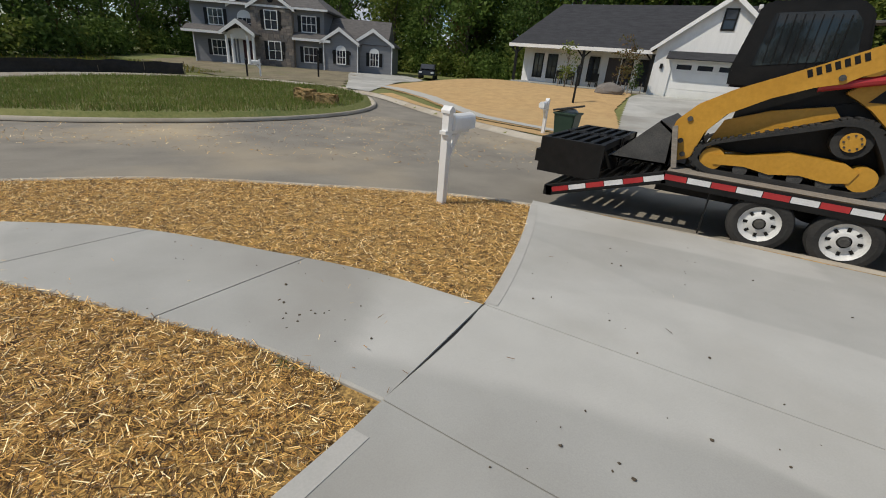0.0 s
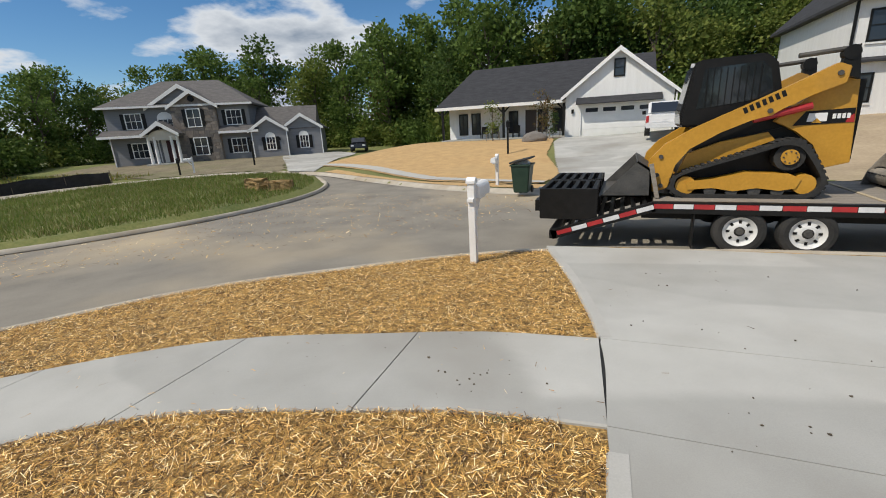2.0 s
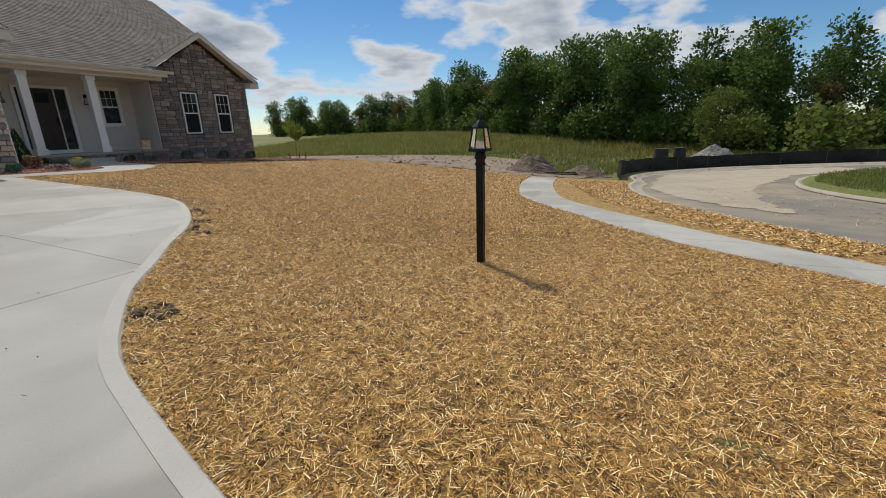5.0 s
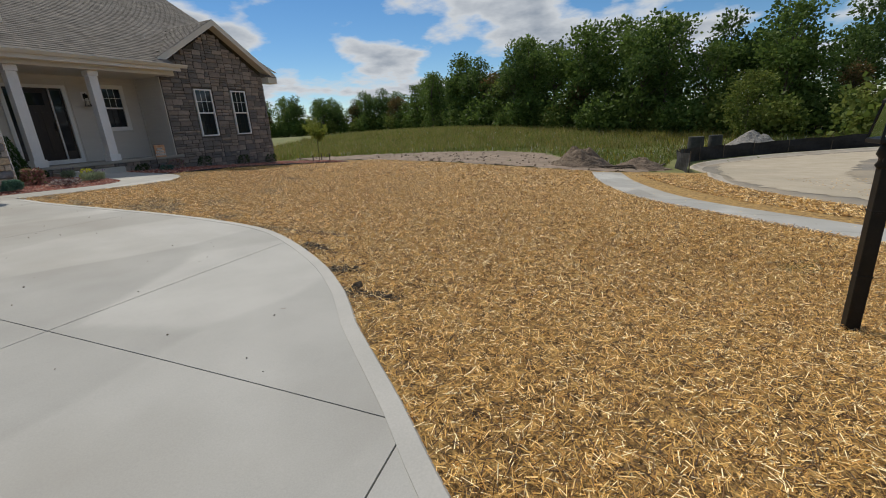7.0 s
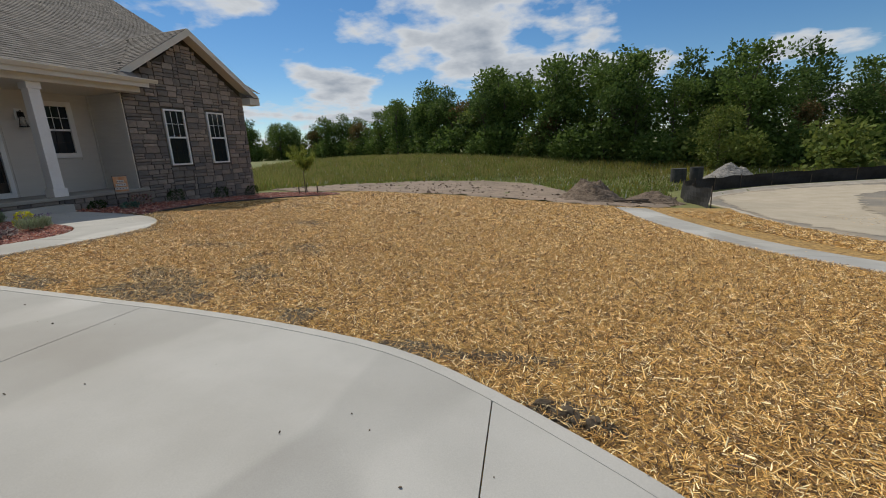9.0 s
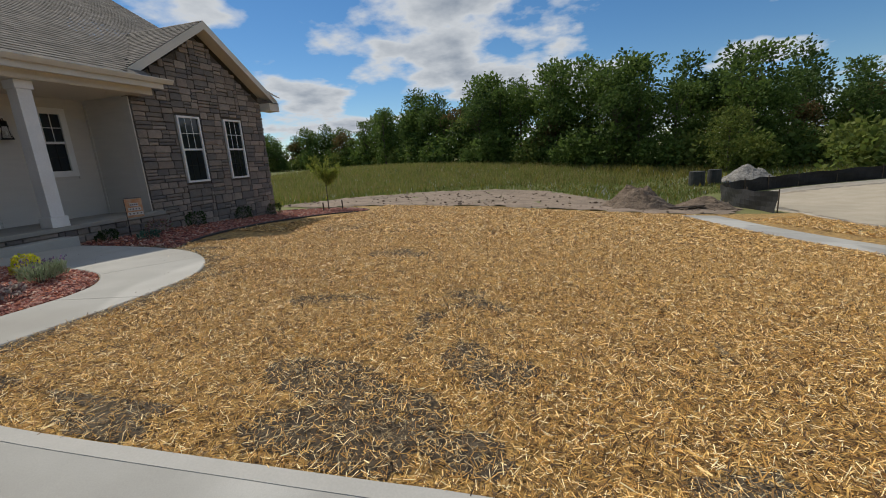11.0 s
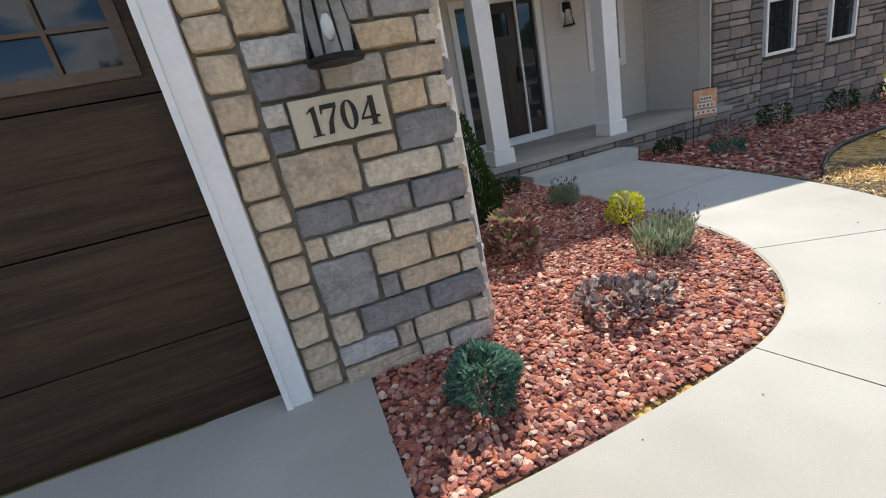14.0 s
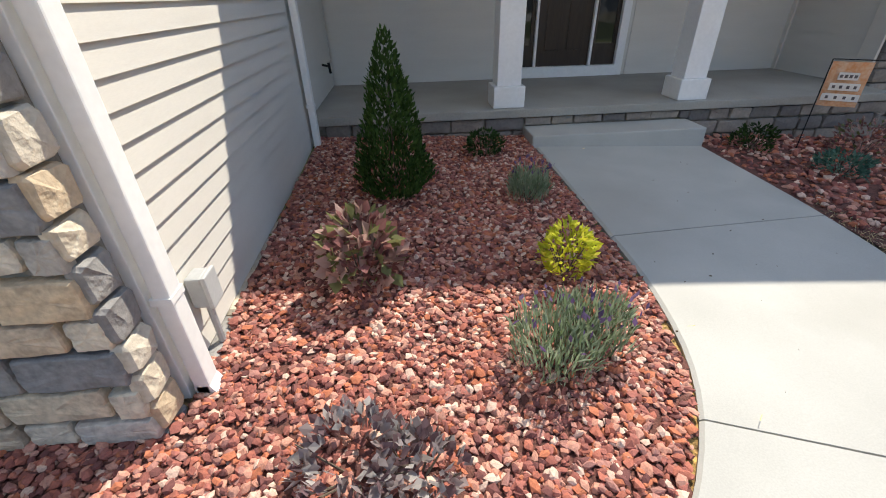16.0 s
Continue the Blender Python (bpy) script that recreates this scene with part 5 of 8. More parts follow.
G_BOX = leaf_material("dark_boxwood", (0.035, 0.07, 0.02), (0.05, 0.09, 0.025), (0.025, 0.05, 0.016))
G_PUR = leaf_material("purple_flower", (0.16, 0.10, 0.22), (0.20, 0.14, 0.26), (0.12, 0.08, 0.16))
G_WIL = leaf_material("young_tree_leaf", (0.30, 0.36, 0.07), (0.40, 0.45, 0.10), (0.22, 0.28, 0.05))
plant("arborvitae", 6.60, 15.60, "dark green conical dwarf conifer in red rock", G_ARB, cone(0.30, 1.16), 5200, 0.045, 1, 1, 0.9, 0.01, 0.5, 0.4)
plant("weigela_shrub", 6.42, 14.52, "small shrub with bronze and purple leaves", G_WEI, shell(0.19, 0.36), 420, 0.095, 2, 12, 0.3, 0.18, 0.4, 0.62)
plant("golden_shrub", 7.58, 14.52, "small bright yellow-green shrub beside the path", G_YEL, shell(0.135, 0.29), 480, 0.05, 3, 7, 0.2, 0.12)
SP = lambda r, h: (lambda rg: (lambda a, q: ((q * r * math.cos(a), q * r * math.sin(a), h * rg.uniform(0.1, 0.75)), (q * 0.6 * math.cos(a), q * 0.6 * math.sin(a), 1.2)))(rg.uniform(0, 6.283), rg.random() ** 0.5))
TIPS = lambda r, h: (lambda rg: (lambda a, q: ((q * r * math.cos(a), q * r * math.sin(a), h * rg.uniform(0.85, 1.15)), (0, 0, 1.0)))(rg.uniform(0, 6.283), rg.random() ** 0.5))
for i, (x, y, r, h) in enumerate(((7.30, 13.86, 0.19, 0.26), (7.52, 13.97, 0.17, 0.24), (7.62, 15.5, 0.15, 0.26))):
    plant("lavender", x, y, "grey-green lavender with thin faded purple spikes", G_LAV, SP(r, h), 900, 0.085, 20 + i, 8, 0.2, 0.14, 0.8, 0.11, (34, TIPS(r * 1.15, h), 0.04, G_PUR, "faded purple flower spikes"), "lavender in the bed")
plant("coral_bells", 6.46, 13.42, "low plant with grey and purple ruffled leaves", G_HEU, shell(0.20, 0.13, 0.25), 330, 0.05, 5, 10, 0.12, 0.2, 0.5, 0.8)
plant("coral_bells", 6.66, 13.36, "low plant with silver and purple leaves", G_HEU, shell(0.15, 0.13, 0.25), 220, 0.045, 55, 8, 0.12, 0.16, 0.5, 0.8)
plant("blue_juniper", 5.44, 13.10, "dwarf blue-green juniper beside the garage stone", G_JUN, shell(0.155, 0.24), 3000, 0.042, 6, 6, 0.15, 0.1, 0.4, 0.3)
plant("green_mound", 7.45, 16.5, "small dark green mounded shrub by the porch", G_BOX, shell(0.17, 0.22), 700, 0.04, 7)
plant("green_mound", 10.35, 16.62, "small dark green mounded shrub by the porch", G_BOX, shell(0.19, 0.24), 700, 0.04, 8)
plant("dark_shrub", 11.45, 16.45, "dark reddish shrub in the shade by the flag", G_WEI, shell(0.26, 0.34), 300, 0.06, 9)
plant("blue_grass_mound", 10.75, 15.95, "low blue-green mound in red rock", G_JUN, shell(0.2, 0.18), 500, 0.05, 10)
for i, (x, y) in enumerate(((12.9, 16.75), (14.9, 16.85), (16.6, 16.95))):
    plant("boxwood", x, y, "round dark boxwood against the stone gable", G_BOX, shell(0.24, 0.42), 800, 0.045, 30 + i, group="boxwoods")


def edging():
    t = thing("bed_edging", (19.4, 14.6, land(19.4, 14.6)), "low black plastic edging round the rock bed", "edging")
    pts = [p for p in BED_EDGE]
    bm = bm_new()
    rows = []
    for k, p in enumerate(pts):
        a, b = pts[max(0, k - 1)], pts[min(len(pts) - 1, k + 1)]
        tn = (b - a).normalized()
        nr = Vector((-tn.y, tn.x)) * 0.02
        z = land(p.x, p.y)
        rows.append([bm.verts.new((p.x + nr.x * s, p.y + nr.y * s, z + h)) for s, h in ((-1, -0.05), (-1, 0.06), (0, 0.075), (1, 0.06), (1, -0.05))])
    for a, b in zip(rows, rows[1:]):
        for j in range(4):
            bm.faces.new((a[j], a[j + 1], b[j + 1], b[j]))
    part("strip", bm, BLACK_PLASTIC, t)


edging()


def young_tree(x, y):
    z = land(x, y)
    rg = random.Random(5)
    t = thing("young_tree", (x, y, z), "thin staked young tree with yellow-green feathery leaves", "tree")
    bm = add_tube(bm_new(), (x, y, z - 0.05), (x + 0.02, y, z + 1.25), 0.022, 0.014, 7)
    br = []
    for i in range(16):
        a, s = rg.uniform(0, 6.28), rg.uniform(0.4, 0.85)
        p0 = Vector((x + 0.02, y, z + rg.uniform(1.0, 1.3)))
        p1 = p0 + Vector((s * 0.75 * math.cos(a), s * 0.75 * math.sin(a), rg.uniform(0.3, 0.95)))
        add_tube(bm, p0, p1, 0.008, 0.003, 4)
        br.append((p0, p1))
    part("trunk", bm, BARK, t)

    def f(rr):
        p0, p1 = rr.choice(br)
        q = p0.lerp(p1, rr.uniform(0.25, 1.15))
        return q + Vector((rr.gauss(0, 0.05), rr.gauss(0, 0.05), rr.gauss(0, 0.05))), (0, 0, -0.6)
    leaves_part("crown", (0, 0, 0), leaf_cloud(3200, rg, f, 0.11, -0.3, 0.25), G_WIL, t)
    for dx, dy in ((-0.75, -0.2), (0.55, 0.3), (0.1, -0.6)):
        st = part("stake", box(x + dx - 0.02, x + dx + 0.02, y + dy - 0.02, y + dy + 0.02, z - 0.1, z + 0.42, 0.004), BARK, t)


young_tree(19.5, 16.45)


# ---- small fittings of the house ----
def plaque():
    x0, x1, z0, z1 = PLQ
    t = thing("house_number_plaque", ((x0 + x1) / 2, 13.60, z0), "cream cast-stone plaque with the black number 1704", "house number")
    part("plate", box(x0 + 0.006, x1 - 0.006, 13.585, 13.655, z0 + 0.006, z1 - 0.006, 0.006), PLAQUE, t)
    shapes = {
        "1": [[(0.10, 0), (0.50, 0), (0.50, 0.04), (0.10, 0.04)], [(0.22, 0.03), (0.38, 0.03), (0.38, 1.0), (0.22, 0.94)], [(0.22, 0.94), (0.38, 1.0), (0.06, 0.82), (0.06, 0.79), (0.22, 0.85)]],
        "7": [[(0.02, 0.84), (0.60, 0.84), (0.60, 1.0), (0.05, 1.0)], [(0.02, 0.84), (0.02, 0.70), (0.055, 0.70), (0.12, 0.86)], [(0.60, 0.88), (0.40, 0.45), (0.34, 0.0), (0.15, 0.0), (0.24, 0.40), (0.50, 0.86)]],
        "4": [[(0.36, 0.0), (0.56, 0.0), (0.56, 1.0), (0.36, 1.0)], [(0.0, 0.24), (0.68, 0.24), (0.68, 0.33), (0.0, 0.33)], [(0.0, 0.32), (0.44, 1.0), (0.52, 1.0), (0.08, 0.32)], [(0.27, 0.0), (0.65, 0.0), (0.65, 0.04), (0.27, 0.04)]]}
    hgt, xx = 0.130, x0 + 0.064
    zb = (z0 + z1) / 2 - hgt / 2
    for ch, adv in (("1", 0.066), ("7", 0.088), ("0", 0.092), ("4", 0.09)):
        bm = bm_new()
        if ch == "0":
            ring = [[bm.verts.new((xx + hgt * (0.31 + rx * math.cos(q)), yy, zb + hgt * (0.5 + rz * math.sin(q)))) for q in [6.2832 * i / 28 for i in range(28)]]
                    for rx, rz, yy in ((0.30, 0.51, 13.585), (0.30, 0.51, 13.580), (0.125, 0.46, 13.580), (0.125, 0.46, 13.585))]
            for p, q in zip(ring, ring[1:]):
                for i in range(28):
                    bm.faces.new((p[i], p[(i + 1) % 28], q[(i + 1) % 28], q[i]))
        else:
            for i, poly in enumerate(shapes[ch]):
                add_prism(bm, [(xx + u * hgt, zb + v * hgt) for u, v in poly], "y", 13.580 - 0.0004 * i, 13.586)
        part("numeral", bm, INK, t)
        xx += adv


plaque()


def wall_lantern(x, y, z, s, label):
    """A black lantern on a back plate: roof, flared glass body between bars, bottom ring, scroll arm."""
    t = thing("wall_lantern", (x, y, z), label, "lamp", "wall lanterns")
    part("back_plate", box(x - 0.05 * s, x + 0.05 * s, y - 0.02, y, z + 0.30 * s, z + 0.50 * s, 0.006), BLACK, t)
    yc = y - 0.14 * s
    part("roof", add_lathe(bm_new(), (x, yc, z), [(0.080 * s, 0.325 * s), (0.080 * s, 0.345 * s), (0.070 * s, 0.35 * s), (0.066 * s, 0.452 * s), (0.070 * s, 0.458 * s), (0.03 * s, 0.475 * s)], 14), BLACK, t, smooth=True)
    part("bottom_ring", add_lathe(bm_new(), (x, yc, z), [(0.128 * s, 0.0), (0.132 * s, 0.008 * s), (0.132 * s, 0.026 * s), (0.12 * s, 0.03 * s)], 18), BLACK, t)
    part("glass", add_lathe(bm_new(), (x, yc, z), [(0.116 * s, 0.03 * s), (0.072 * s, 0.33 * s)], 18), GLASS_LAMP, t, smooth=True)
    for k in range(4):
        a = 0.15 + k * 1.5708
        part("bar", tube((x + 0.126 * s * math.cos(a), yc + 0.126 * s * math.sin(a), z + 0.02 * s), (x + 0.074 * s * math.cos(a), yc + 0.074 * s * math.sin(a), z + 0.35 * s), 0.006 * s, n=6), BLACK, t)
    part("bulb", add_lathe(bm_new(), (x, yc, z), [(0.012 * s, 0.20 * s), (0.024 * s, 0.17 * s), (0.024 * s, 0.13 * s), (0.010 * s, 0.10 * s)], 10), WHITE, t, smooth=True)
    bm = bm_new()
    pts = [Vector((x, y - 0.01, z + 0.40 * s)), Vector((x, y - 0.06 * s, z + 0.50 * s)), Vector((x, yc, z + 0.53 * s)), Vector((x, yc, z + 0.47 * s))]
    for a, b in zip(pts, pts[1:]):
        add_tube(bm, a, b, 0.010 * s, n=6)
    part("arm", bm, BLACK, t)


wall_lantern(5.21, 13.60, 2.12, 0.92, "black wall lantern with seeded glass on the garage stone")
wall_lantern(10.42, 18.95, 2.74, 0.85, "small black wall lantern beside the front door")
wall_lantern(7.72, 18.95, 2.74, 0.85, "small black wall lantern beside the front door")
for x in (10.42, 7.72):
    part("light_block", box(x - 0.09, x + 0.09, 18.935, 18.962, 2.92, 3.24, 0.006), WHITE, house)


def outlet_box():
    t = thing("outlet_box", (5.80, 14.12, 0.62), "grey weatherproof outlet box on a conduit by the siding", "outlet")
    part("box_body", box(5.745, 5.815, 14.06, 14.16, 0.78, 0.93, 0.01), material("grey_pvc", (0.36, 0.37, 0.37), (0.42, 0.43, 0.43), 4, 0.5, 0.05), t)
    part("cover", box(5.815, 5.835, 14.055, 14.165, 0.775, 0.935, 0.006), material("grey_pvc_cover", (0.40, 0.41, 0.41), (0.46, 0.47, 0.47), 4, 0.5, 0.05), t)
    part("conduit", tube((5.785, 14.11, 0.46), (5.785, 14.11, 0.78), 0.016, n=8), material("grey_conduit", (0.34, 0.35, 0.35), (0.42, 0.43, 0.43), 4, 0.5, 0.05), t)


outlet_box()
tagged(part("hose_tap", add_tube(add_tube(bm_new(), (5.74, 18.2, 1.22), (5.83, 18.2, 1.20), 0.014, n=8), (5.82, 18.2, 1.24), (5.83, 18.2, 1.12), 0.016, n=8), BLACK), "small dark garden tap on the siding wall", "tap")


def garden_flag(x, y):
    z = land(x, y)
    t = thing("garden_flag", (x, y, z), "small orange and white autumn garden flag on a wire stand", "flag")
    t.rotation_euler.z = -0.6
    part("stand", add_tube(add_tube(bm_new(), (x - 0.17, y, z), (x - 0.17, y, z + 0.95), 0.006, n=6), (x - 0.17, y, z + 0.95), (x + 0.17, y, z + 0.95), 0.006, n=6), BLACK, t)
    bm = bm_new()
    rows = []
    for j in range(7):
        rows.append([bm.verts.new((x - 0.16 + 0.32 * i / 6, y + 0.012 * math.sin(i * 1.1 + j * 0.4), z + 0.93 - 0.42 * j / 6)) for i in range(7)])
    for a, b in zip(rows, rows[1:]):
        for j in range(6):
            bm.faces.new((a[j], a[j + 1], b[j + 1], b[j]))
    f = part("cloth", bm, material("flag_orange", (0.62, 0.26, 0.10), (0.70, 0.48, 0.32), 14, 0.8, 0.1, fine=40), t)
    white, dark = material("flag_white", (0.68, 0.64, 0.58), (0.75, 0.71, 0.66), 14, 0.8, 0), material("flag_dark", (0.10, 0.08, 0.08), (0.16, 0.13, 0.12), 14, 0.8, 0)
    for k, (w, dz) in enumerate(((0.08, 0.80), (0.12, 0.70), (0.15, 0.60))):
        part("band", box(x - w, x + w, y - 0.024, y - 0.018, z + dz - 0.035, z + dz + 0.035, 0.004), white, f)
        for i in range(4):
            xx = x - w * 0.7 + w * 1.4 * i / 3
            part("mark", box(xx - 0.012, xx + 0.012, y - 0.028, y - 0.025, z + dz - 0.014, z + dz + 0.014), dark, f)


garden_flag(11.09, 16.6)


def post_lamp(x, y):
    z = land(x, y) - 0.03
    t = thing("post_lamp", (x, y, z), "black lamp post with a four-sided glass lantern on the lawn", "lamp post")
    part("post", box(x - 0.04, x + 0.04, y - 0.04, y + 0.04, z - 0.1, z + 1.266, 0.008), BLACK, t)
    for h in (0.45, 0.9):
        part("ring", box(x - 0.043, x + 0.043, y - 0.043, y + 0.043, z + h, z + h + 0.015, 0.003), BLACK, t)
    part("collar", add_lathe(bm_new(), (x, y, z), [(0.044, 1.177), (0.062, 1.204), (0.044, 1.239), (0.066, 1.274), (0.053, 1.328), (0.044, 1.354)], 14), BLACK, t, smooth=True)
    zb, zt = z + 1.363, z + 1.593
    part("lantern_base", box(x - 0.098, x + 0.098, y - 0.098, y + 0.098, zb - 0.02, zb + 0.01, 0.006), BLACK, t)
    bm = bm_new()
    lo = [bm.verts.new((x + sx * 0.088, y + sy * 0.088, zb + 0.01)) for sx, sy in ((-1, -1), (1, -1), (1, 1), (-1, 1))]
    hi = [bm.verts.new((x + sx * 0.056, y + sy * 0.056, zt)) for sx, sy in ((-1, -1), (1, -1), (1, 1), (-1, 1))]
    for i in range(4):
        bm.faces.new((lo[i], lo[(i + 1) % 4], hi[(i + 1) % 4], hi[i]))
    part("glass", bm, GLASS_LAMP, t)
    for sx, sy in ((-1, -1), (1, -1), (1, 1), (-1, 1)):
        part("bar", tube((x + sx * 0.091, y + sy * 0.091, zb), (x + sx * 0.059, y + sy * 0.059, zt), 0.009, n=5), BLACK, t)
    part("roof", add_lathe(bm_new(), (x, y, z), [(0.097, 1.584), (0.092, 1.602), (0.044, 1.655), (0.018, 1.673), (0.016, 1.699), (0.004, 1.717)], 4), BLACK, t)
    t.scale = (1.13, 1.13, 1.10)
    part("hook", add_tube(add_tube(bm_new(), (x, y, z + 1.708), (x + 0.03, y, z + 1.735), 0.005, n=5), (x + 0.03, y, z + 1.735), (x + 0.05, y, z + 1.699), 0.005, n=5), BLACK, t)


post_lamp(4.8, -0.6)


def mailbox(x, y, h, label, turn=0.0):
    z = land(x, y)
    t = thing("mailbox", (x, y, z), label, "mailbox", "kerbside mailboxes")
    m = Matrix.Translation((x, y, z)) @ Matrix.Rotation(turn, 4, "Z")
    part("post", box(-0.052, 0.052, -0.052, 0.052, -0.1, h - 0.09, 0.008, m), WHITE, t)
    part("post_cap", prism([(-0.07, h - 0.09), (0.07, h - 0.09), (0.07, h - 0.055), (0.02, h - 0.01), (0.0, h), (-0.02, h - 0.01), (-0.07, h - 0.055)], "x", -0.068, 0.068, m), WHITE, t)
    part("arm", box(-0.05, 0.05, -0.50, 0.10, h - 0.36, h - 0.31, 0.006, m), WHITE, t)
    part("brace", prism([(-0.30, h - 0.36), (-0.22, h - 0.36), (-0.05, h - 0.60), (-0.05, h - 0.72)], "x", -0.03, 0.03, m), WHITE, t)
    arch = [(-0.095, h - 0.31), (0.095, h - 0.31)] + [(0.095 * math.cos(a), h - 0.19 + 0.085 * math.sin(a)) for a in [math.pi * i / 8 for i in range(9)]]
    b = part("box", prism(arch, "y", -0.56, -0.06, m), WHITE, t)
    part("door", prism([(u * 1.05, h - 0.2 + (v - h + 0.2) * 1.04) for u, v in arch], "y", -0.575, -0.56, m), WHITE, b)
    part("flag", box(0.097, 0.105, -0.30, -0.27, h - 0.24, h - 0.10, 0.0, m), material("grey_flag", (0.30, 0.30, 0.30), (0.4, 0.4, 0.4), 5, 0.5, 0), b)


mailbox(2.08, -12.55, 1.34, "white vinyl mailbox and post at the kerb")

# ---- trees ----
def tree_model(name, h, r, seed, leaf, trunk_h=0.35, n=900, size=0.42, parts=9, label="", thin=False):
    """A tree at the origin: tapered trunk, limbs, and a crown of many leaf sprays in uneven clumps."""
    rg = random.Random(seed)
    t = thing(name, (0, 0, 0), label, "tree")
    bm = add_tube(bm_new(), (0, 0, -0.3), (0, 0, h * 0.75), 0.018 * h, 0.005 * h, 8)
    clumps = []
    for i in range(parts):
        z = h * rg.uniform(trunk_h, 0.9)
        a = rg.uniform(0, 6.283) if i else 0
        f = 1 - abs((z / h - 0.55) / 0.6) ** 2
        d = r * rg.uniform(0.25, 0.8) * max(0.25, f)
        c = Vector((d * math.cos(a), d * math.sin(a), z))
        clumps.append((c, r * rg.uniform(0.30, 0.52)))
        add_tube(bm, (0, 0, z * 0.72), c, 0.006 * h, 0.002 * h, 5)
    clumps.append((Vector((0, 0, h * 0.90)), r * 0.33))
    part("trunk", bm, BARK, t)
    verts, faces = [], []
    for _ in range(n):
        c, cr = rg.choice(clumps)
        o = Vector((rg.gauss(0, 1), rg.gauss(0, 1), rg.gauss(0, 1) * 0.8 + 0.25)).normalized()
        p = c + o * cr * (0.55 + 0.55 * rg.random() ** 0.7) * (1.0 if rg.random() < 0.9 else 1.25)
        for _k in range(3):
            q = p + Vector((rg.gauss(0, 1), rg.gauss(0, 1), rg.gauss(0, 1))) * size * 0.55
            w = (o + Vector((rg.gauss(0, 0.9), rg.gauss(0, 0.9), rg.gauss(0, 0.7)))).normalized()
            side = w.cross(Vector((rg.gauss(0, 1), rg.gauss(0, 1), rg.gauss(0, 1)))).normalized()
            s = size * rg.uniform(0.5, 1.2)
            k = len(verts)
            verts += [q, q + w * s * 0.45 + side * s * 0.33, q + w * s, q + w * s * 0.5 - side * s * 0.36]
            faces.append((k, k + 1, k + 2, k + 3))
    leaves_part("crown", (0, 0, 0), (verts, faces), leaf, t)
    return t


def move_thing(t, m):
    t.matrix_basis = m
    return t


MODELS = [tree_model("tree", 13, 4.2, 101, LEAF_A, 0.10, 1150, 0.50, 18, "tall dense green deciduous tree at the wood's edge"),
          tree_model("tree", 15, 4.0, 102, LEAF_C, 0.10, 1150, 0.50, 18, "tall dark green deciduous tree in the wood"),
          tree_model("tree", 11, 3.8, 103, LEAF_B, 0.12, 1050, 0.46, 16, "yellow-green deciduous tree at the wood's edge"),
          tree_model("tree", 14, 3.2, 104, LEAF_A, 0.12, 950, 0.48, 16, "slender green deciduous tree in the wood"),
          tree_model("tree", 10, 3.0, 105, LEAF_R, 0.3, 600, 0.44, 12, "thin tree with browning autumn leaves"),
          tree_model("bush", 3.4, 2.2, 106, LEAF_A, 0.12, 330, 0.44, 12, "dense green bush at the edge of the wood"),
          tree_model("bush", 2.6, 1.9, 107, LEAF_B, 0.12, 300, 0.40, 10, "yellow-green bush at the edge of the wood")]
USED = set()


def plant_tree(k, x, y, s, rz):
    m = Matrix.LocRotScale((x, y, land(x, y) - 0.1), Euler((0, 0, rz)), (s, s, s * 1.0))
    src = MODELS[k]
    if k not in USED:
        USED.add(k)
        src.matrix_basis = m
        src.scale = (s, s, s)
        tagged(src, group="trees of the wood")
        return
    c = copy_thing(src, Matrix.Identity(4))
    c.matrix_basis = m


def wood(line, rows, spacing, hscale, seed, kinds=(0, 0, 1, 1, 2, 3, 3, 4), bush=True, back=True):
    """Rows of trees behind a line of the plan, with bushes along its front."""
    rg = random.Random(seed)
    pts = spline(line, spacing)
    cen = Vector((8, -5))
    for k in range(rows):
        for i, p in enumerate(pts):
            q = p + (p - cen).normalized() * (k * 4.2 + rg.uniform(-1.6, 1.6)) + Vector((rg.uniform(-1.5, 1.5), rg.uniform(-1.5, 1.5)))
            f = i / max(1, len(pts) - 1)
            s = hscale(f) * rg.uniform(0.72, 1.12) * (1 + 0.10 * k)
            plant_tree(rg.choice(kinds), q.x, q.y, s, rg.uniform(0, 6.28))
    if bush and back:
        for p in spline(line, spacing * 0.9):
            q = p + (p - cen).normalized() * rg.uniform(2.0, 6.5)
            plant_tree(rg.choice((5, 5, 6)), q.x, q.y, rg.uniform(1.1, 1.7), rg.uniform(0, 6.28))
    if bush:
        for p in spline(line, spacing * 0.5):
            q = p - (p - cen).normalized() * rg.uniform(1.5, 4.0)
            plant_tree(rg.choice((5, 5, 6)), q.x, q.y, rg.uniform(0.6, 1.25), rg.uniform(0, 6.28))


# from beyond the house, round the meadow, behind the two far houses
wood([(95, 95), (100, 60), (84, 36), (70, 24)], 2, 4.6, lambda f: 0.72, 1)
wood([(66, 20), (60, 9), (55, -2), (53, -12)], 3, 4.0, lambda f: 0.76 + 0.02 * f, 2)
wood([(54, -13), (58, -24), (62, -36), (58, -50)], 3, 4.4, lambda f: 0.76, 3)
wood([(55, -54), (44, -60), (32, -62)], 3, 4.4, lambda f: 1.0, 4)
wood([(29, -60), (20, -58), (8, -60), (-6, -60)], 3, 4.5, lambda f: 1.06 + 0.1 * f, 5, kinds=(0, 0, 1, 1, 2, 3, 2, 4))
wood([(-8, -60), (-20, -62), (-36, -58), (-50, -45)], 3, 5.0, lambda f: 1.0, 6, kinds=(2, 0, 4, 1, 2, 3, 4))
wood([(-60, -30), (-60, 0), (-50, 30), (-20, 60), (20, 70), (60, 85)], 1, 8.0, lambda f: 0.9, 7, bush=False)
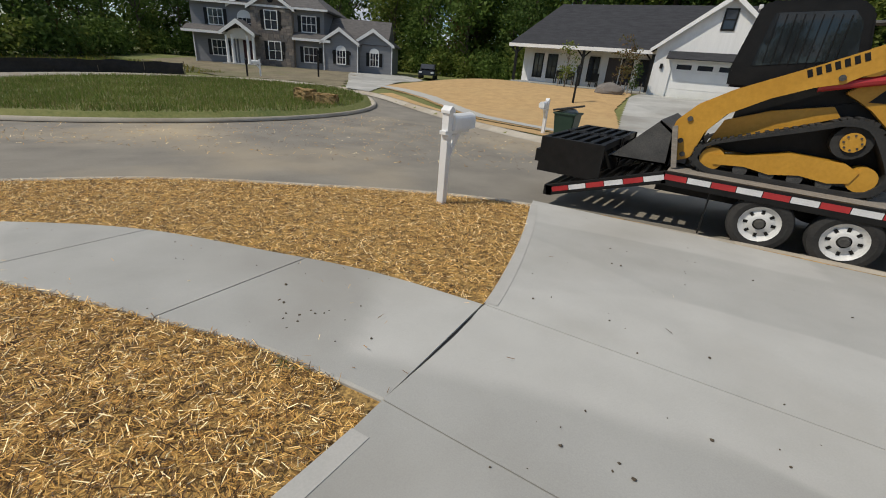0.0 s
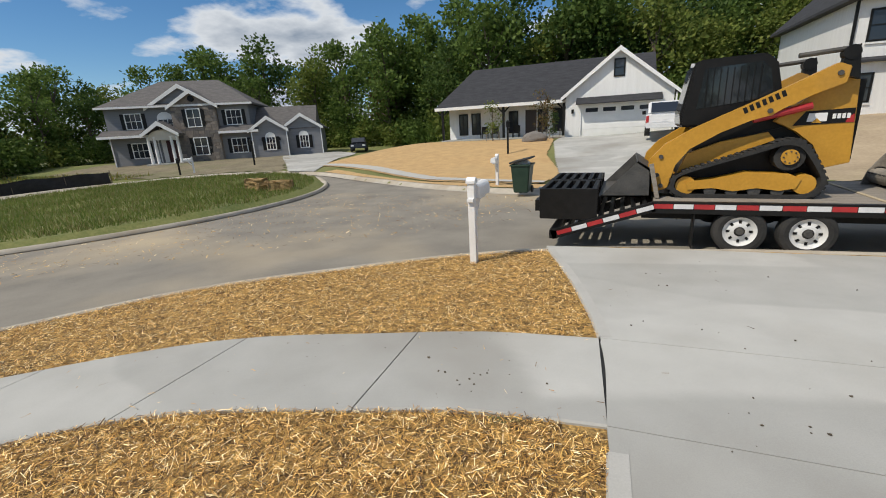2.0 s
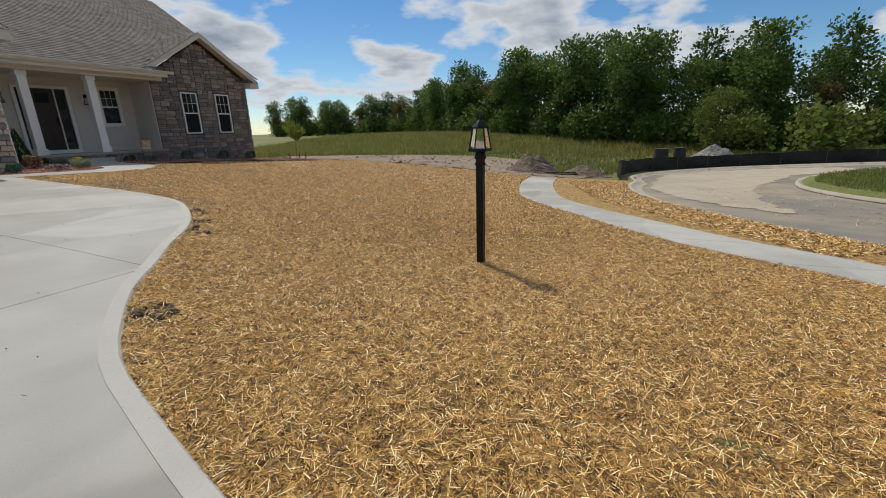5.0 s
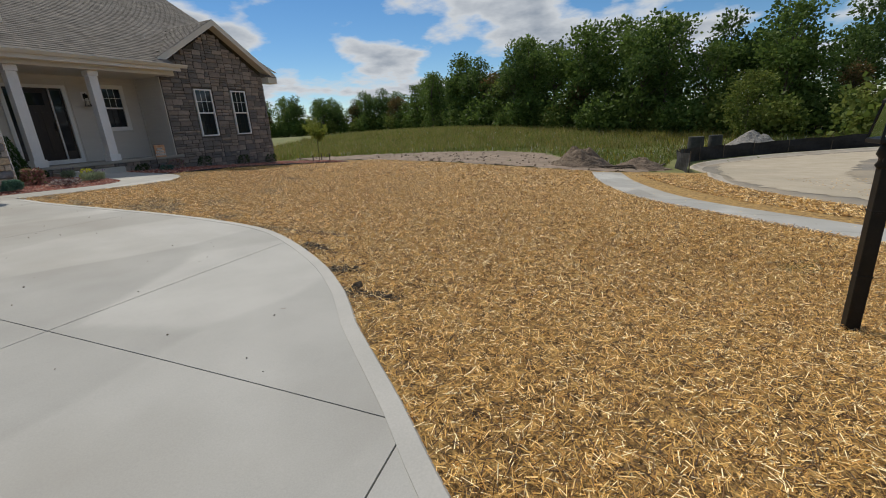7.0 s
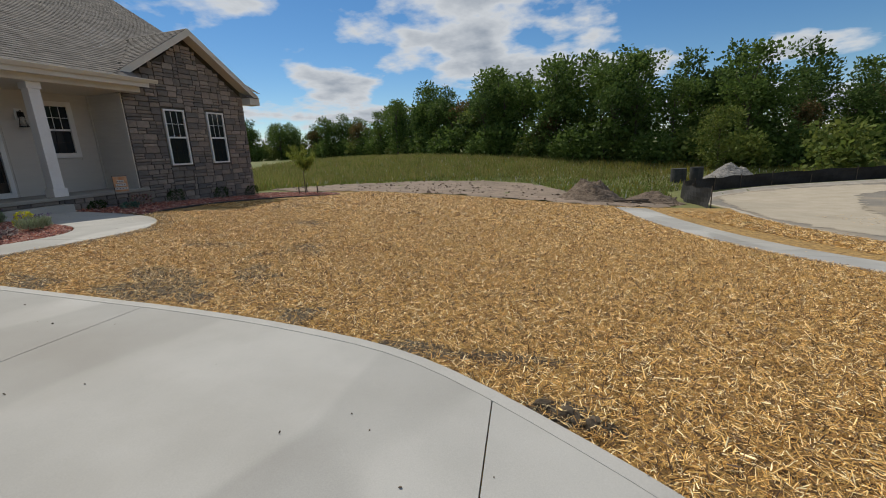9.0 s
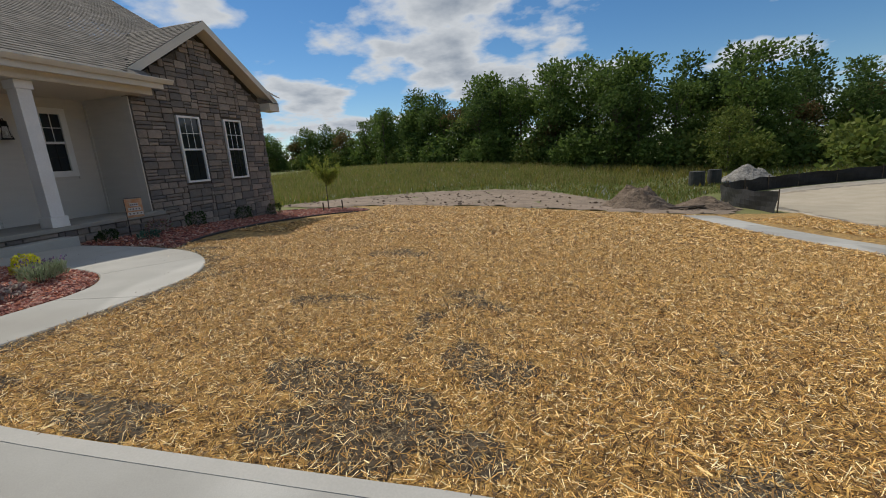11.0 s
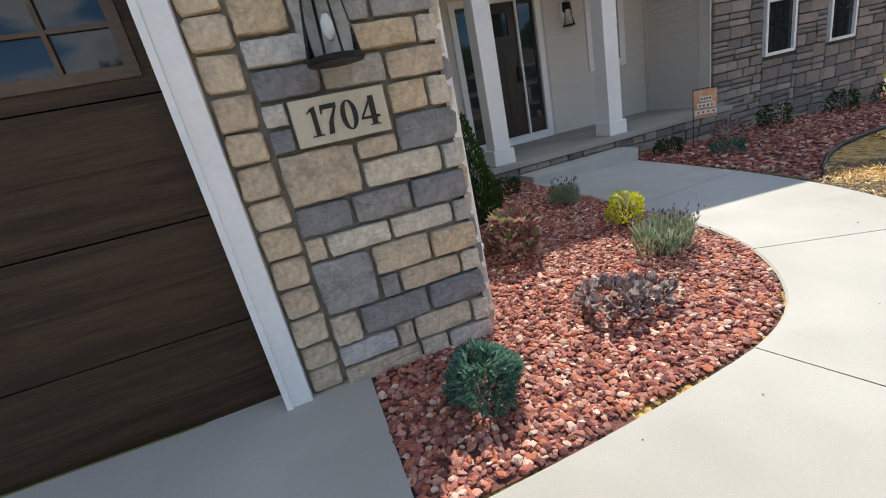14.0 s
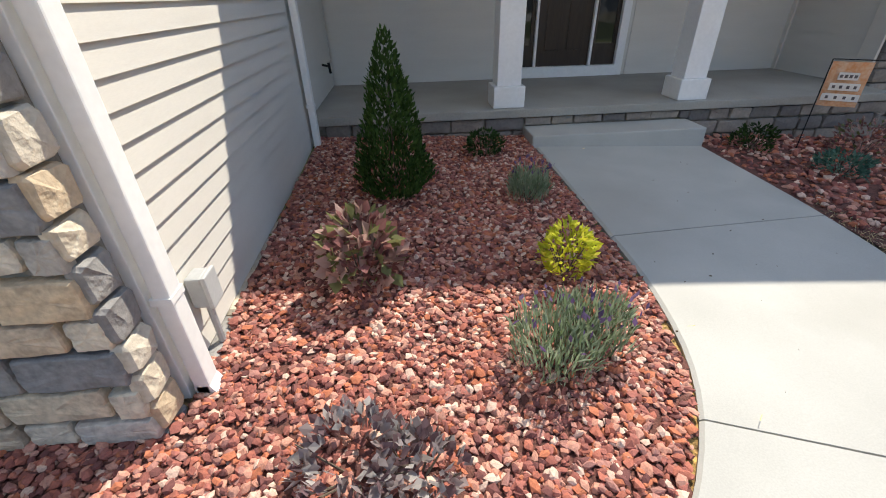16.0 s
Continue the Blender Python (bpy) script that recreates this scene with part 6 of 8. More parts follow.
plant_tree(2, 47.5, -8.2, 0.5, 1.0)
plant_tree(6, 40, -14, 1.3, 2.0)


# ---- grasses ----
def blades(name, polys, density, length, width, mat, label, seed, zf):
    rg = np.random.default_rng(seed)
    V, F = [], []
    for poly, d in zip(polys, density):
        area = (max(p[0] for p in poly) - min(p[0] for p in poly)) * (max(p[1] for p in poly) - min(p[1] for p in poly))
        xs, ys = scatter(poly, int(area * d), rg)
        for x, y in zip(xs, ys):
            a, l, w, lean = rg.uniform(0, 6.283), rg.uniform(*length), rg.uniform(*width), rg.uniform(0.05, 0.6)
            dx, dy = math.cos(a), math.sin(a)
            b = rg.uniform(0, 6.283)
            k, z = len(V), zf(x, y)
            V += [(x - dx * w, y - dy * w, z), (x + dx * w, y + dy * w, z), (x + math.cos(b) * l * lean, y + math.sin(b) * l * lean, z + l)]
            F.append((k, k + 1, k + 2))
    me = bpy.data.meshes.new(name)
    me.from_pydata(V, [], F)
    me.materials.append(mat)
    return tagged(new(name, me), label, "grass", kind="stuff")


ISL_POLY = [tuple(p) for p in offset_line(ISLAND, 0.4)]
blades("island_grass", [ISL_POLY], [170], (0.08, 0.26), (0.008, 0.02), GRASS, "rough tall green grass on the traffic island", 31, lambda x, y: land(x, y) + 0.14)
MEADOW_A = [(21, 20.2), (29, 20.3), (35.3, 16.4), (38, 11.6), (37, 7.2), (32, 5.2), (28, 3.6), (26, 2.0), (25, -0.5), (33, -1.5), (38, -7), (39, -14), (52, -12), (60, 5), (75, 25), (80, 45), (40, 45), (18.5, 30)]
MEADOW_B = [(39, -14), (38, -22), (34, -29), (45, -30), (55, -28), (52, -12)]
blades("meadow_grass", [MEADOW_A, MEADOW_B], [85, 70], (0.06, 0.24), (0.010, 0.03), GRASS, "tall green and tan meadow grass with weeds", 32, land)
TALL = leaf_material("tall_meadow_weed", (0.20, 0.24, 0.06), (0.30, 0.28, 0.09), (0.36, 0.29, 0.13))
TALL_A = [(21, 22), (30, 21.5), (38, 17), (41, 10), (41, 3), (44, -3), (50, -8), (56, -2), (62, 10), (74, 24), (80, 45), (40, 45), (20, 34)]
blades("tall_weeds", [TALL_A, [(18.0, 19.0), (21.5, 20.5), (21, 26), (18.2, 26)]], [26, 60], (0.25, 0.75), (0.012, 0.04), TALL, "tall tan and green weeds across the meadow", 35, land)
WEED = leaf_material("goldenrod", (0.30, 0.26, 0.05), (0.22, 0.20, 0.06), (0.14, 0.15, 0.05))
blades("goldenrod", [MEADOW_A, MEADOW_B], [2.2, 3.0], (0.15, 0.45), (0.04, 0.10), WEED, "yellow flowering weeds in the meadow", 33, land)
blades("goldenrod", [[(44, -3), (48, -9), (58, -4), (60, 8), (52, 4)]], [14], (0.3, 0.8), (0.03, 0.08), WEED, "band of yellow goldenrod before the wood", 36, land)
WHITE_FL = leaf_material("white_weed_flower", (0.6, 0.6, 0.55), (0.5, 0.5, 0.45), (0.4, 0.42, 0.33))
blades("white_weeds", [MEADOW_A], [0.5], (0.2, 0.45), (0.03, 0.06), WHITE_FL, "scattered white weed flowers in the meadow", 34, land)

# ---- bare ground, spoil, silt fence ----
DIRT_A = [(21.6, 4.8), (22.9, 10), (22.4, 15), (20.8, 18), (22, 20.5), (29, 20), (35, 16), (37.5, 11.5), (36.5, 7.5), (32, 5.5), (28, 4), (25.5, 2.4), (24.5, -0.8), (21.8, 0.6)]
patch("ground_dirt", DIRT_A, DIRT, 0.05, "bare graded brown dirt at the edge of the lawn", "dirt", 0.35, bumpy=0.10)
rocks("dirt_clods", DIRT_A, 1.6, (0.025, 0.09), DIRT, "scattered clods and stones on bare dirt", "clods", 41, lift=0.06)


def heap(name, x, y, rx, ry, h, mat, label, category, seed, z0=None):
    """An uneven mound of earth."""
    z = land(x, y) if z0 is None else z0
    n, m_ = 22, 34
    verts, faces = [], []
    for j in range(n + 1):
        f = j / n
        for i in range(m_):
            a = 6.2832 * i / m_
            k = 1 + 0.25 * noise.noise(Vector((math.cos(a) * 1.5, math.sin(a) * 1.5, seed)))
            px, py = x + rx * f * k * math.cos(a), y + ry * f * k * math.sin(a)
            hh = h * (math.cos(f * 3.14159) * 0.5 + 0.5) * (1 + 0.28 * noise.noise(Vector((px * 2.2, py * 2.2, seed)))) + 0.10 * h * noise.noise(Vector((px * 7, py * 7, seed)))
            verts.append((px, py, land(px, py) - 0.03 + max(0, hh)))
    for j in range(n):
        for i in range(m_):
            faces.append((j * m_ + i, j * m_ + (i + 1) % m_, (j + 1) * m_ + (i + 1) % m_, (j + 1) * m_ + i))
    return tagged(from_lists(name, verts, faces, mat), label, category)


SPOIL = material("excavated_spoil", (0.10, 0.072, 0.048), (0.23, 0.17, 0.12), 3, 0.95, 1.0, fine=12, dist=0.1)
heap("dirt_mound", 24.6, 3.5, 2.2, 1.9, 1.0, SPOIL, "low pile of dark brown excavated dirt", "dirt pile", 3)
heap("dirt_mound", 24.8, 0.6, 1.6, 1.7, 0.55, SPOIL, "small spread pile of brown dirt by the pavement end", "dirt pile", 5)
RUBBLE = material("broken_concrete", (0.16, 0.15, 0.135), (0.36, 0.34, 0.31), 4, 0.95, 1.0, fine=16, dist=0.08)
heap("rubble_pile", 41.5, -7.6, 2.4, 2.4, 1.15, RUBBLE, "pale heap of broken concrete and stone", "rubble", 9)
CULV = material("dark_concrete_pipe", (0.03, 0.032, 0.03), (0.065, 0.065, 0.06), 3, 0.9, 0.4)
for i, (x, y, r) in enumerate(((40.2, -3.6, 0.42), (40.8, -5.0, 0.36))):
    t = thing("drain_ring", (x, y, land(x, y)), "dark concrete drain ring lying in the meadow", "drain ring", "drain rings")
    part("ring", add_lathe(bm_new(), (x, y, land(x, y) - 0.1), [(r * 0.78, 0.0), (r * 1.3, 0.0), (r * 1.35, 0.6), (r * 1.3, 1.2), (r * 0.8, 1.2)], 18), CULV, t)
for i in range(5):
    x, y = 23.6 + 0.25 * i, 2.6 - 0.7 * i
    z = land(x, y) + 0.08
    tagged(part("plank", box(-1.0, 1.0, -0.09, 0.09, 0, 0.05, 0.006, Matrix.Translation((x, y, z)) @ Euler((0.05 * i, 0.06, 1.2 + 0.4 * i)).to_matrix().to_4x4()), BARK),
           "weathered muddy board lying on bare dirt", "board", "boards on the dirt")


def silt_fence():
    line = spline([(22.9, -1.35), (26.9, -1.2), (32.0, -2.7), (36.3, -7.5), (37.4, -14), (36.4, -21), (33.8, -25.5)], 0.4)
    z0 = lambda p: land(p.x, p.y) - 0.03
    t = thing("silt_fence", (line[0].x, line[0].y, z0(line[0])), "sagging black fabric silt fence on stakes behind the kerb", "fence")
    bm = bm_new()
    rg = random.Random(4)
    rows = []
    for i, p in enumerate(line):
        h = 0.90 + 0.07 * noise.noise(Vector((i * 0.33, 0, 0))) - 0.05 * abs(math.sin(i * 0.55))
        rows.append([bm.verts.new((p.x + 0.05 * math.sin(i * 0.8 + k), p.y + 0.05 * math.cos(i * 0.8 + k), z0(p) + h * k / 4)) for k in range(5)])
    for a, b in zip(rows, rows[1:]):
        for k in range(4):
            bm.faces.new((a[k], a[k + 1], b[k + 1], b[k]))
    part("fabric", bm, FABRIC_BLACK, t)
    for i in range(0, len(line), 6):
        p = line[i]
        part("stake", box(p.x - 0.02, p.x + 0.02, p.y - 0.07, p.y - 0.03, z0(p) - 0.2, z0(p) + 0.98, 0.003), BARK, t)


silt_fence()
MUD = spline([(20.0, -2.8), (24.0, -2.9), (31.0, -4.2), (34.6, -8.5), (35.2, -13.0), (33.0, -14.0), (30.5, -10.5), (27.5, -9.0), (24.0, -7.4), (20.5, -6.6), (16.5, -6.2), (14.2, -6.4), (15.5, -4.6), (17.5, -3.5), (20.0, -2.8)], 0.3)
patch("ground_mud", [(p.x + 0.22 * math.sin(i * 1.7), p.y + 0.2 * math.sin(i * 2.3)) for i, p in enumerate(MUD[:-1])],
      material("dried_mud", (0.40, 0.34, 0.25), (0.50, 0.44, 0.34), 1.2, 0.95, 0.3, c3=(0.33, 0.29, 0.22), stain=0.6, fine=20), 0.012, "pale dried mud washed over the asphalt", "mud", 0.12, road_z)

# ---- kerbside things across the road ----
def wheelie_bin(x, y):
    z = road_z(x, y) + 0.1
    g = material("dark_green_plastic", (0.012, 0.035, 0.022), (0.022, 0.052, 0.034), 4, 0.5, 0.06)
    t = thing("wheelie_bin", (x, y, z), "dark green wheeled refuse bin with a half-open black lid", "bin")
    bm = bm_new()
    lo = [bm.verts.new((x + sx * 0.25, y + sy * 0.28, z + 0.05)) for sx, sy in ((-1, -1), (1, -1), (1, 1), (-1, 1))]
    hi = [bm.verts.new((x + sx * 0.33, y + sy * 0.38, z + 1.0)) for sx, sy in ((-1, -1), (1, -1), (1, 1), (-1, 1))]
    for i in range(4):
        bm.faces.new((lo[i], lo[(i + 1) % 4], hi[(i + 1) % 4], hi[i]))
    bm.faces.new(lo[::-1])
    bm.faces.new(hi)
    bmesh.ops.bevel(bm, geom=list(bm.edges), offset=0.03, segments=2, affect="EDGES")
    part("body", bm, g, t)
    part("rim", box(x - 0.36, x + 0.36, y - 0.41, y + 0.41, z + 0.97, z + 1.03, 0.015), g, t)
    part("lid", box(-0.37, 0.37, -0.43, 0.43, 0, 0.06, 0.02, Matrix.Translation((x, y, z + 1.13)) @ Matrix.Rotation(0.22, 4, "Y")), BLACK_PLASTIC, t, "black lid propped up by rubbish")
    part("rubbish_bag", add_lathe(bm_new(), (x, y, z), [(0.26, 1.0), (0.30, 1.06), (0.22, 1.13), (0.05, 1.16)], 10), WHITE, t, "white rubbish bag")
    part("handle", tube((x - 0.28, y - 0.44, z + 0.99), (x + 0.28, y - 0.44, z + 0.99), 0.018, n=8), g, t)
    for s in (-1, 1):
        part("wheel", tube((x + s * 0.25, y - 0.30, z + 0.12), (x + s * 0.31, y - 0.30, z + 0.12), 0.13, n=16), BLACK_PLASTIC, t)


wheelie_bin(3.3, -21.5)
mailbox(4.8, -23.6, 1.30, "white mailbox on a post at the far kerb", math.pi)


def straw_bales():
    st = material("baled_straw", (0.22, 0.14, 0.06), (0.42, 0.29, 0.13), 14, 0.95, 1.0, fine=50, dist=0.03)
    for i, (x, y, a, s) in enumerate(((14.5, -21.7, 0.5, 1.1), (15.5, -21.9, 1.1, 0.9), (16.6, -22.3, 0.2, 1.2))):
        z = land(x, y) + 0.12
        bm = box(-0.5, 0.5, -0.24, 0.24, 0, 0.42 * s, 0.05, Matrix.Translation((x, y, z)) @ Matrix.Rotation(a, 4, "Z"))
        bmesh.ops.subdivide_edges(bm, edges=list(bm.edges), cuts=3, use_grid_fill=True)
        for v in bm.verts:
            v.co += Vector((rng.gauss(0, 1), rng.gauss(0, 1), rng.gauss(0, 1))) * 0.025
        tagged(part("straw_bale", bm, st), "broken weathered straw bale on the island edge", "straw bale", "straw bales")


straw_bales()

# ---- trailer and track loader at the kerb ----
RED = material("red_reflector", (0.36, 0.02, 0.025), (0.46, 0.035, 0.035), 6, 0.35, 0)
SILVER = material("white_reflector", (0.60, 0.60, 0.60), (0.72, 0.72, 0.72), 6, 0.35, 0)
RUBBER = material("tyre_rubber", (0.016, 0.016, 0.016), (0.035, 0.034, 0.032), 9, 0.85, 0.3, fine=50, c3=(0.06, 0.055, 0.05), stain=0.5)
YELLOW = material("machine_yellow", (0.47, 0.235, 0.022), (0.58, 0.30, 0.035), 2.5, 0.45, 0.15, c3=(0.26, 0.16, 0.06), stain=0.75, fine=25)
STEEL = material("worn_steel", (0.045, 0.045, 0.045), (0.11, 0.107, 0.10), 4, 0.55, 0.3, c3=(0.15, 0.13, 0.10), stain=0.6, metal=0.3)
DECK = material("worn_deck_planks", (0.20, 0.175, 0.145), (0.32, 0.285, 0.24), 3, 0.9, 0.5, stretch=(1, 8, 8), fine=20)
RIM = material("white_wheel_rim", (0.60, 0.60, 0.58), (0.72, 0.72, 0.70), 5, 0.4, 0.1)
RZ = -0.90
DZ = -0.08


def wheel(t, x, y, z, r, w, rim=True, name="wheel"):
    """A tyre with tread shoulder, a dished rim with holes and a dark hub; axle along y, outer face at y."""
    bm = bm_new()
    n = 28
    prof = [(r * 0.62, 0.01), (r * 0.80, -0.005), (r * 0.95, 0.01), (r, 0.05), (r, w - 0.05), (r * 0.95, w - 0.01), (r * 0.6, w)]
    rings = [[bm.verts.new((x + q * math.cos(6.2832 * i / n), y - d, z + q * math.sin(6.2832 * i / n))) for i in range(n)] for q, d in prof]
    for a, b in zip(rings, rings[1:]):
        for i in range(n):
            bm.faces.new((a[i], a[(i + 1) % n], b[(i + 1) % n], b[i]))
    bm.faces.new(rings[-1])
    wl = part(name, bm, RUBBER, t)
    bm = bm_new()
    prof = [(r * 0.63, 0.0), (r * 0.60, 0.012), (r * 0.55, 0.03), (r * 0.46, 0.05), (r * 0.28, 0.02), (r * 0.20, 0.015)]
    rings = [[bm.verts.new((x + q * math.cos(6.2832 * i / n), y - d, z + q * math.sin(6.2832 * i / n))) for i in range(n)] for q, d in prof]
    for a, b in zip(rings, rings[1:]):
        for i in range(n):
            bm.faces.new((a[i], a[(i + 1) % n], b[(i + 1) % n], b[i]))
    part("rim", bm, RIM, wl)
    part("hub", tube((x, y - 0.05, z), (x, y + 0.03, z), r * 0.19, r * 0.13, 12), STEEL, wl)
    for i in range(8):
        a = 6.2832 * i / 8
        part("slot", box(-0.018, 0.018, -0.004, 0.004, -0.03, 0.03, 0.0, Matrix.Translation((x + r * 0.40 * math.cos(a), y - 0.035, z + r * 0.40 * math.sin(a))) @ Matrix.Rotation(-a + 1.571, 4, "Y")), BLACK, wl)


def trailer():
    t = thing("flatbed_trailer", (-3, -15.5, RZ), "black tandem-axle flatbed trailer with red and white reflector tape", "trailer")
    y0, y1 = -16.75, -14.25
    for i in range(12):
        ya = y0 + 0.1 + i * (y1 - y0 - 0.2) / 12
        part("deck_plank", box(-9.5, -0.45, ya, ya + (y1 - y0 - 0.2) / 12 - 0.008, DZ - 0.05, DZ, 0.004), DECK, t)
    for y in (y0, y1 - 0.09):
        part("side_rail", box(-9.6, -0.42, y, y + 0.09, DZ - 0.19, DZ - 0.002, 0.006), BLACK, t)
    for x in np.arange(-9.2, -0.6, 0.8):
        part("crossmember", box(x, x + 0.07, y0 + 0.1, y1 - 0.1, DZ - 0.17, DZ - 0.052), BLACK, t)
    for y in (-16.0, -15.1):
        part("main_beam", box(-9.5, -0.3, y, y + 0.14, DZ - 0.42, DZ - 0.172), BLACK, t)
    for i, x in enumerate(np.arange(-0.45, -9.2, -0.285)):
        part("reflector", box(x - 0.275, x, y1, y1 + 0.004, DZ - 0.11, DZ - 0.035), SILVER if i % 2 else RED, t)
    # sloping tail with its own tape, cleats, and the folded ramps
    m = Matrix.Translation((-0.44, 0, DZ)) @ Matrix.Rotation(math.atan2(0.56, 1.68), 4, "Y")
    L_ = 1.74
    for y in (y0, y1 - 0.09, -15.55):
        part("tail_rail", box(0, L_, y, y + 0.09, -0.17, -0.002, 0.006, m), BLACK, t)
    for i in range(6):
        part("reflector", box(0.02 + i * 0.27, 0.28 + i * 0.27, y1, y1 + 0.004, -0.12, -0.045, 0, m), RED if i % 2 else SILVER, t)
    for i in range(9):
        part("cleat", box(0.1 + i * 0.18, 0.17 + i * 0.18, y0 + 0.1, y1 - 0.1, -0.06, 0.0, 0.004, m), BLACK, t)
    for ya, yb in ((-15.45, -14.28), (-16.72, -15.55)):
        r = part("folded_ramp", box(0.42, 1.40, yb - 0.07, yb, -0.42, 0.12, 0.006), BLACK, t)
        part("ramp_side", box(0.42, 1.40, ya, ya + 0.07, -0.42, 0.12, 0.006), BLACK, r)
        for k in range(6):
            x = 0.44 + k * 0.175
            part("ramp_bar", box(x, x + 0.08, ya + 0.07, yb - 0.07, 0.02, 0.12, 0.006), BLACK, r)
        part("ramp_foot", box(1.34, 1.50, ya + 0.1, yb - 0.1, -0.30, -0.10, 0.008), BLACK, r)
    part("tail_bumper", box(1.08, 1.22, y0, y1, RZ + 0.12, RZ + 0.28, 0.01), BLACK, t)
    for x in (-1.67, -2.52):
        wheel(t, x, -14.27, RZ + 0.365, 0.365, 0.24)
        wheel(t, x, -16.49, RZ + 0.365, 0.365, 0.24)
        part("axle", tube((x, -16.4, RZ + 0.365), (x, -14.4, RZ + 0.365), 0.05, n=8), BLACK, t)
    for y in (-14.52, -16.72):
        part("mudflap", box(-1.05, -1.03, y, y + 0.25, RZ + 0.06, DZ - 0.2, 0.0), BLACK, t)
    part("strap", box(-3.42, -3.36, -16.7, -14.24, DZ + 0.002, DZ + 0.012), material("tan_strap", (0.42, 0.34, 0.22), (0.52, 0.43, 0.29), 9, 0.8, 0.1), t, "tan tie-down strap across the deck")


trailer()


def ring_belt(pts, k, y0, y1, cx, cz):
    bm = bm_new()
    n = len(pts)
    inn = [(cx + (x - cx) * k, cz + (z - cz) * (k - 0.08)) for x, z in pts]
    R = [[bm.verts.new((x, y, z)) for x, z in p] for p, y in ((pts, y0), (pts, y1), (inn, y1), (inn, y0))]
    for a, b in ((0, 1), (1, 2), (2, 3), (3, 0)):
        for i in range(n):
            bm.faces.new((R[a][i], R[a][(i + 1) % n], R[b][(i + 1) % n], R[b][i]))
    return bm


def track_loader():
    t = thing("track_loader", (-1.7, -15.5, DZ), "yellow compact track loader with a black cab and grey bucket", "loader")
    belt = spline([(-0.70, 0.22), (-0.67, 0.08), (-0.80, -0.04), (-1.02, DZ + 0.005), (-1.8, DZ + 0.005), (-2.5, DZ + 0.005), (-2.68, 0.01), (-2.75, 0.16), (-2.70, 0.33), (-2.48, 0.70),
                   (-2.34, 0.80), (-2.16, 0.80), (-1.9, 0.70), (-0.88, 0.34), (-0.70, 0.22)], 0.08)[:-1]
    bp = [tuple(p) for p in belt]
    for y0, y1 in ((-15.02, -14.66), (-16.44, -16.08)):
        tr = part("track", ring_belt(bp, 0.93, y0, y1, -1.75, 0.28), RUBBER, t)
        for i in range(0, len(bp), 1):
            x, z = bp[i]
            a = math.atan2(bp[(i + 1) % len(bp)][1] - z, bp[(i + 1) % len(bp)][0] - x)
            part("lug", box(-0.024, 0.024, y0 + 0.01, y1 - 0.01, -0.024, 0.024, 0.004, Matrix.Translation((x, 0, max(z, DZ + 0.03))) @ Matrix.Rotation(-a, 4, "Y")), RUBBER, tr)
        ys = y1 - 0.06 if y1 > -15.5 else y0 + 0.06
        part("track_frame", prism([(-0.95, 0.05), (-0.92, 0.18), (-1.3, 0.22), (-1.75, 0.33), (-2.3, 0.30), (-2.45, 0.22), (-2.4, 0.08), (-2.2, 0.04), (-1.9, 0.08), (-1.6, 0.03), (-1.3, 0.08)], "y", y0 + 0.06, y1 - 0.03), YELLOW, t)
        for x in (-1.28, -1.58, -1.88, -2.18):
            part("roller", tube((x, y0 + 0.05, 0.03), (x, y1 - 0.05, 0.03), 0.085, n=14), STEEL, t)
        for x, z, r in ((-0.92, 0.12, 0.15), (-2.50, 0.14, 0.15)):
            part("idler", tube((x, y0 + 0.05, z), (x, y1 - 0.05, z), r, n=18), YELLOW, t)
        part("sprocket", tube((-2.27, y0 + 0.06, 0.55), (-2.27, y1 - 0.06, 0.55), 0.20, n=16), RUBBER, t)
        part("drive_hub", tube((-2.27, y0 + 0.03, 0.55), (-2.27, y1 - 0.03, 0.55), 0.115, n=16), YELLOW, t)
        for i in range(8):
            a = 6.2832 * i / 8
            part("bolt", tube((-2.27 + 0.085 * math.cos(a), y1 - 0.03, 0.55 + 0.085 * math.sin(a)), (-2.27 + 0.085 * math.cos(a), y1 - 0.015, 0.55 + 0.085 * math.sin(a)), 0.012, n=6), STEEL, t)
    part("chassis", prism([(-0.85, 0.22), (-0.95, 0.55), (-1.5, 0.82), (-2.2, 0.98), (-2.8, 0.9), (-2.8, 0.2)], "y", -16.08, -15.02), BLACK, t)
    part("lower_frame", prism([(-0.80, 0.30), (-0.92, 0.62), (-1.4, 0.80), (-2.0, 0.92), (-2.1, 0.80), (-1.2, 0.45)], "y", -15.02, -14.90), YELLOW, t)
    part("engine_bay", prism([(-1.0, 0.6), (-1.05, 1.08), (-2.4, 1.3), (-2.6, 0.9)], "y", -16.0, -15.06), BLACK, t)
    for y in (-15.02, -16.22):
        part("rear_tower", prism([(-2.05, 1.08), (-2.30, 1.30), (-2.72, 1.66), (-2.98, 1.62), (-3.05, 0.44), (-2.74, 0.36), (-2.58, 0.72), (-2.35, 0.92)], "y", y, y + 0.14, bevel=0.01), YELLOW, t)
    part("rear_door", box(-3.12, -2.7, -16.06, -15.04, 0.45, 1.62, 0.03), BLACK, t)
    pan = part("badge_panel", prism([(-2.28, 1.00), (-2.42, 1.20), (-2.99, 1.22), (-3.0, 1.02)], "y", -14.878, -14.872), BLACK, t, "black panel with a white and yellow maker's badge")
    part("badge", prism([(-2.44, 1.05), (-2.46, 1.17), (-2.68, 1.17), (-2.68, 1.05)], "y", -14.871, -14.869), WHITE, pan)
    part("badge_mark", prism([(-2.50, 1.03), (-2.56, 1.10), (-2.62, 1.03)], "y", -14.868, -14.866), YELLOW, pan)
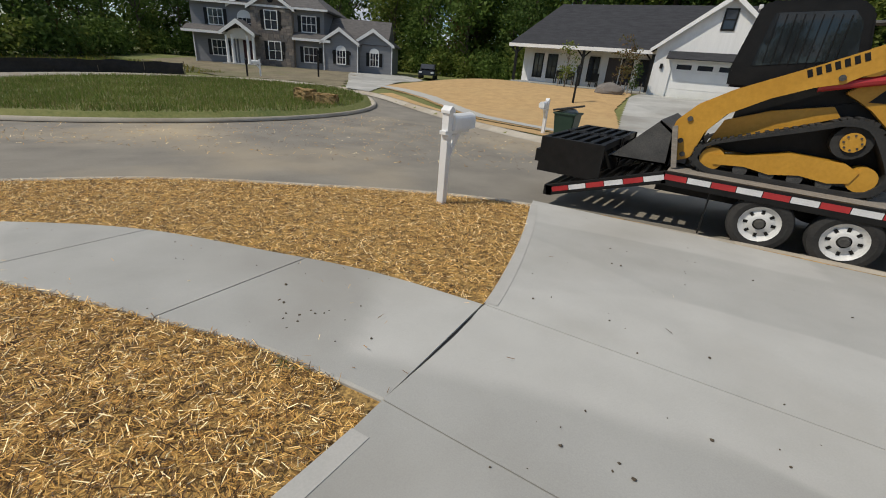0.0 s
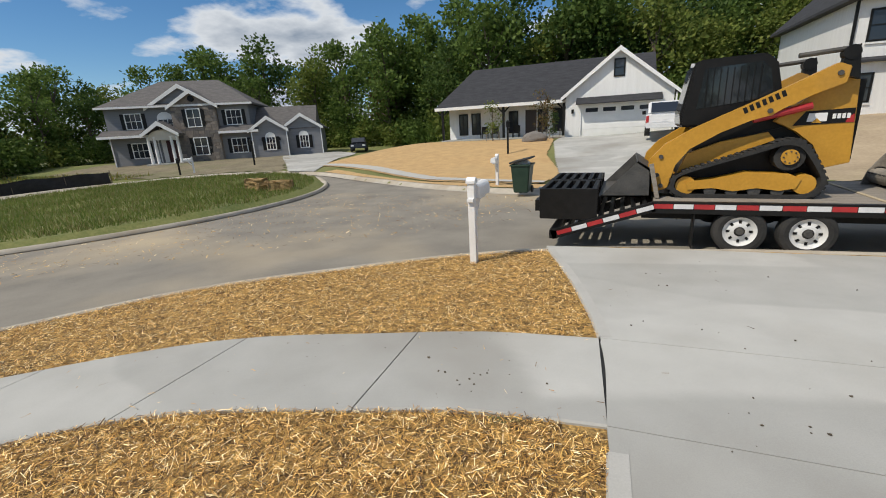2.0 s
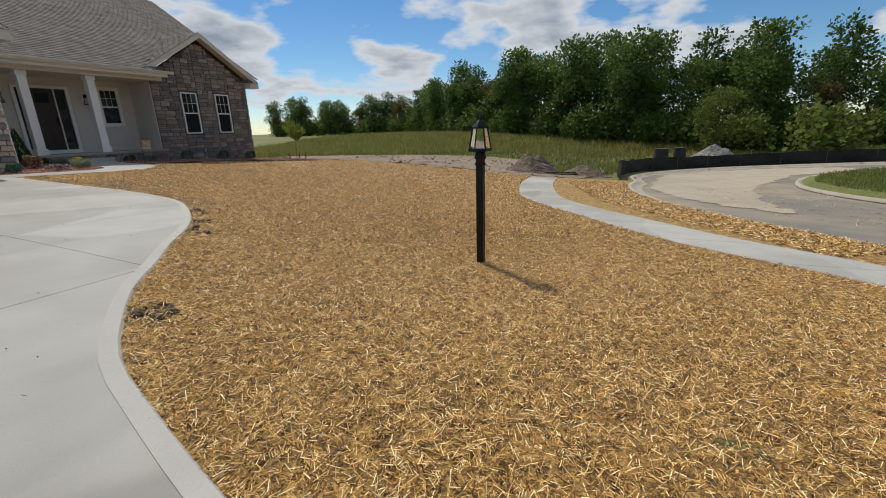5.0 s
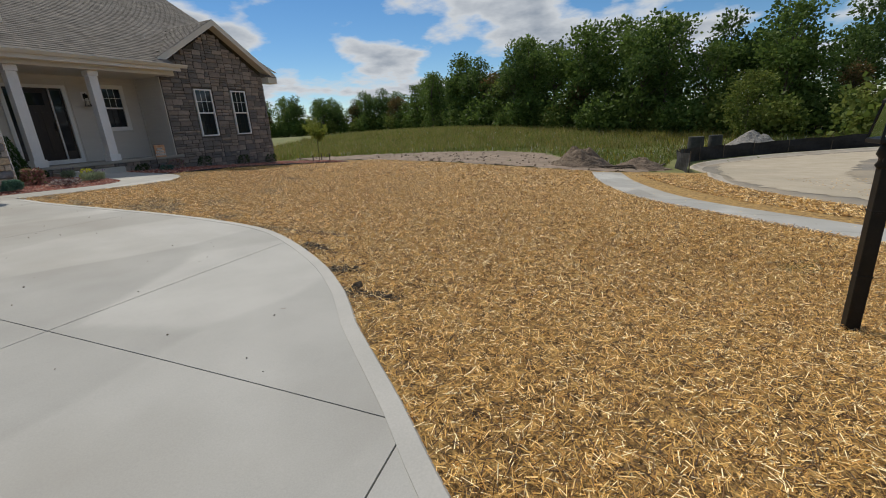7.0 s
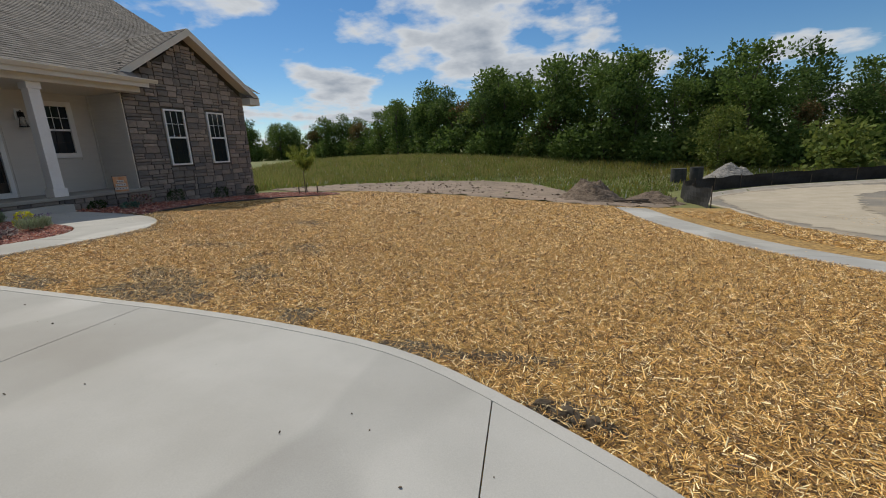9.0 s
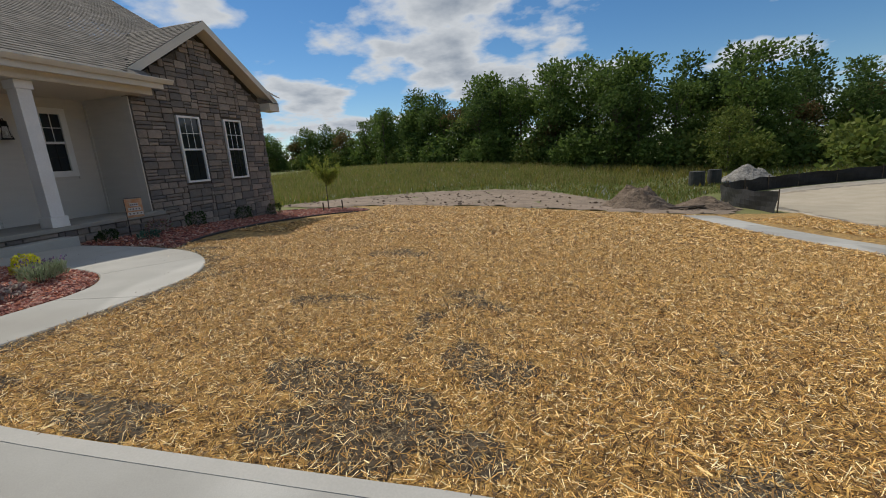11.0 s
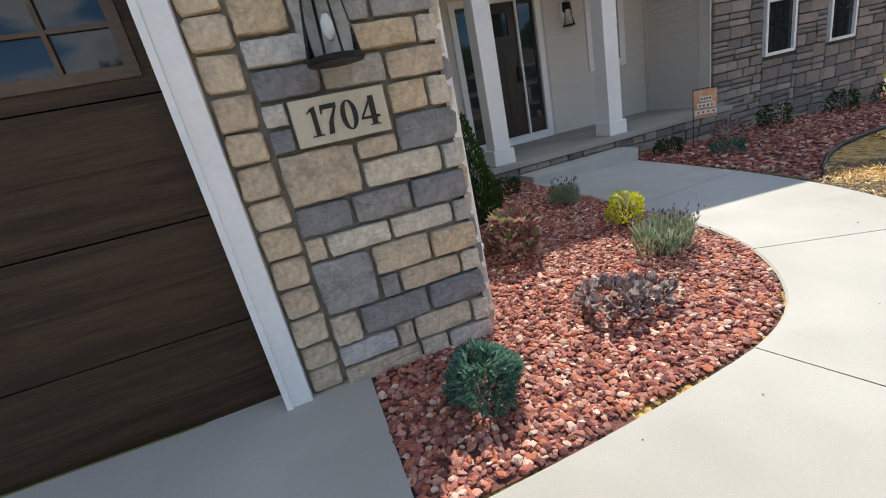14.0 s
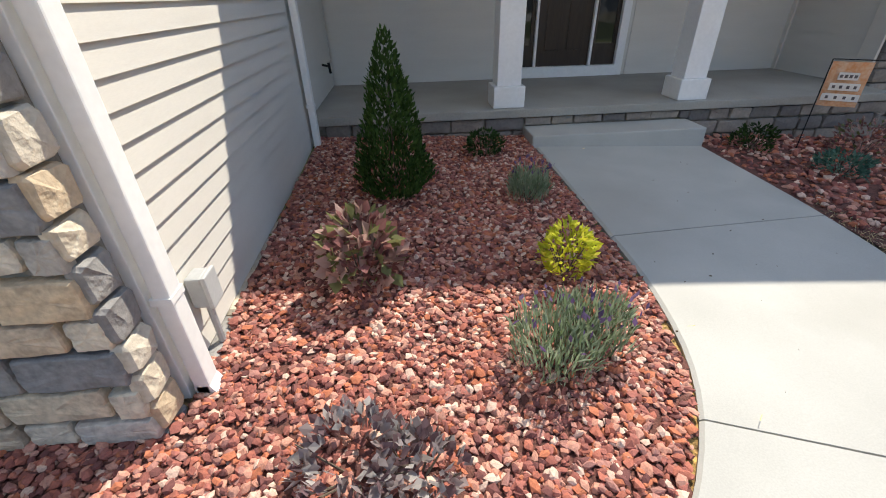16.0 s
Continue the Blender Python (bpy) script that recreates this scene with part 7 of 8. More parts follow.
    for i in range(4):
        part("badge_bar", box(-2.78 - i * 0.055, -2.74 - i * 0.055, -14.871, -14.869, 1.08, 1.15), WHITE, pan)
    part("badge_stripe", prism([(-2.90, 1.02), (-2.93, 1.10), (-2.99, 1.14), (-3.0, 1.02)], "y", -14.8715, -14.8705), RED, pan)
    arm = [(-0.44, 0.0), (-0.31, 0.26), (-0.36, 0.56), (-0.57, 0.80), (-0.93, 1.02), (-1.74, 1.39), (-2.3, 1.66), (-2.66, 1.84), (-2.80, 1.78), (-2.78, 1.56), (-2.42, 1.43), (-2.08, 1.27), (-1.97, 1.17), (-1.70, 1.12), (-1.33, 0.95), (-0.92, 0.72), (-0.73, 0.46), (-0.66, 0.08)]
    for y in (-14.86, -16.40):
        a = part("lift_arm", prism(arm, "y", y, y + 0.16, bevel=0.012), YELLOW, t)
        if y > -15:
            for i in range(7):
                xx = -1.62 - i * 0.075
                part("lettering_bar", box(-0.025, 0.025, 0, 0.004, -0.045, 0.045, 0, Matrix.Translation((xx, y + 0.16, 1.265 + (-(xx) - 1.62) * 0.46)) @ Matrix.Rotation(0.42, 4, "Y")), BLACK, a)
            for x, z in ((-0.52, 0.60), (-0.48, 0.30), (-1.93, 1.24), (-2.68, 1.70), (-0.55, 0.12)):
                part("pin", tube((x, y + 0.15, z), (x, y + 0.185, z), 0.035, n=12), STEEL, a)
        part("tilt_cylinder", tube((-1.75, y + 0.08, 1.12), (-2.45, y + 0.08, 1.28), 0.055, n=10), RED, t, "red lift cylinder cover")
        part("upper_link", tube((-2.2, y + 0.06, 1.98), (-2.78, y + 0.06, 2.02), 0.035, n=8), STEEL, t)
        part("link_head", tube((-2.78, y + 0.0, 1.96), (-2.78, y + 0.14, 1.96), 0.10, n=12), BLACK, t)
        part("link_bracket", prism([(-2.68, 1.70), (-2.72, 2.02), (-2.86, 2.06), (-2.92, 1.6)], "y", y + 0.02, y + 0.13), BLACK, t)
    cab = part("cab", prism([(-0.80, 1.05), (-0.78, 1.25), (-0.92, 2.02), (-1.0, 2.08), (-1.88, 2.10), (-2.04, 1.98), (-2.20, 1.30), (-1.9, 1.02)], "y", -16.02, -15.08, bevel=0.03), BLACK, t)
    part("side_window", prism([(-1.0, 1.32), (-1.08, 1.94), (-1.85, 1.98), (-1.96, 1.86), (-2.04, 1.45)], "y", -15.079, -15.072), GLASS, cab)
    for i in range(9):
        x = -1.12 - i * 0.09
        part("guard_bar", box(x - 0.006, x + 0.006, -15.071, -15.064, 1.36, 1.93), BLACK, cab)
    part("front_door", prism([(-0.795, 1.10), (-0.775, 1.26), (-0.915, 2.0), (-0.93, 2.0), (-0.83, 1.1)], "y", -15.95, -15.15), GLASS, cab)
    part("work_light", box(-0.93, -0.88, -15.22, -15.12, 1.98, 2.04, 0.008), SILVER, cab)
    part("hose", add_tube(add_tube(bm_new(), (-0.95, -14.98, 0.75), (-0.72, -14.98, 0.45), 0.022, n=8), (-0.72, -14.98, 0.45), (-0.68, -14.98, 0.15), 0.022, n=8), BLACK, t)
    part("coupler", box(-0.62, -0.42, -16.35, -14.75, -0.02, 0.42, 0.01), STEEL, t)
    bk = part("bucket", prism([(0.42, -0.06), (-0.42, -0.06), (-0.42, -0.03), (0.42, -0.04)], "y", -16.55, -14.58), STEEL, t, "scuffed dark steel bucket")
    part("bucket_back", prism([(-0.42, -0.06), (-0.40, 0.40), (-0.18, 0.55), (-0.16, 0.52), (-0.36, 0.38), (-0.38, -0.04)], "y", -16.55, -14.58), STEEL, bk)
    for y in (-14.60, -16.55):
        part("bucket_side", prism([(0.40, -0.06), (-0.18, 0.54), (-0.40, 0.40), (-0.42, -0.06)], "y", y, y + 0.02), STEEL, bk)
    part("wooden_board", box(-0.035, 0.035, -14.57, -14.53, -0.02, 0.56, 0.004, Matrix.Translation((-0.50, 0, -0.05)) @ Matrix.Rotation(0.22, 4, "Y")), DECK, t, "pale board leaning by the bucket")


track_loader()


MUDDY = material("muddy_steel", (0.16, 0.14, 0.115), (0.30, 0.265, 0.215), 4, 0.85, 0.4, fine=30)


def spare_bucket():
    t = thing("grapple_bucket", (-4.3, -15.4, DZ), "muddy grey landscape rake bucket strapped on the trailer deck", "bucket")
    out = [(-3.78, DZ), (-3.84, 0.16), (-4.02, 0.44), (-4.14, 0.50), (-4.30, 0.22), (-4.36, DZ)]
    for y in (-14.62, -16.3):
        part("side_plate", prism(out, "y", y, y + 0.04, bevel=0.006), MUDDY, t)
        part("gearbox", tube((-3.98, y + 0.04, 0.12), (-3.98, y + 0.10, 0.12), 0.11, n=14), BLACK, t)
    part("body", prism([(-4.02, 0.10), (-4.10, 0.44), (-4.28, 0.52), (-5.45, 0.50), (-5.60, 0.34), (-5.60, 0.12), (-5.40, DZ + 0.04), (-4.3, DZ + 0.04)], "y", -16.26, -14.66, bevel=0.02), MUDDY, t)
    for i in range(13):
        x = -4.34 - i * 0.085
        part("mesh_bar", box(x - 0.012, x + 0.012, -16.1, -14.80, 0.525, 0.55, 0.003), BLACK, t)
    for i in range(12):
        y = -16.08 + i * 0.115
        part("mesh_bar", box(-5.38, -4.32, y - 0.012, y + 0.012, 0.552, 0.572, 0.003), BLACK, t)
    for y in (-16.14, -14.80):
        part("mesh_rail", box(-5.42, -4.28, y, y + 0.04, 0.515, 0.585, 0.004), MUDDY, t)
    part("roller", tube((-3.96, -16.26, 0.08), (-3.96, -14.66, 0.08), 0.13, n=16), MUDDY, t)
    for k in range(14):
        for a in (0.4, 2.5, 4.6):
            y = -16.2 + k * 0.115
            part("tooth", tube((-3.96 + 0.12 * math.cos(a), y, 0.08 + 0.12 * math.sin(a)), (-3.96 + 0.165 * math.cos(a), y, 0.08 + 0.165 * math.sin(a)), 0.018, 0.012, n=6), STEEL, t)
    part("data_plate", box(-4.72, -4.60, -14.659, -14.655, 0.02, 0.16), SILVER, t, "small white data plate")
    part("hitch", box(-5.3, -4.9, -15.9, -15.1, 0.574, 0.78, 0.02), STEEL, t)
    part("strap", box(-4.84, -4.79, -16.28, -14.64, 0.575, 0.585), material("pale_strap", (0.45, 0.37, 0.25), (0.55, 0.46, 0.32), 9, 0.8, 0.1), t, "tan tie-down strap over the bucket")


spare_bucket()

# ---- far houses ----
DARK_ROOF = material("dark_roof", (0.022, 0.023, 0.027), (0.045, 0.046, 0.052), 1.5, 0.9, 0.4, stretch=(1, 1, 6), fine=12)
WHITE_WALL = material("white_board_siding", (0.72, 0.72, 0.71), (0.80, 0.80, 0.79), 1.0, 0.6, 0.1, stretch=(5, 5, 0.4), fine=10)
GREY_ROOF = material("grey_roof", (0.085, 0.08, 0.078), (0.15, 0.14, 0.135), 2, 0.95, 0.4, stretch=(1, 1, 5), fine=14)
GREY_WALL = material("grey_siding", (0.19, 0.195, 0.21), (0.235, 0.24, 0.255), 1.0, 0.7, 0.4, stretch=(0.4, 0.4, 9), fine=3, dist=0.02)
FAR_GLASS = glass_material("far_window_glass", (0.03, 0.035, 0.045), 0.05)


def house_window(t, m, x, y, z0, w, h, frame_mat, grid=2, shutters=None, arch=False, name="window"):
    """A far window: frame, pane, bars, and shutters where it has them; m is the house's frame, y its wall face (front is -y)."""
    fr = part(name, opening_wall(x - w / 2 - 0.09, x + w / 2 + 0.09, y - 0.06, y + 0.02, z0 - 0.09, z0 + h + 0.09, [(x - w / 2, x + w / 2, z0, z0 + h)]), frame_mat, t)
    fr.matrix_basis = m
    p = part("pane", box(x - w / 2, x + w / 2, y - 0.025, y - 0.015, z0, z0 + h), FAR_GLASS, fr)
    bm = bm_new()
    for i in range(1, grid):
        xx = x - w / 2 + w * i / grid
        add_box(bm, xx - 0.025, xx + 0.025, y - 0.05, y - 0.03, z0, z0 + h)
    add_box(bm, x - w / 2, x + w / 2, y - 0.05, y - 0.03, z0 + h / 2 - 0.025, z0 + h / 2 + 0.025)
    part("glazing_bar", bm, frame_mat, fr)
    if arch:
        part("arch_head", prism([((w / 2 + 0.09) * math.cos(a) + x, z0 + h + 0.09 + (w / 2) * math.sin(a)) for a in [math.pi * i / 10 for i in range(11)]], "y", y - 0.06, y + 0.02), frame_mat, fr)
    if shutters:
        for s in (-1, 1):
            xa = x + s * (w / 2 + 0.27)
            sh = part("shutter", box(xa - 0.17, xa + 0.17, y - 0.05, y, z0 - 0.05, z0 + h + 0.05, 0.01), shutters, fr)


def hpart(t, m, name, bm, mat, label=""):
    ob = part(name, bm, mat, t, label)
    ob.matrix_basis = m
    return ob


def hip_roof(x0, x1, y0, y1, z, rise, o=0.45, ridge_in=None):
    """A hip roof as one solid; ridge along x, ends drawn in."""
    a, b = x0 - o, x1 + o
    c, d = y0 - o, y1 + o
    e = (d - c) / 2 if ridge_in is None else ridge_in
    bm = bm_new()
    lo = [bm.verts.new(p) for p in ((a, c, z), (b, c, z), (b, d, z), (a, d, z))]
    l2 = [bm.verts.new(p) for p in ((a, c, z + 0.16), (b, c, z + 0.16), (b, d, z + 0.16), (a, d, z + 0.16))]
    r0, r1 = bm.verts.new((a + e, (c + d) / 2, z + rise)), bm.verts.new((b - e, (c + d) / 2, z + rise))
    for i in range(4):
        bm.faces.new((lo[i], lo[(i + 1) % 4], l2[(i + 1) % 4], l2[i]))
    bm.faces.new(lo[::-1])
    bm.faces.new((l2[0], l2[1], r1, r0))
    bm.faces.new((l2[1], l2[2], r1))
    bm.faces.new((l2[2], l2[3], r0, r1))
    bm.faces.new((l2[3], l2[0], r0))
    return bm


def gable_roof(x0, x1, y0, y1, z, slope, o=0.35, th=0.16):
    """A gable roof with its ridge along y."""
    c, h = (x0 + x1) / 2, (x1 - x0) / 2 + o
    return prism([(c - h, z - o * slope), (c - h, z - o * slope + th), (c, z + (h - o) * slope + th), (c + h, z - o * slope + th), (c + h, z - o * slope), (c, z + (h - o) * slope)], "y", y0 - o, y1)


def gable_trim(t, m, x0, x1, y, z, slope, mat, o=0.35, w=0.24):
    c, h = (x0 + x1) / 2, (x1 - x0) / 2 + o
    for s in (-1, 1):
        hpart(t, m, "rake_board", prism([(c + s * h, z - o * slope + 0.17), (c, z + (h - o) * slope + 0.17), (c, z + (h - o) * slope + 0.17 - w * 1.3), (c + s * h, z - o * slope + 0.17 - w)], "y", y - o - 0.04, y - o), mat)


FLIP = lambda x, y, z, a: Matrix.Translation((x, y, z)) @ Matrix.Rotation(radians(a), 4, "Z")


def white_farmhouse():
    z = 0.02
    t = thing("farmhouse", (4, -40.5, z), "white one-storey farmhouse with dark roof, porch and gabled garage", "house")
    BASE.pop(t.name)
    t.location = (0, 0, 0)
    m = FLIP(14.6, -40.3, z, 181.5)        # local x runs from the porch end to the garage, front is -y
    hpart(t, m, "wall", opening_wall(0.2, 10.4, 2.6, 2.9, -0.5, 2.75, []), WHITE_WALL)
    hpart(t, m, "wall", box(0.2, 0.45, 2.9, 10, -0.5, 2.75), WHITE_WALL)
    hpart(t, m, "wall", box(0.2, 17.4, 9.8, 10, -0.5, 2.75), WHITE_WALL)
    hpart(t, m, "garage_wall", opening_wall(10.35, 17.45, 0.0, 0.25, -0.5, 2.95, [(11.45, 16.35, 0.0, 2.15)]), WHITE_WALL)
    hpart(t, m, "garage_wall", box(10.35, 10.6, 0.25, 9.8, -0.5, 2.95), WHITE_WALL)
    hpart(t, m, "garage_wall", box(17.2, 17.45, 0.25, 9.8, -0.5, 2.95), WHITE_WALL)
    hpart(t, m, "garage_gable", prism([(10.35, 2.95), (17.45, 2.95), (13.9, 2.95 + 3.55 * 0.80)], "y", 0, 0.25), WHITE_WALL)
    hpart(t, m, "garage_roof", gable_roof(10.35, 17.45, 0, 9, 2.95, 0.80), DARK_ROOF)
    gable_trim(t, m, 10.35, 17.45, 0, 2.95, 0.80, WHITE)
    bm = bm_new()
    a = [bm.verts.new(p) for p in ((-0.45, 0.9, 2.62), (16.5, 0.9, 2.62), (16.5, 11.2, 2.62), (-0.45, 11.2, 2.62))]
    b = [bm.verts.new(p) for p in ((-0.45, 0.9, 2.78), (16.5, 0.9, 2.78), (16.5, 11.2, 2.78), (-0.45, 11.2, 2.78))]
    r = [bm.verts.new((1.6, 6.0, 6.1)), bm.verts.new((16.5, 6.0, 6.1))]
    for i in range(4):
        bm.faces.new((a[i], a[(i + 1) % 4], b[(i + 1) % 4], b[i]))
    bm.faces.new(a[::-1])
    for f in ((b[0], b[1], r[1], r[0]), (b[1], b[2], r[1]), (b[2], b[3], r[0], r[1]), (b[3], b[0], r[0])):
        bm.faces.new(f)
    hpart(t, m, "main_roof", bm, DARK_ROOF)
    hpart(t, m, "fascia", box(-0.48, 10.3, 0.86, 0.9, 2.56, 2.80), WHITE)
    hpart(t, m, "porch_floor", box(0, 10.35, 0.9, 2.6, -0.6, 0.14), CONCRETE)
    hpart(t, m, "porch_skirt", box(0, 10.3, 0.86, 0.9, -0.5, 0.05), STONE_DARK)
    for x in (0.15, 5.4, 10.1):
        c = hpart(t, m, "porch_post", box(x - 0.09, x + 0.09, 0.98, 1.16, 0.14, 2.6, 0.01), BLACK)
        for s in (-1, 1):
            part("post_brace", prism([(x + s * 0.09, 2.1), (x + s * 0.55, 2.58), (x + s * 0.42, 2.58), (x + s * 0.09, 2.25)], "y", 1.03, 1.11), BLACK, c)
    for x in (1.5, 2.65, 5.9, 8.3, 9.5):
        house_window(t, m, x, 2.58, 0.55, 0.62, 1.6, BLACK, 2)
    d = hpart(t, m, "front_door", box(6.9, 7.8, 2.55, 2.6, 0.14, 2.25, 0.01), DOOR_DARK)
    g = hpart(t, m, "garage_door", box(11.45, 16.35, 0.12, 0.17, 0.0, 2.15), WHITE)
    for k in range(4):
        part("door_section", box(11.5, 16.3, 0.10, 0.12, 0.03 + k * 0.53, 0.53 + k * 0.53, 0.01), WHITE, g)
    for k in range(4):
        part("door_window", box(11.75 + k * 1.2, 12.6 + k * 1.2, 0.085, 0.10, 1.74, 2.02), FAR_GLASS, g)
    hpart(t, m, "garage_canopy", prism([(-0.75, 2.32), (-0.72, 2.36), (0.0, 2.78), (0.0, 2.5), (-0.7, 2.28)], "x", 11.1, 16.7), DARK_ROOF)
    house_window(t, m, 13.9, 0.0, 4.1, 0.55, 1.0, BLACK, 1)
    for x in (10.85, 16.95):
        hpart(t, m, "wall_lamp", box(x - 0.08, x + 0.08, -0.14, 0, 1.7, 2.0, 0.02), BLACK)
    bm = box(17.52, 17.62, -0.2, -0.1, -0.4, 2.7)
    hpart(t, m, "downspout", bm, WHITE)
    chair_mat = BLACK
    for i, x in enumerate((3.6, 4.5, 6.3)):
        c = thing("porch_chair", m @ Vector((x, 1.7, 0.14)), "dark porch chair on the farmhouse porch", "chair", "porch chairs")
        part("seat", box(x - 0.28, x + 0.28, 1.45, 1.95, 0.5, 0.56, 0.0, m), BLACK, c)
        part("back", box(x - 0.28, x + 0.28, 1.92, 1.98, 0.56, 1.1, 0.0, m), BLACK, c)
        for dx in (-0.25, 0.25):
            for y in (1.48, 1.92):
                part("leg", box(x + dx - 0.03, x + dx + 0.03, y - 0.03, y + 0.03, 0.14, 0.5, 0.0, m), BLACK, c)


white_farmhouse()


def white_two_storey():
    z = 0.62
    t = thing("white_house", (-15, -37, z), "tall white two-storey house with black windows and dark roof", "house")
    BASE.pop(t.name)
    t.location = (0, 0, 0)
    m = FLIP(-10.3, -36.8, z, 183)
    hpart(t, m, "wall", opening_wall(0, 13, 0, 0.3, -1, 5.7, [(2.9, 8.3, 0, 2.6)]), WHITE_WALL)
    hpart(t, m, "wall", box(0, 0.3, 0.3, 10, -1, 5.7), WHITE_WALL)
    hpart(t, m, "wall", box(12.7, 13, 0.3, 10, -1, 5.7), WHITE_WALL)
    hpart(t, m, "wall", box(0, 13, 9.8, 10, -1, 5.7), WHITE_WALL)
    hpart(t, m, "entry_back", box(2.5, 9, 1.6, 1.8, 0, 2.8), WHITE_WALL)
    hpart(t, m, "main_roof", hip_roof(0, 13, 0, 10, 5.62, 3.6, 0.5, 3.0), DARK_ROOF)
    for x in (1.1, 3.4, 5.9):
        house_window(t, m, x, 0, 3.75, 0.75, 1.35, BLACK, 1)
        hpart(t, m, "sill", box(x - 0.5, x + 0.5, -0.08, -0.003, 3.55, 3.63), WHITE)
    house_window(t, m, 0.8, 0, 0.8, 0.75, 1.3, BLACK, 1)
    hpart(t, m, "sill", box(0.3, 1.3, -0.08, -0.003, 0.6, 0.68), WHITE)
    house_window(t, m, 3.7, 1.6, 0.5, 0.75, 1.4, BLACK, 1)
    hpart(t, m, "canopy", prism([(-1.6, 2.75), (-1.6, 2.88), (0, 3.35), (0, 2.75)], "x", 1.9, 9.2), DARK_ROOF)
    hpart(t, m, "band_roof", prism([(-0.35, 2.7), (-0.35, 2.8), (0, 2.95), (0, 2.7)], "x", 0.15, 1.88), DARK_ROOF)
    CED = material("cedar_post", (0.30, 0.17, 0.09), (0.42, 0.25, 0.14), 4, 0.7, 0.2, stretch=(4, 4, 0.5))
    for x in (2.65, 5.3, 8.6):
        hpart(t, m, "porch_post", box(x - 0.13, x + 0.13, -1.45, -1.19, -0.6, 2.75, 0.01), CED)
    hpart(t, m, "entry_door", box(5.6, 6.6, 1.55, 1.6, 0.0, 2.3), BLACK)
    hpart(t, m, "downspout", box(-0.02, 0.1, -0.12, -0.02, -0.6, 5.6), BLACK)
    hpart(t, m, "vent_pipe", tube((0.9, 5.2, 6.6), (0.9, 5.2, 7.6), 0.07, n=8), WHITE)
    hpart(t, m, "porch_slab", box(2.2, 9.2, -1.7, 1.6, -1.0, -0.02), CONCRETE)


white_two_storey()


def grey_house():
    z = -0.80
    t = thing("grey_house", (40, -38, z), "grey two-storey house with stone bay, white portico and shuttered windows", "house")
    BASE.pop(t.name)
    t.location = (0, 0, 0)
    m = FLIP(46.7, -33.6, z, -146.0)
    W_ = 13.2
    hpart(t, m, "wall", box(0, W_, 0, 0.3, -0.6, 5.55), GREY_WALL)
    hpart(t, m, "wall", box(0, 0.3, 0.3, 10, -0.6, 5.55), GREY_WALL)
    hpart(t, m, "wall", box(W_ - 0.3, W_, 0.3, 10, -0.6, 5.55), GREY_WALL)
    hpart(t, m, "wall", box(0, W_, 9.7, 10, -0.6, 5.55), GREY_WALL)
    hpart(t, m, "main_roof", hip_roof(0, W_, 0, 10, 5.45, 2.95, 0.5, 4.2), GREY_ROOF)
    hpart(t, m, "gutter", box(-0.52, W_ + 0.52, -0.60, -0.5, 5.42, 5.6), WHITE)
    # stone bay and its two gables
    hpart(t, m, "stone_bay", box(6.1, 10.2, -0.5, 0.0, -0.6, 5.5), STONE_DARK)
    gx = [(4.0, 10.2, -0.05, 0.62), (6.1, 10.2, -0.5, 0.66)]
    for i, (a, b, y, s) in enumerate(gx):
        hpart(t, m, "gable_wall", prism([(a, 5.45), (b, 5.45), ((a + b) / 2, 5.45 + (b - a) / 2 * s)], "y", y, y + 0.3), STONE_DARK if i else GREY_WALL)
        hpart(t, m, "gable_roof", gable_roof(a, b, y, 5, 5.45, s, 0.3), GREY_ROOF)
        gable_trim(t, m, a, b, y, 5.45, s, WHITE, 0.3, 0.3)
    hpart(t, m, "gable_vent", tube((8.15, -0.56, 6.1), (8.15, -0.5, 6.1), 0.3, n=16), BLACK)
    rg = random.Random(9)
    zz = -0.3
    while zz < 5.4:
        h = rg.uniform(0.22, 0.36)
        xx = 6.12
        while xx < 10.1:
            w = rg.uniform(0.35, 0.8)
            xe = min(xx + w, 10.18)
            if not any(abs((xx + xe) / 2 - wx) < 0.95 + w / 2 - 0.2 and wz - 0.15 < zz + h / 2 < wz + 1.75 for wx, wz in ((8.1, 3.5), (8.3, 0.75))):
                hpart(t, m, "stone", box(xx, xe - 0.03, -0.55, -0.5, zz, zz + h - 0.03), STONE_DARK)
            xx += w
        zz += h
    SH = BLACK
    for x, zz, y in ((2.45, 3.55, 0), (11.7, 3.55, 0), (2.5, 0.75, 0), (11.8, 0.75, 0)):
        house_window(t, m, x, y, zz, 1.35, 1.35, WHITE, 3, SH)
    for x, zz in ((8.1, 3.5), (8.3, 0.75)):
        house_window(t, m, x, -0.5, zz, 1.15, 1.6, WHITE, 2, SH)
    house_window(t, m, 5.3, 0, 3.4, 1.25, 0.9, WHITE, 3, None, True)
    # pent roofs between the storeys, portico
    hpart(t, m, "pent_roof", prism([(-1.3, 2.75), (-1.3, 2.9), (0, 3.45), (0, 2.75)], "x", -0.5, 4.3), GREY_ROOF)
    hpart(t, m, "pent_roof", prism([(-0.9, 2.75), (-0.9, 2.9), (0, 3.45), (0, 2.75)], "x", 10.2, 14.0), GREY_ROOF)
    for a, b, y in ((-0.5, 4.0, -1.34), (10.2, 14.0, -0.94)):
        hpart(t, m, "pent_gutter", box(a, b, y, y + 0.06, 2.68, 2.9), WHITE)
    hpart(t, m, "portico_roof", gable_roof(3.9, 6.6, -1.7, 0, 3.0, 0.7, 0.35), GREY_ROOF)
    gable_trim(t, m, 3.9, 6.6, -1.7, 3.0, 0.7, WHITE, 0.35, 0.32)
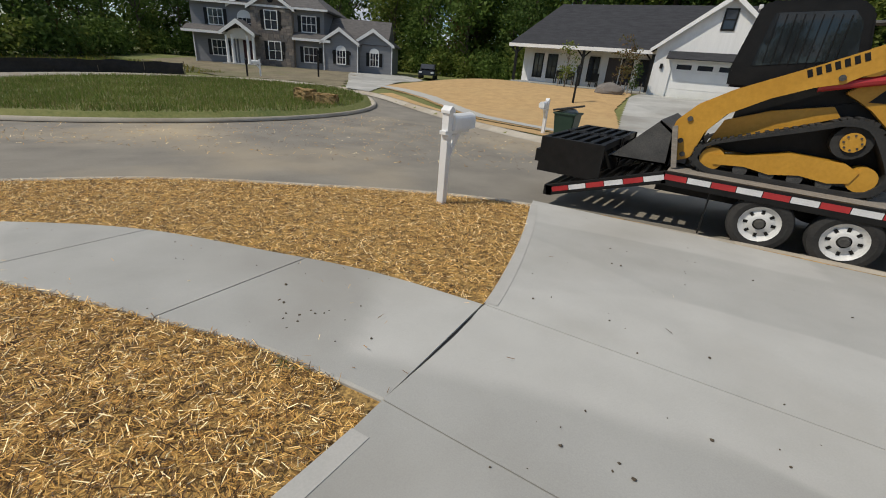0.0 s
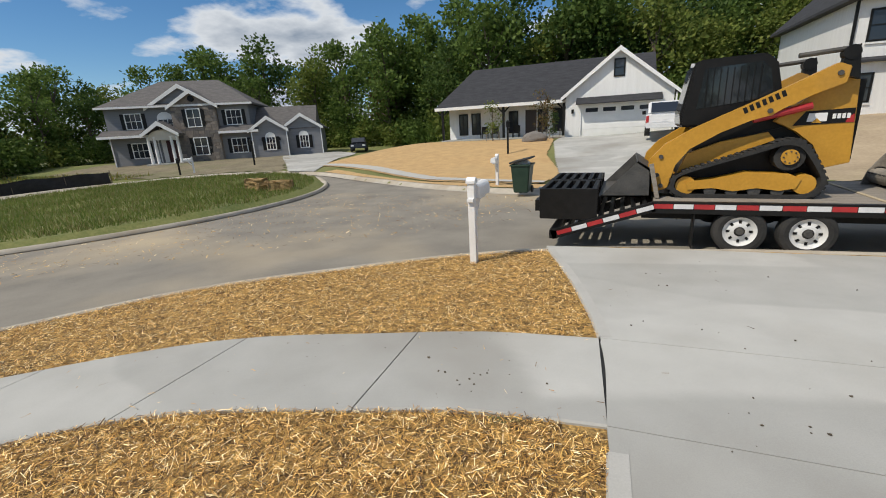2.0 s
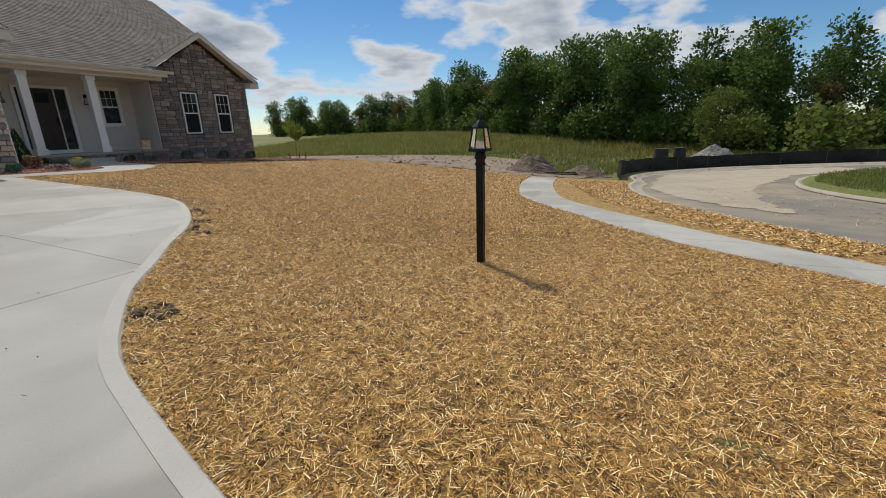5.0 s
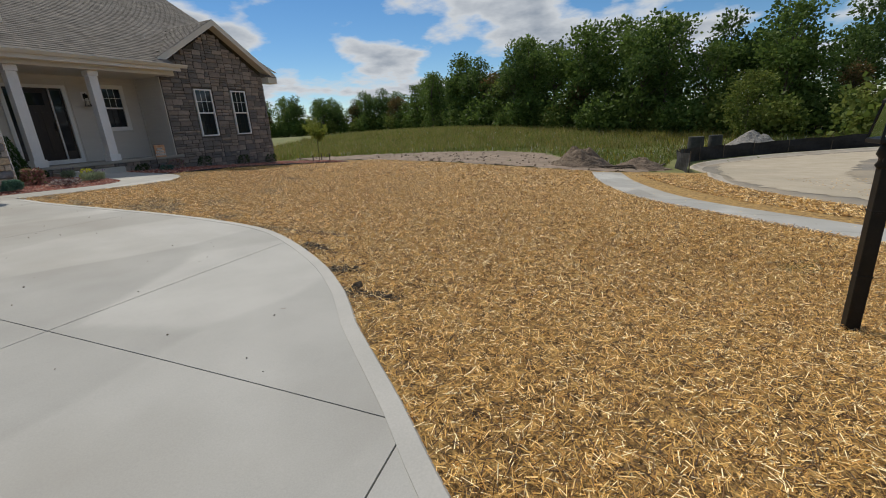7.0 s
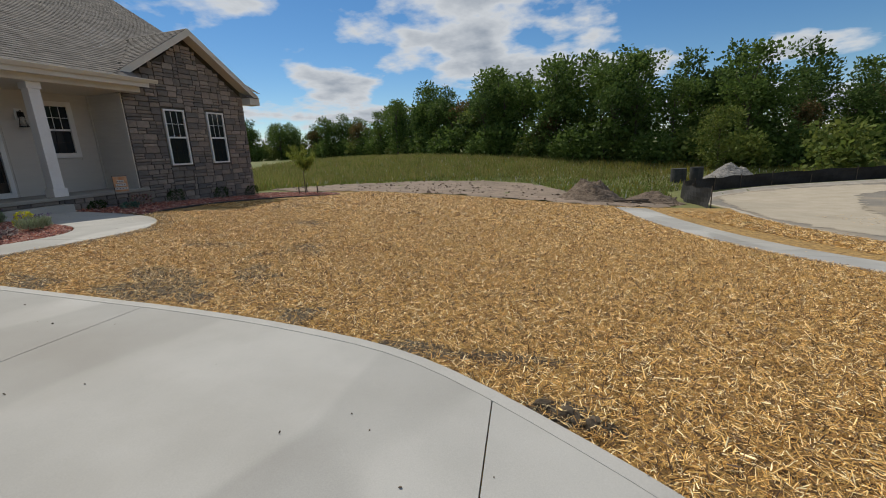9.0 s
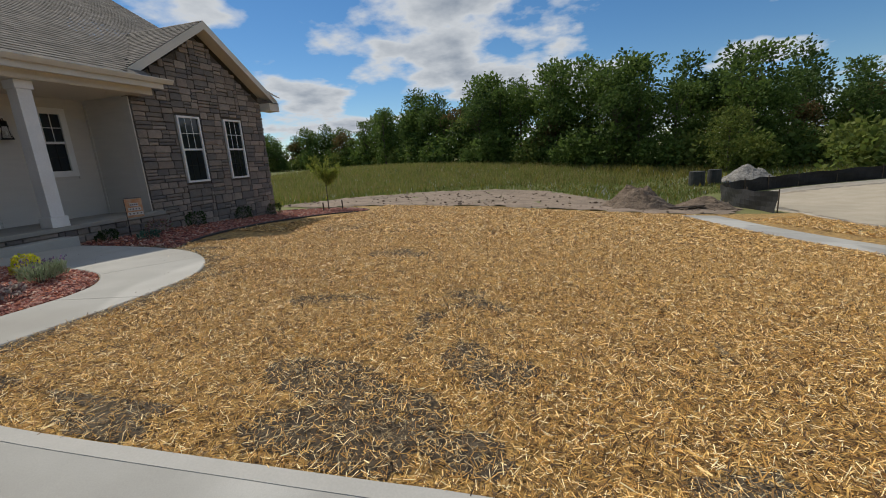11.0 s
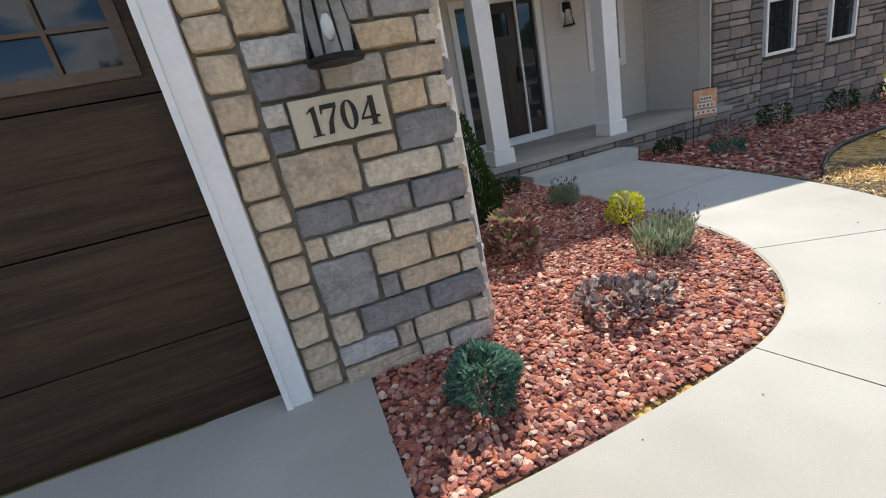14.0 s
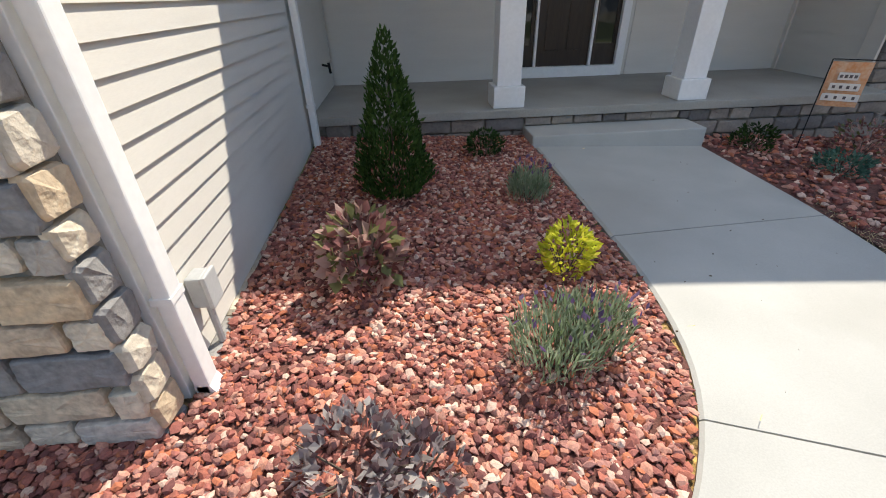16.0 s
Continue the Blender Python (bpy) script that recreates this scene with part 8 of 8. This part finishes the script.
    hpart(t, m, "portico_arch", prism([(5.25 + 1.35 * math.cos(a), 2.35 + 0.95 * math.sin(a)) for a in [math.pi * i / 12 for i in range(13)]], "y", -1.6, -1.5), CREAM)
    for x in (3.95, 4.5, 6.0, 6.55):
        hpart(t, m, "portico_column", add_lathe(bm_new(), (x, -1.5, 0), [(0.17, 0.15), (0.15, 0.3), (0.13, 2.5), (0.17, 2.7)], 12), WHITE)
    hpart(t, m, "portico_step", box(3.6, 6.9, -2.2, 0, -0.5, 0.13), CONCRETE)
    hpart(t, m, "entry_frame", box(4.5, 6.0, -0.06, 0, 0.13, 2.4), WHITE)
    hpart(t, m, "entry_door", box(4.95, 5.85, -0.10, -0.06, 0.15, 2.3), material("dark_red_door", (0.045, 0.008, 0.010), (0.07, 0.012, 0.014), 3, 0.4, 0), "dark red front door")
    # garage wing with two small gables
    for a, b, y, h0, s in ((13.2, 16.6, -0.6, 2.85, 0.68), (16.2, 20.0, 0.6, 2.95, 0.66)):
        hpart(t, m, "wing_wall", box(a, b, y, y + 0.3, -0.6, h0), GREY_WALL)
        hpart(t, m, "wing_gable", prism([(a, h0), (b, h0), ((a + b) / 2, h0 + (b - a) / 2 * s)], "y", y, y + 0.3), GREY_WALL)
        hpart(t, m, "wing_roof", gable_roof(a, b, y, 8, h0, s, 0.3), GREY_ROOF)
        gable_trim(t, m, a, b, y, h0, s, WHITE, 0.3, 0.28)
        house_window(t, m, (a + b) / 2 + 0.1, y, 0.85, 0.8, 1.2, WHITE, 3, SH, True)
    hpart(t, m, "wing_side", box(19.7, 20.0, 0.9, 8, -0.6, 2.95), GREY_WALL)
    hpart(t, m, "wing_main_roof", prism([(0.5, 2.8), (4.2, 5.3), (8.2, 2.8)], "x", W_, 19.6), GREY_ROOF)
    for x in (14.2, 15.9):
        hpart(t, m, "wing_lamp", box(x - 0.08, x + 0.08, -0.72, -0.6, 1.7, 2.0, 0.02), BLACK)
    for x, y in ((-0.05, -0.1), (4.2, -0.1), (13.2, -0.72), (16.62, -0.72), (19.98, 0.5)):
        hpart(t, m, "downspout", box(x, x + 0.09, y, y + 0.08, -0.5, 2.8), WHITE)


grey_house()

# ---- lots, drives and small far things ----
patch("lawn_far", [(8.5, -25.2), (3.2, -24.0), (2.6, -27), (4.2, -32), (4.6, -37.5), (5.2, -40.3), (15.5, -40.3), (19, -36), (20.5, -31.5), (14, -28.6)], STRAW_WHITE_LOT, 0.05, "smooth tan straw-covered lawn of the farmhouse lot", "lawn", 0.1)
patch("lawn_verge_far", [(-1.5, -22.6), (2.5, -22.3), (7, -23.7), (12, -26.3), (17.5, -28.7), (17, -29.3), (8.6, -25.0), (3, -23.7)], STRAW_WHITE_LOT, 0.045, "narrow straw-covered verge beyond the far kerb", "lawn", 0.1)
patch("driveway_far", [(2.9, -22.2), (-2.6, -22.2), (-3.2, -28), (-3.3, -40.2), (4.4, -40.2), (4.4, -36), (3.4, -30), (2.6, -26)], CONCRETE, 0.07, "pale concrete driveway of the farmhouse", "driveway", 0.1)
patch("pavement_far", [(3.0, -24.1), (9, -25.7), (14, -28.8), (20.5, -31.6), (20.3, -32.1), (13.7, -29.5), (8.7, -26.4), (3.0, -24.7)], CONCRETE_SMOOTH, 0.075, "pale strip of far pavement across the straw", "pavement", 0.1)
patch("driveway_grey_house", [(18.5, -28.9), (21.3, -29.6), (24.5, -33), (29.5, -38), (34, -43), (30.5, -47), (26, -45), (21.5, -36)], CONCRETE, 0.06, "pale concrete driveway of the grey house", "driveway", 0.1)
patch("ground_grey_lot", [(22, -29.8), (26, -30.3), (33, -27.5), (40, -27), (50, -29), (52, -36), (44, -38.5), (36, -43), (31, -42.3), (25.5, -34)],
      material("sparse_seeded_dirt", (0.15, 0.125, 0.08), (0.26, 0.22, 0.14), 0.8, 0.95, 0.6, c3=(0.11, 0.13, 0.045), stain=0.7, fine=8), 0.04, "brown seeded dirt in front of the grey house", "dirt", 0.5, bumpy=0.08)
patch("ground_white_lot", [(-6, -23), (-3.8, -28), (-3.6, -38), (-9, -38.5), (-30, -38), (-38, -24)],
      material("graded_tan_dirt", (0.34, 0.26, 0.17), (0.46, 0.36, 0.24), 0.7, 0.95, 0.5, c3=(0.22, 0.20, 0.10), stain=0.5, fine=8), 0.045, "graded tan dirt in front of the tall white house", "dirt", 0.5, bumpy=0.08)
mailbox(30.5, -29.6, 1.3, "white mailbox on a post near the grey house", 2.4)


def far_post(x, y, h, mat, label):
    t = thing("yard_lamp", (x, y, land(x, y)), label, "lamp post", "yard lamps")
    part("post", box(x - 0.05, x + 0.05, y - 0.05, y + 0.05, land(x, y) - 0.1, land(x, y) + h, 0.008), mat, t)
    part("head", add_lathe(bm_new(), (x, y, land(x, y) + h), [(0.07, 0), (0.13, 0.02), (0.10, 0.28), (0.15, 0.30), (0.02, 0.40)], 8), mat, t)


far_post(6.6, -32.5, 1.6, BLACK, "thin black yard lamp on the farmhouse lawn")
far_post(28.0, -33.2, 1.7, BLACK, "thin black yard lamp before the grey house")
far_post(31.3, -29.0, 0.9, BLACK, "short black newspaper post by the kerb")


def boulder(x, y, s):
    bm = bm_new()
    bmesh.ops.create_icosphere(bm, subdivisions=3, radius=1)
    for v in bm.verts:
        v.co *= 1 + 0.22 * noise.noise(v.co * 1.4 + Vector((x, y, 0)))
        v.co = Vector((x + v.co.x * s, y + v.co.y * s * 0.7, land(x, y) + 0.25 * s + v.co.z * s * 0.55))
    tagged(part("boulder", bm, STONE_DARK), "grey-brown boulder on the farmhouse lawn", "rock")


boulder(5.9, -37.2, 0.85)
SM = [tree_model("sapling", 3.4, 0.75, 201, LEAF_R, 0.25, 170, 0.17, 12, "staked sapling with reddish leaves by the farmhouse porch"),
      tree_model("sapling", 3.2, 0.6, 202, LEAF_B, 0.25, 150, 0.16, 12, "staked sapling with thin green leaves by the farmhouse porch"),
      tree_model("sapling", 1.9, 0.45, 203, LEAF_C, 0.2, 120, 0.14, 8, "small dark sapling by the farmhouse porch")]
for s, (x, y) in zip(SM, ((5.6, -38.6), (9.4, -38.9), (5.0, -39.6))):
    s.matrix_basis = Matrix.Translation((x, y, land(x, y) - 0.05))
    for dx in (-0.5, 0.5):
        tagged(part("tree_stake", box(x + dx - 0.03, x + dx + 0.03, y - 0.03, y + 0.03, land(x, y) - 0.2, land(x, y) + 0.7), DECK), "short wooden stake beside a sapling", "stake", "sapling stakes")


def pickup(x, y, z, rz):
    t = thing("pickup_truck", (x, y, z), "white pickup truck parked on the farmhouse drive", "truck")
    BASE.pop(t.name)
    t.location = (0, 0, 0)
    m = FLIP(x, y, z, rz)
    PW = material("white_car_paint", (0.70, 0.70, 0.70), (0.76, 0.76, 0.76), 1, 0.25, 0)
    b = hpart(t, m, "body", prism([(-2.9, 0.45), (-2.9, 1.15), (-1.3, 1.2), (2.0, 1.2), (2.75, 1.05), (2.9, 0.5)], "y", -0.98, 0.98, bevel=0.06), PW)
    c = hpart(t, m, "cab", prism([(-1.1, 1.18), (-0.85, 1.88), (0.7, 1.9), (1.5, 1.2)], "y", -0.88, 0.88, bevel=0.07), PW)
    hpart(t, m, "rear_window", prism([(-1.10, 1.28), (-0.90, 1.80), (-0.93, 1.82), (-1.13, 1.29)], "y", -0.72, 0.72), FAR_GLASS)
    for s in (-1, 1):
        hpart(t, m, "side_window", prism([(-0.9, 1.28), (-0.72, 1.78), (0.6, 1.8), (1.25, 1.28)], "y", s * 0.865, s * 0.895), FAR_GLASS)
        hpart(t, m, "tail_light", box(-2.93, -2.86, s * 0.90 - 0.07, s * 0.90 + 0.07, 0.75, 1.10, 0.01), RED)
        hpart(t, m, "mirror", box(0.8, 0.95, s * 1.0, s * 1.2, 1.2, 1.42, 0.02), BLACK)
        for xx in (-1.75, 1.85):
            w = hpart(t, m, "wheel", tube((xx, s * 0.72, 0.40), (xx, s * 1.0, 0.40), 0.40, n=20), RUBBER)
            part("rim", tube((xx, s * 1.0, 0.40), (xx, s * 1.01, 0.40), 0.25, n=16), RIM, w)
    hpart(t, m, "bumper", box(-3.05, -2.88, -0.95, 0.95, 0.45, 0.68, 0.02), SILVER)
    hpart(t, m, "tailgate", box(-2.925, -2.90, -0.78, 0.78, 0.72, 1.14, 0.01), PW)
    hpart(t, m, "number_plate", box(-2.94, -2.925, -0.16, 0.16, 0.78, 0.92), SILVER)


pickup(-2.0, -36.2, land(-2.0, -36.2) + 0.08, 268)


def small_car(x, y, rz):
    z = land(x, y) + 0.05
    t = thing("parked_car", (x, y, z), "small dark car parked beyond the grey house drive", "car")
    BASE.pop(t.name)
    t.location = (0, 0, 0)
    m = FLIP(x, y, z, rz)
    DK = material("dark_car_paint", (0.02, 0.02, 0.022), (0.03, 0.03, 0.034), 2, 0.25, 0)
    hpart(t, m, "body", prism([(-2.1, 0.3), (-2.1, 0.85), (-1.6, 0.95), (2.1, 0.85), (2.15, 0.4)], "y", -0.85, 0.85, bevel=0.06), DK)
    hpart(t, m, "cabin", prism([(-1.5, 0.92), (-0.95, 1.45), (0.6, 1.45), (1.3, 0.9)], "y", -0.75, 0.75, bevel=0.06), DK)
    hpart(t, m, "windscreen", prism([(0.68, 1.38), (1.22, 0.97), (1.26, 1.0), (0.72, 1.42)], "y", -0.62, 0.62), FAR_GLASS)
    for s in (-1, 1):
        hpart(t, m, "headlight", box(2.10, 2.18, s * 0.6 - 0.15, s * 0.6 + 0.15, 0.6, 0.75, 0.01), SILVER)
        for xx in (-1.3, 1.35):
            hpart(t, m, "wheel", tube((xx, s * 0.62, 0.32), (xx, s * 0.87, 0.32), 0.32, n=18), RUBBER)


small_car(27.2, -47.5, 120)

# grit and small dark chips on the concrete
rocks("concrete_grit", [(-4.6, -13.4), (0.3, -13.4), (-0.1, -8.0), (0.3, -2.8), (1.6, 1.5), (4.3, 5.2), (4.7, 12), (-0.3, 13.2), (-4.6, 13)], 1.8, (0.002, 0.007), SOIL, "small dark crumbs of soil on the concrete", "grit", 51, lift=0.053)
rocks("pavement_grit", PAVE_POLY[:20] + PAVE_POLY[-20:], 4, (0.002, 0.006), SOIL, "small dark crumbs of soil on the pavement", "grit", 52, lift=0.053)
rocks("path_grit", WALK_POLY, 2.5, (0.002, 0.005), SOIL, "small dark crumbs of soil on the garden path", "grit", 53, lift=0.053)
straws("stray_straw", [DRIVE_POLY[:-2] + [(3.0, 13), (-1.0, -3), (-1.2, -13)], PAVE_POLY, WALK_POLY], [], (0.5, 6, 0.6), (0.02, 0.07), (0.002, 0.004), STRAW, "stray straws blown onto the concrete", 54, lift=0.053, tilt=0.05)
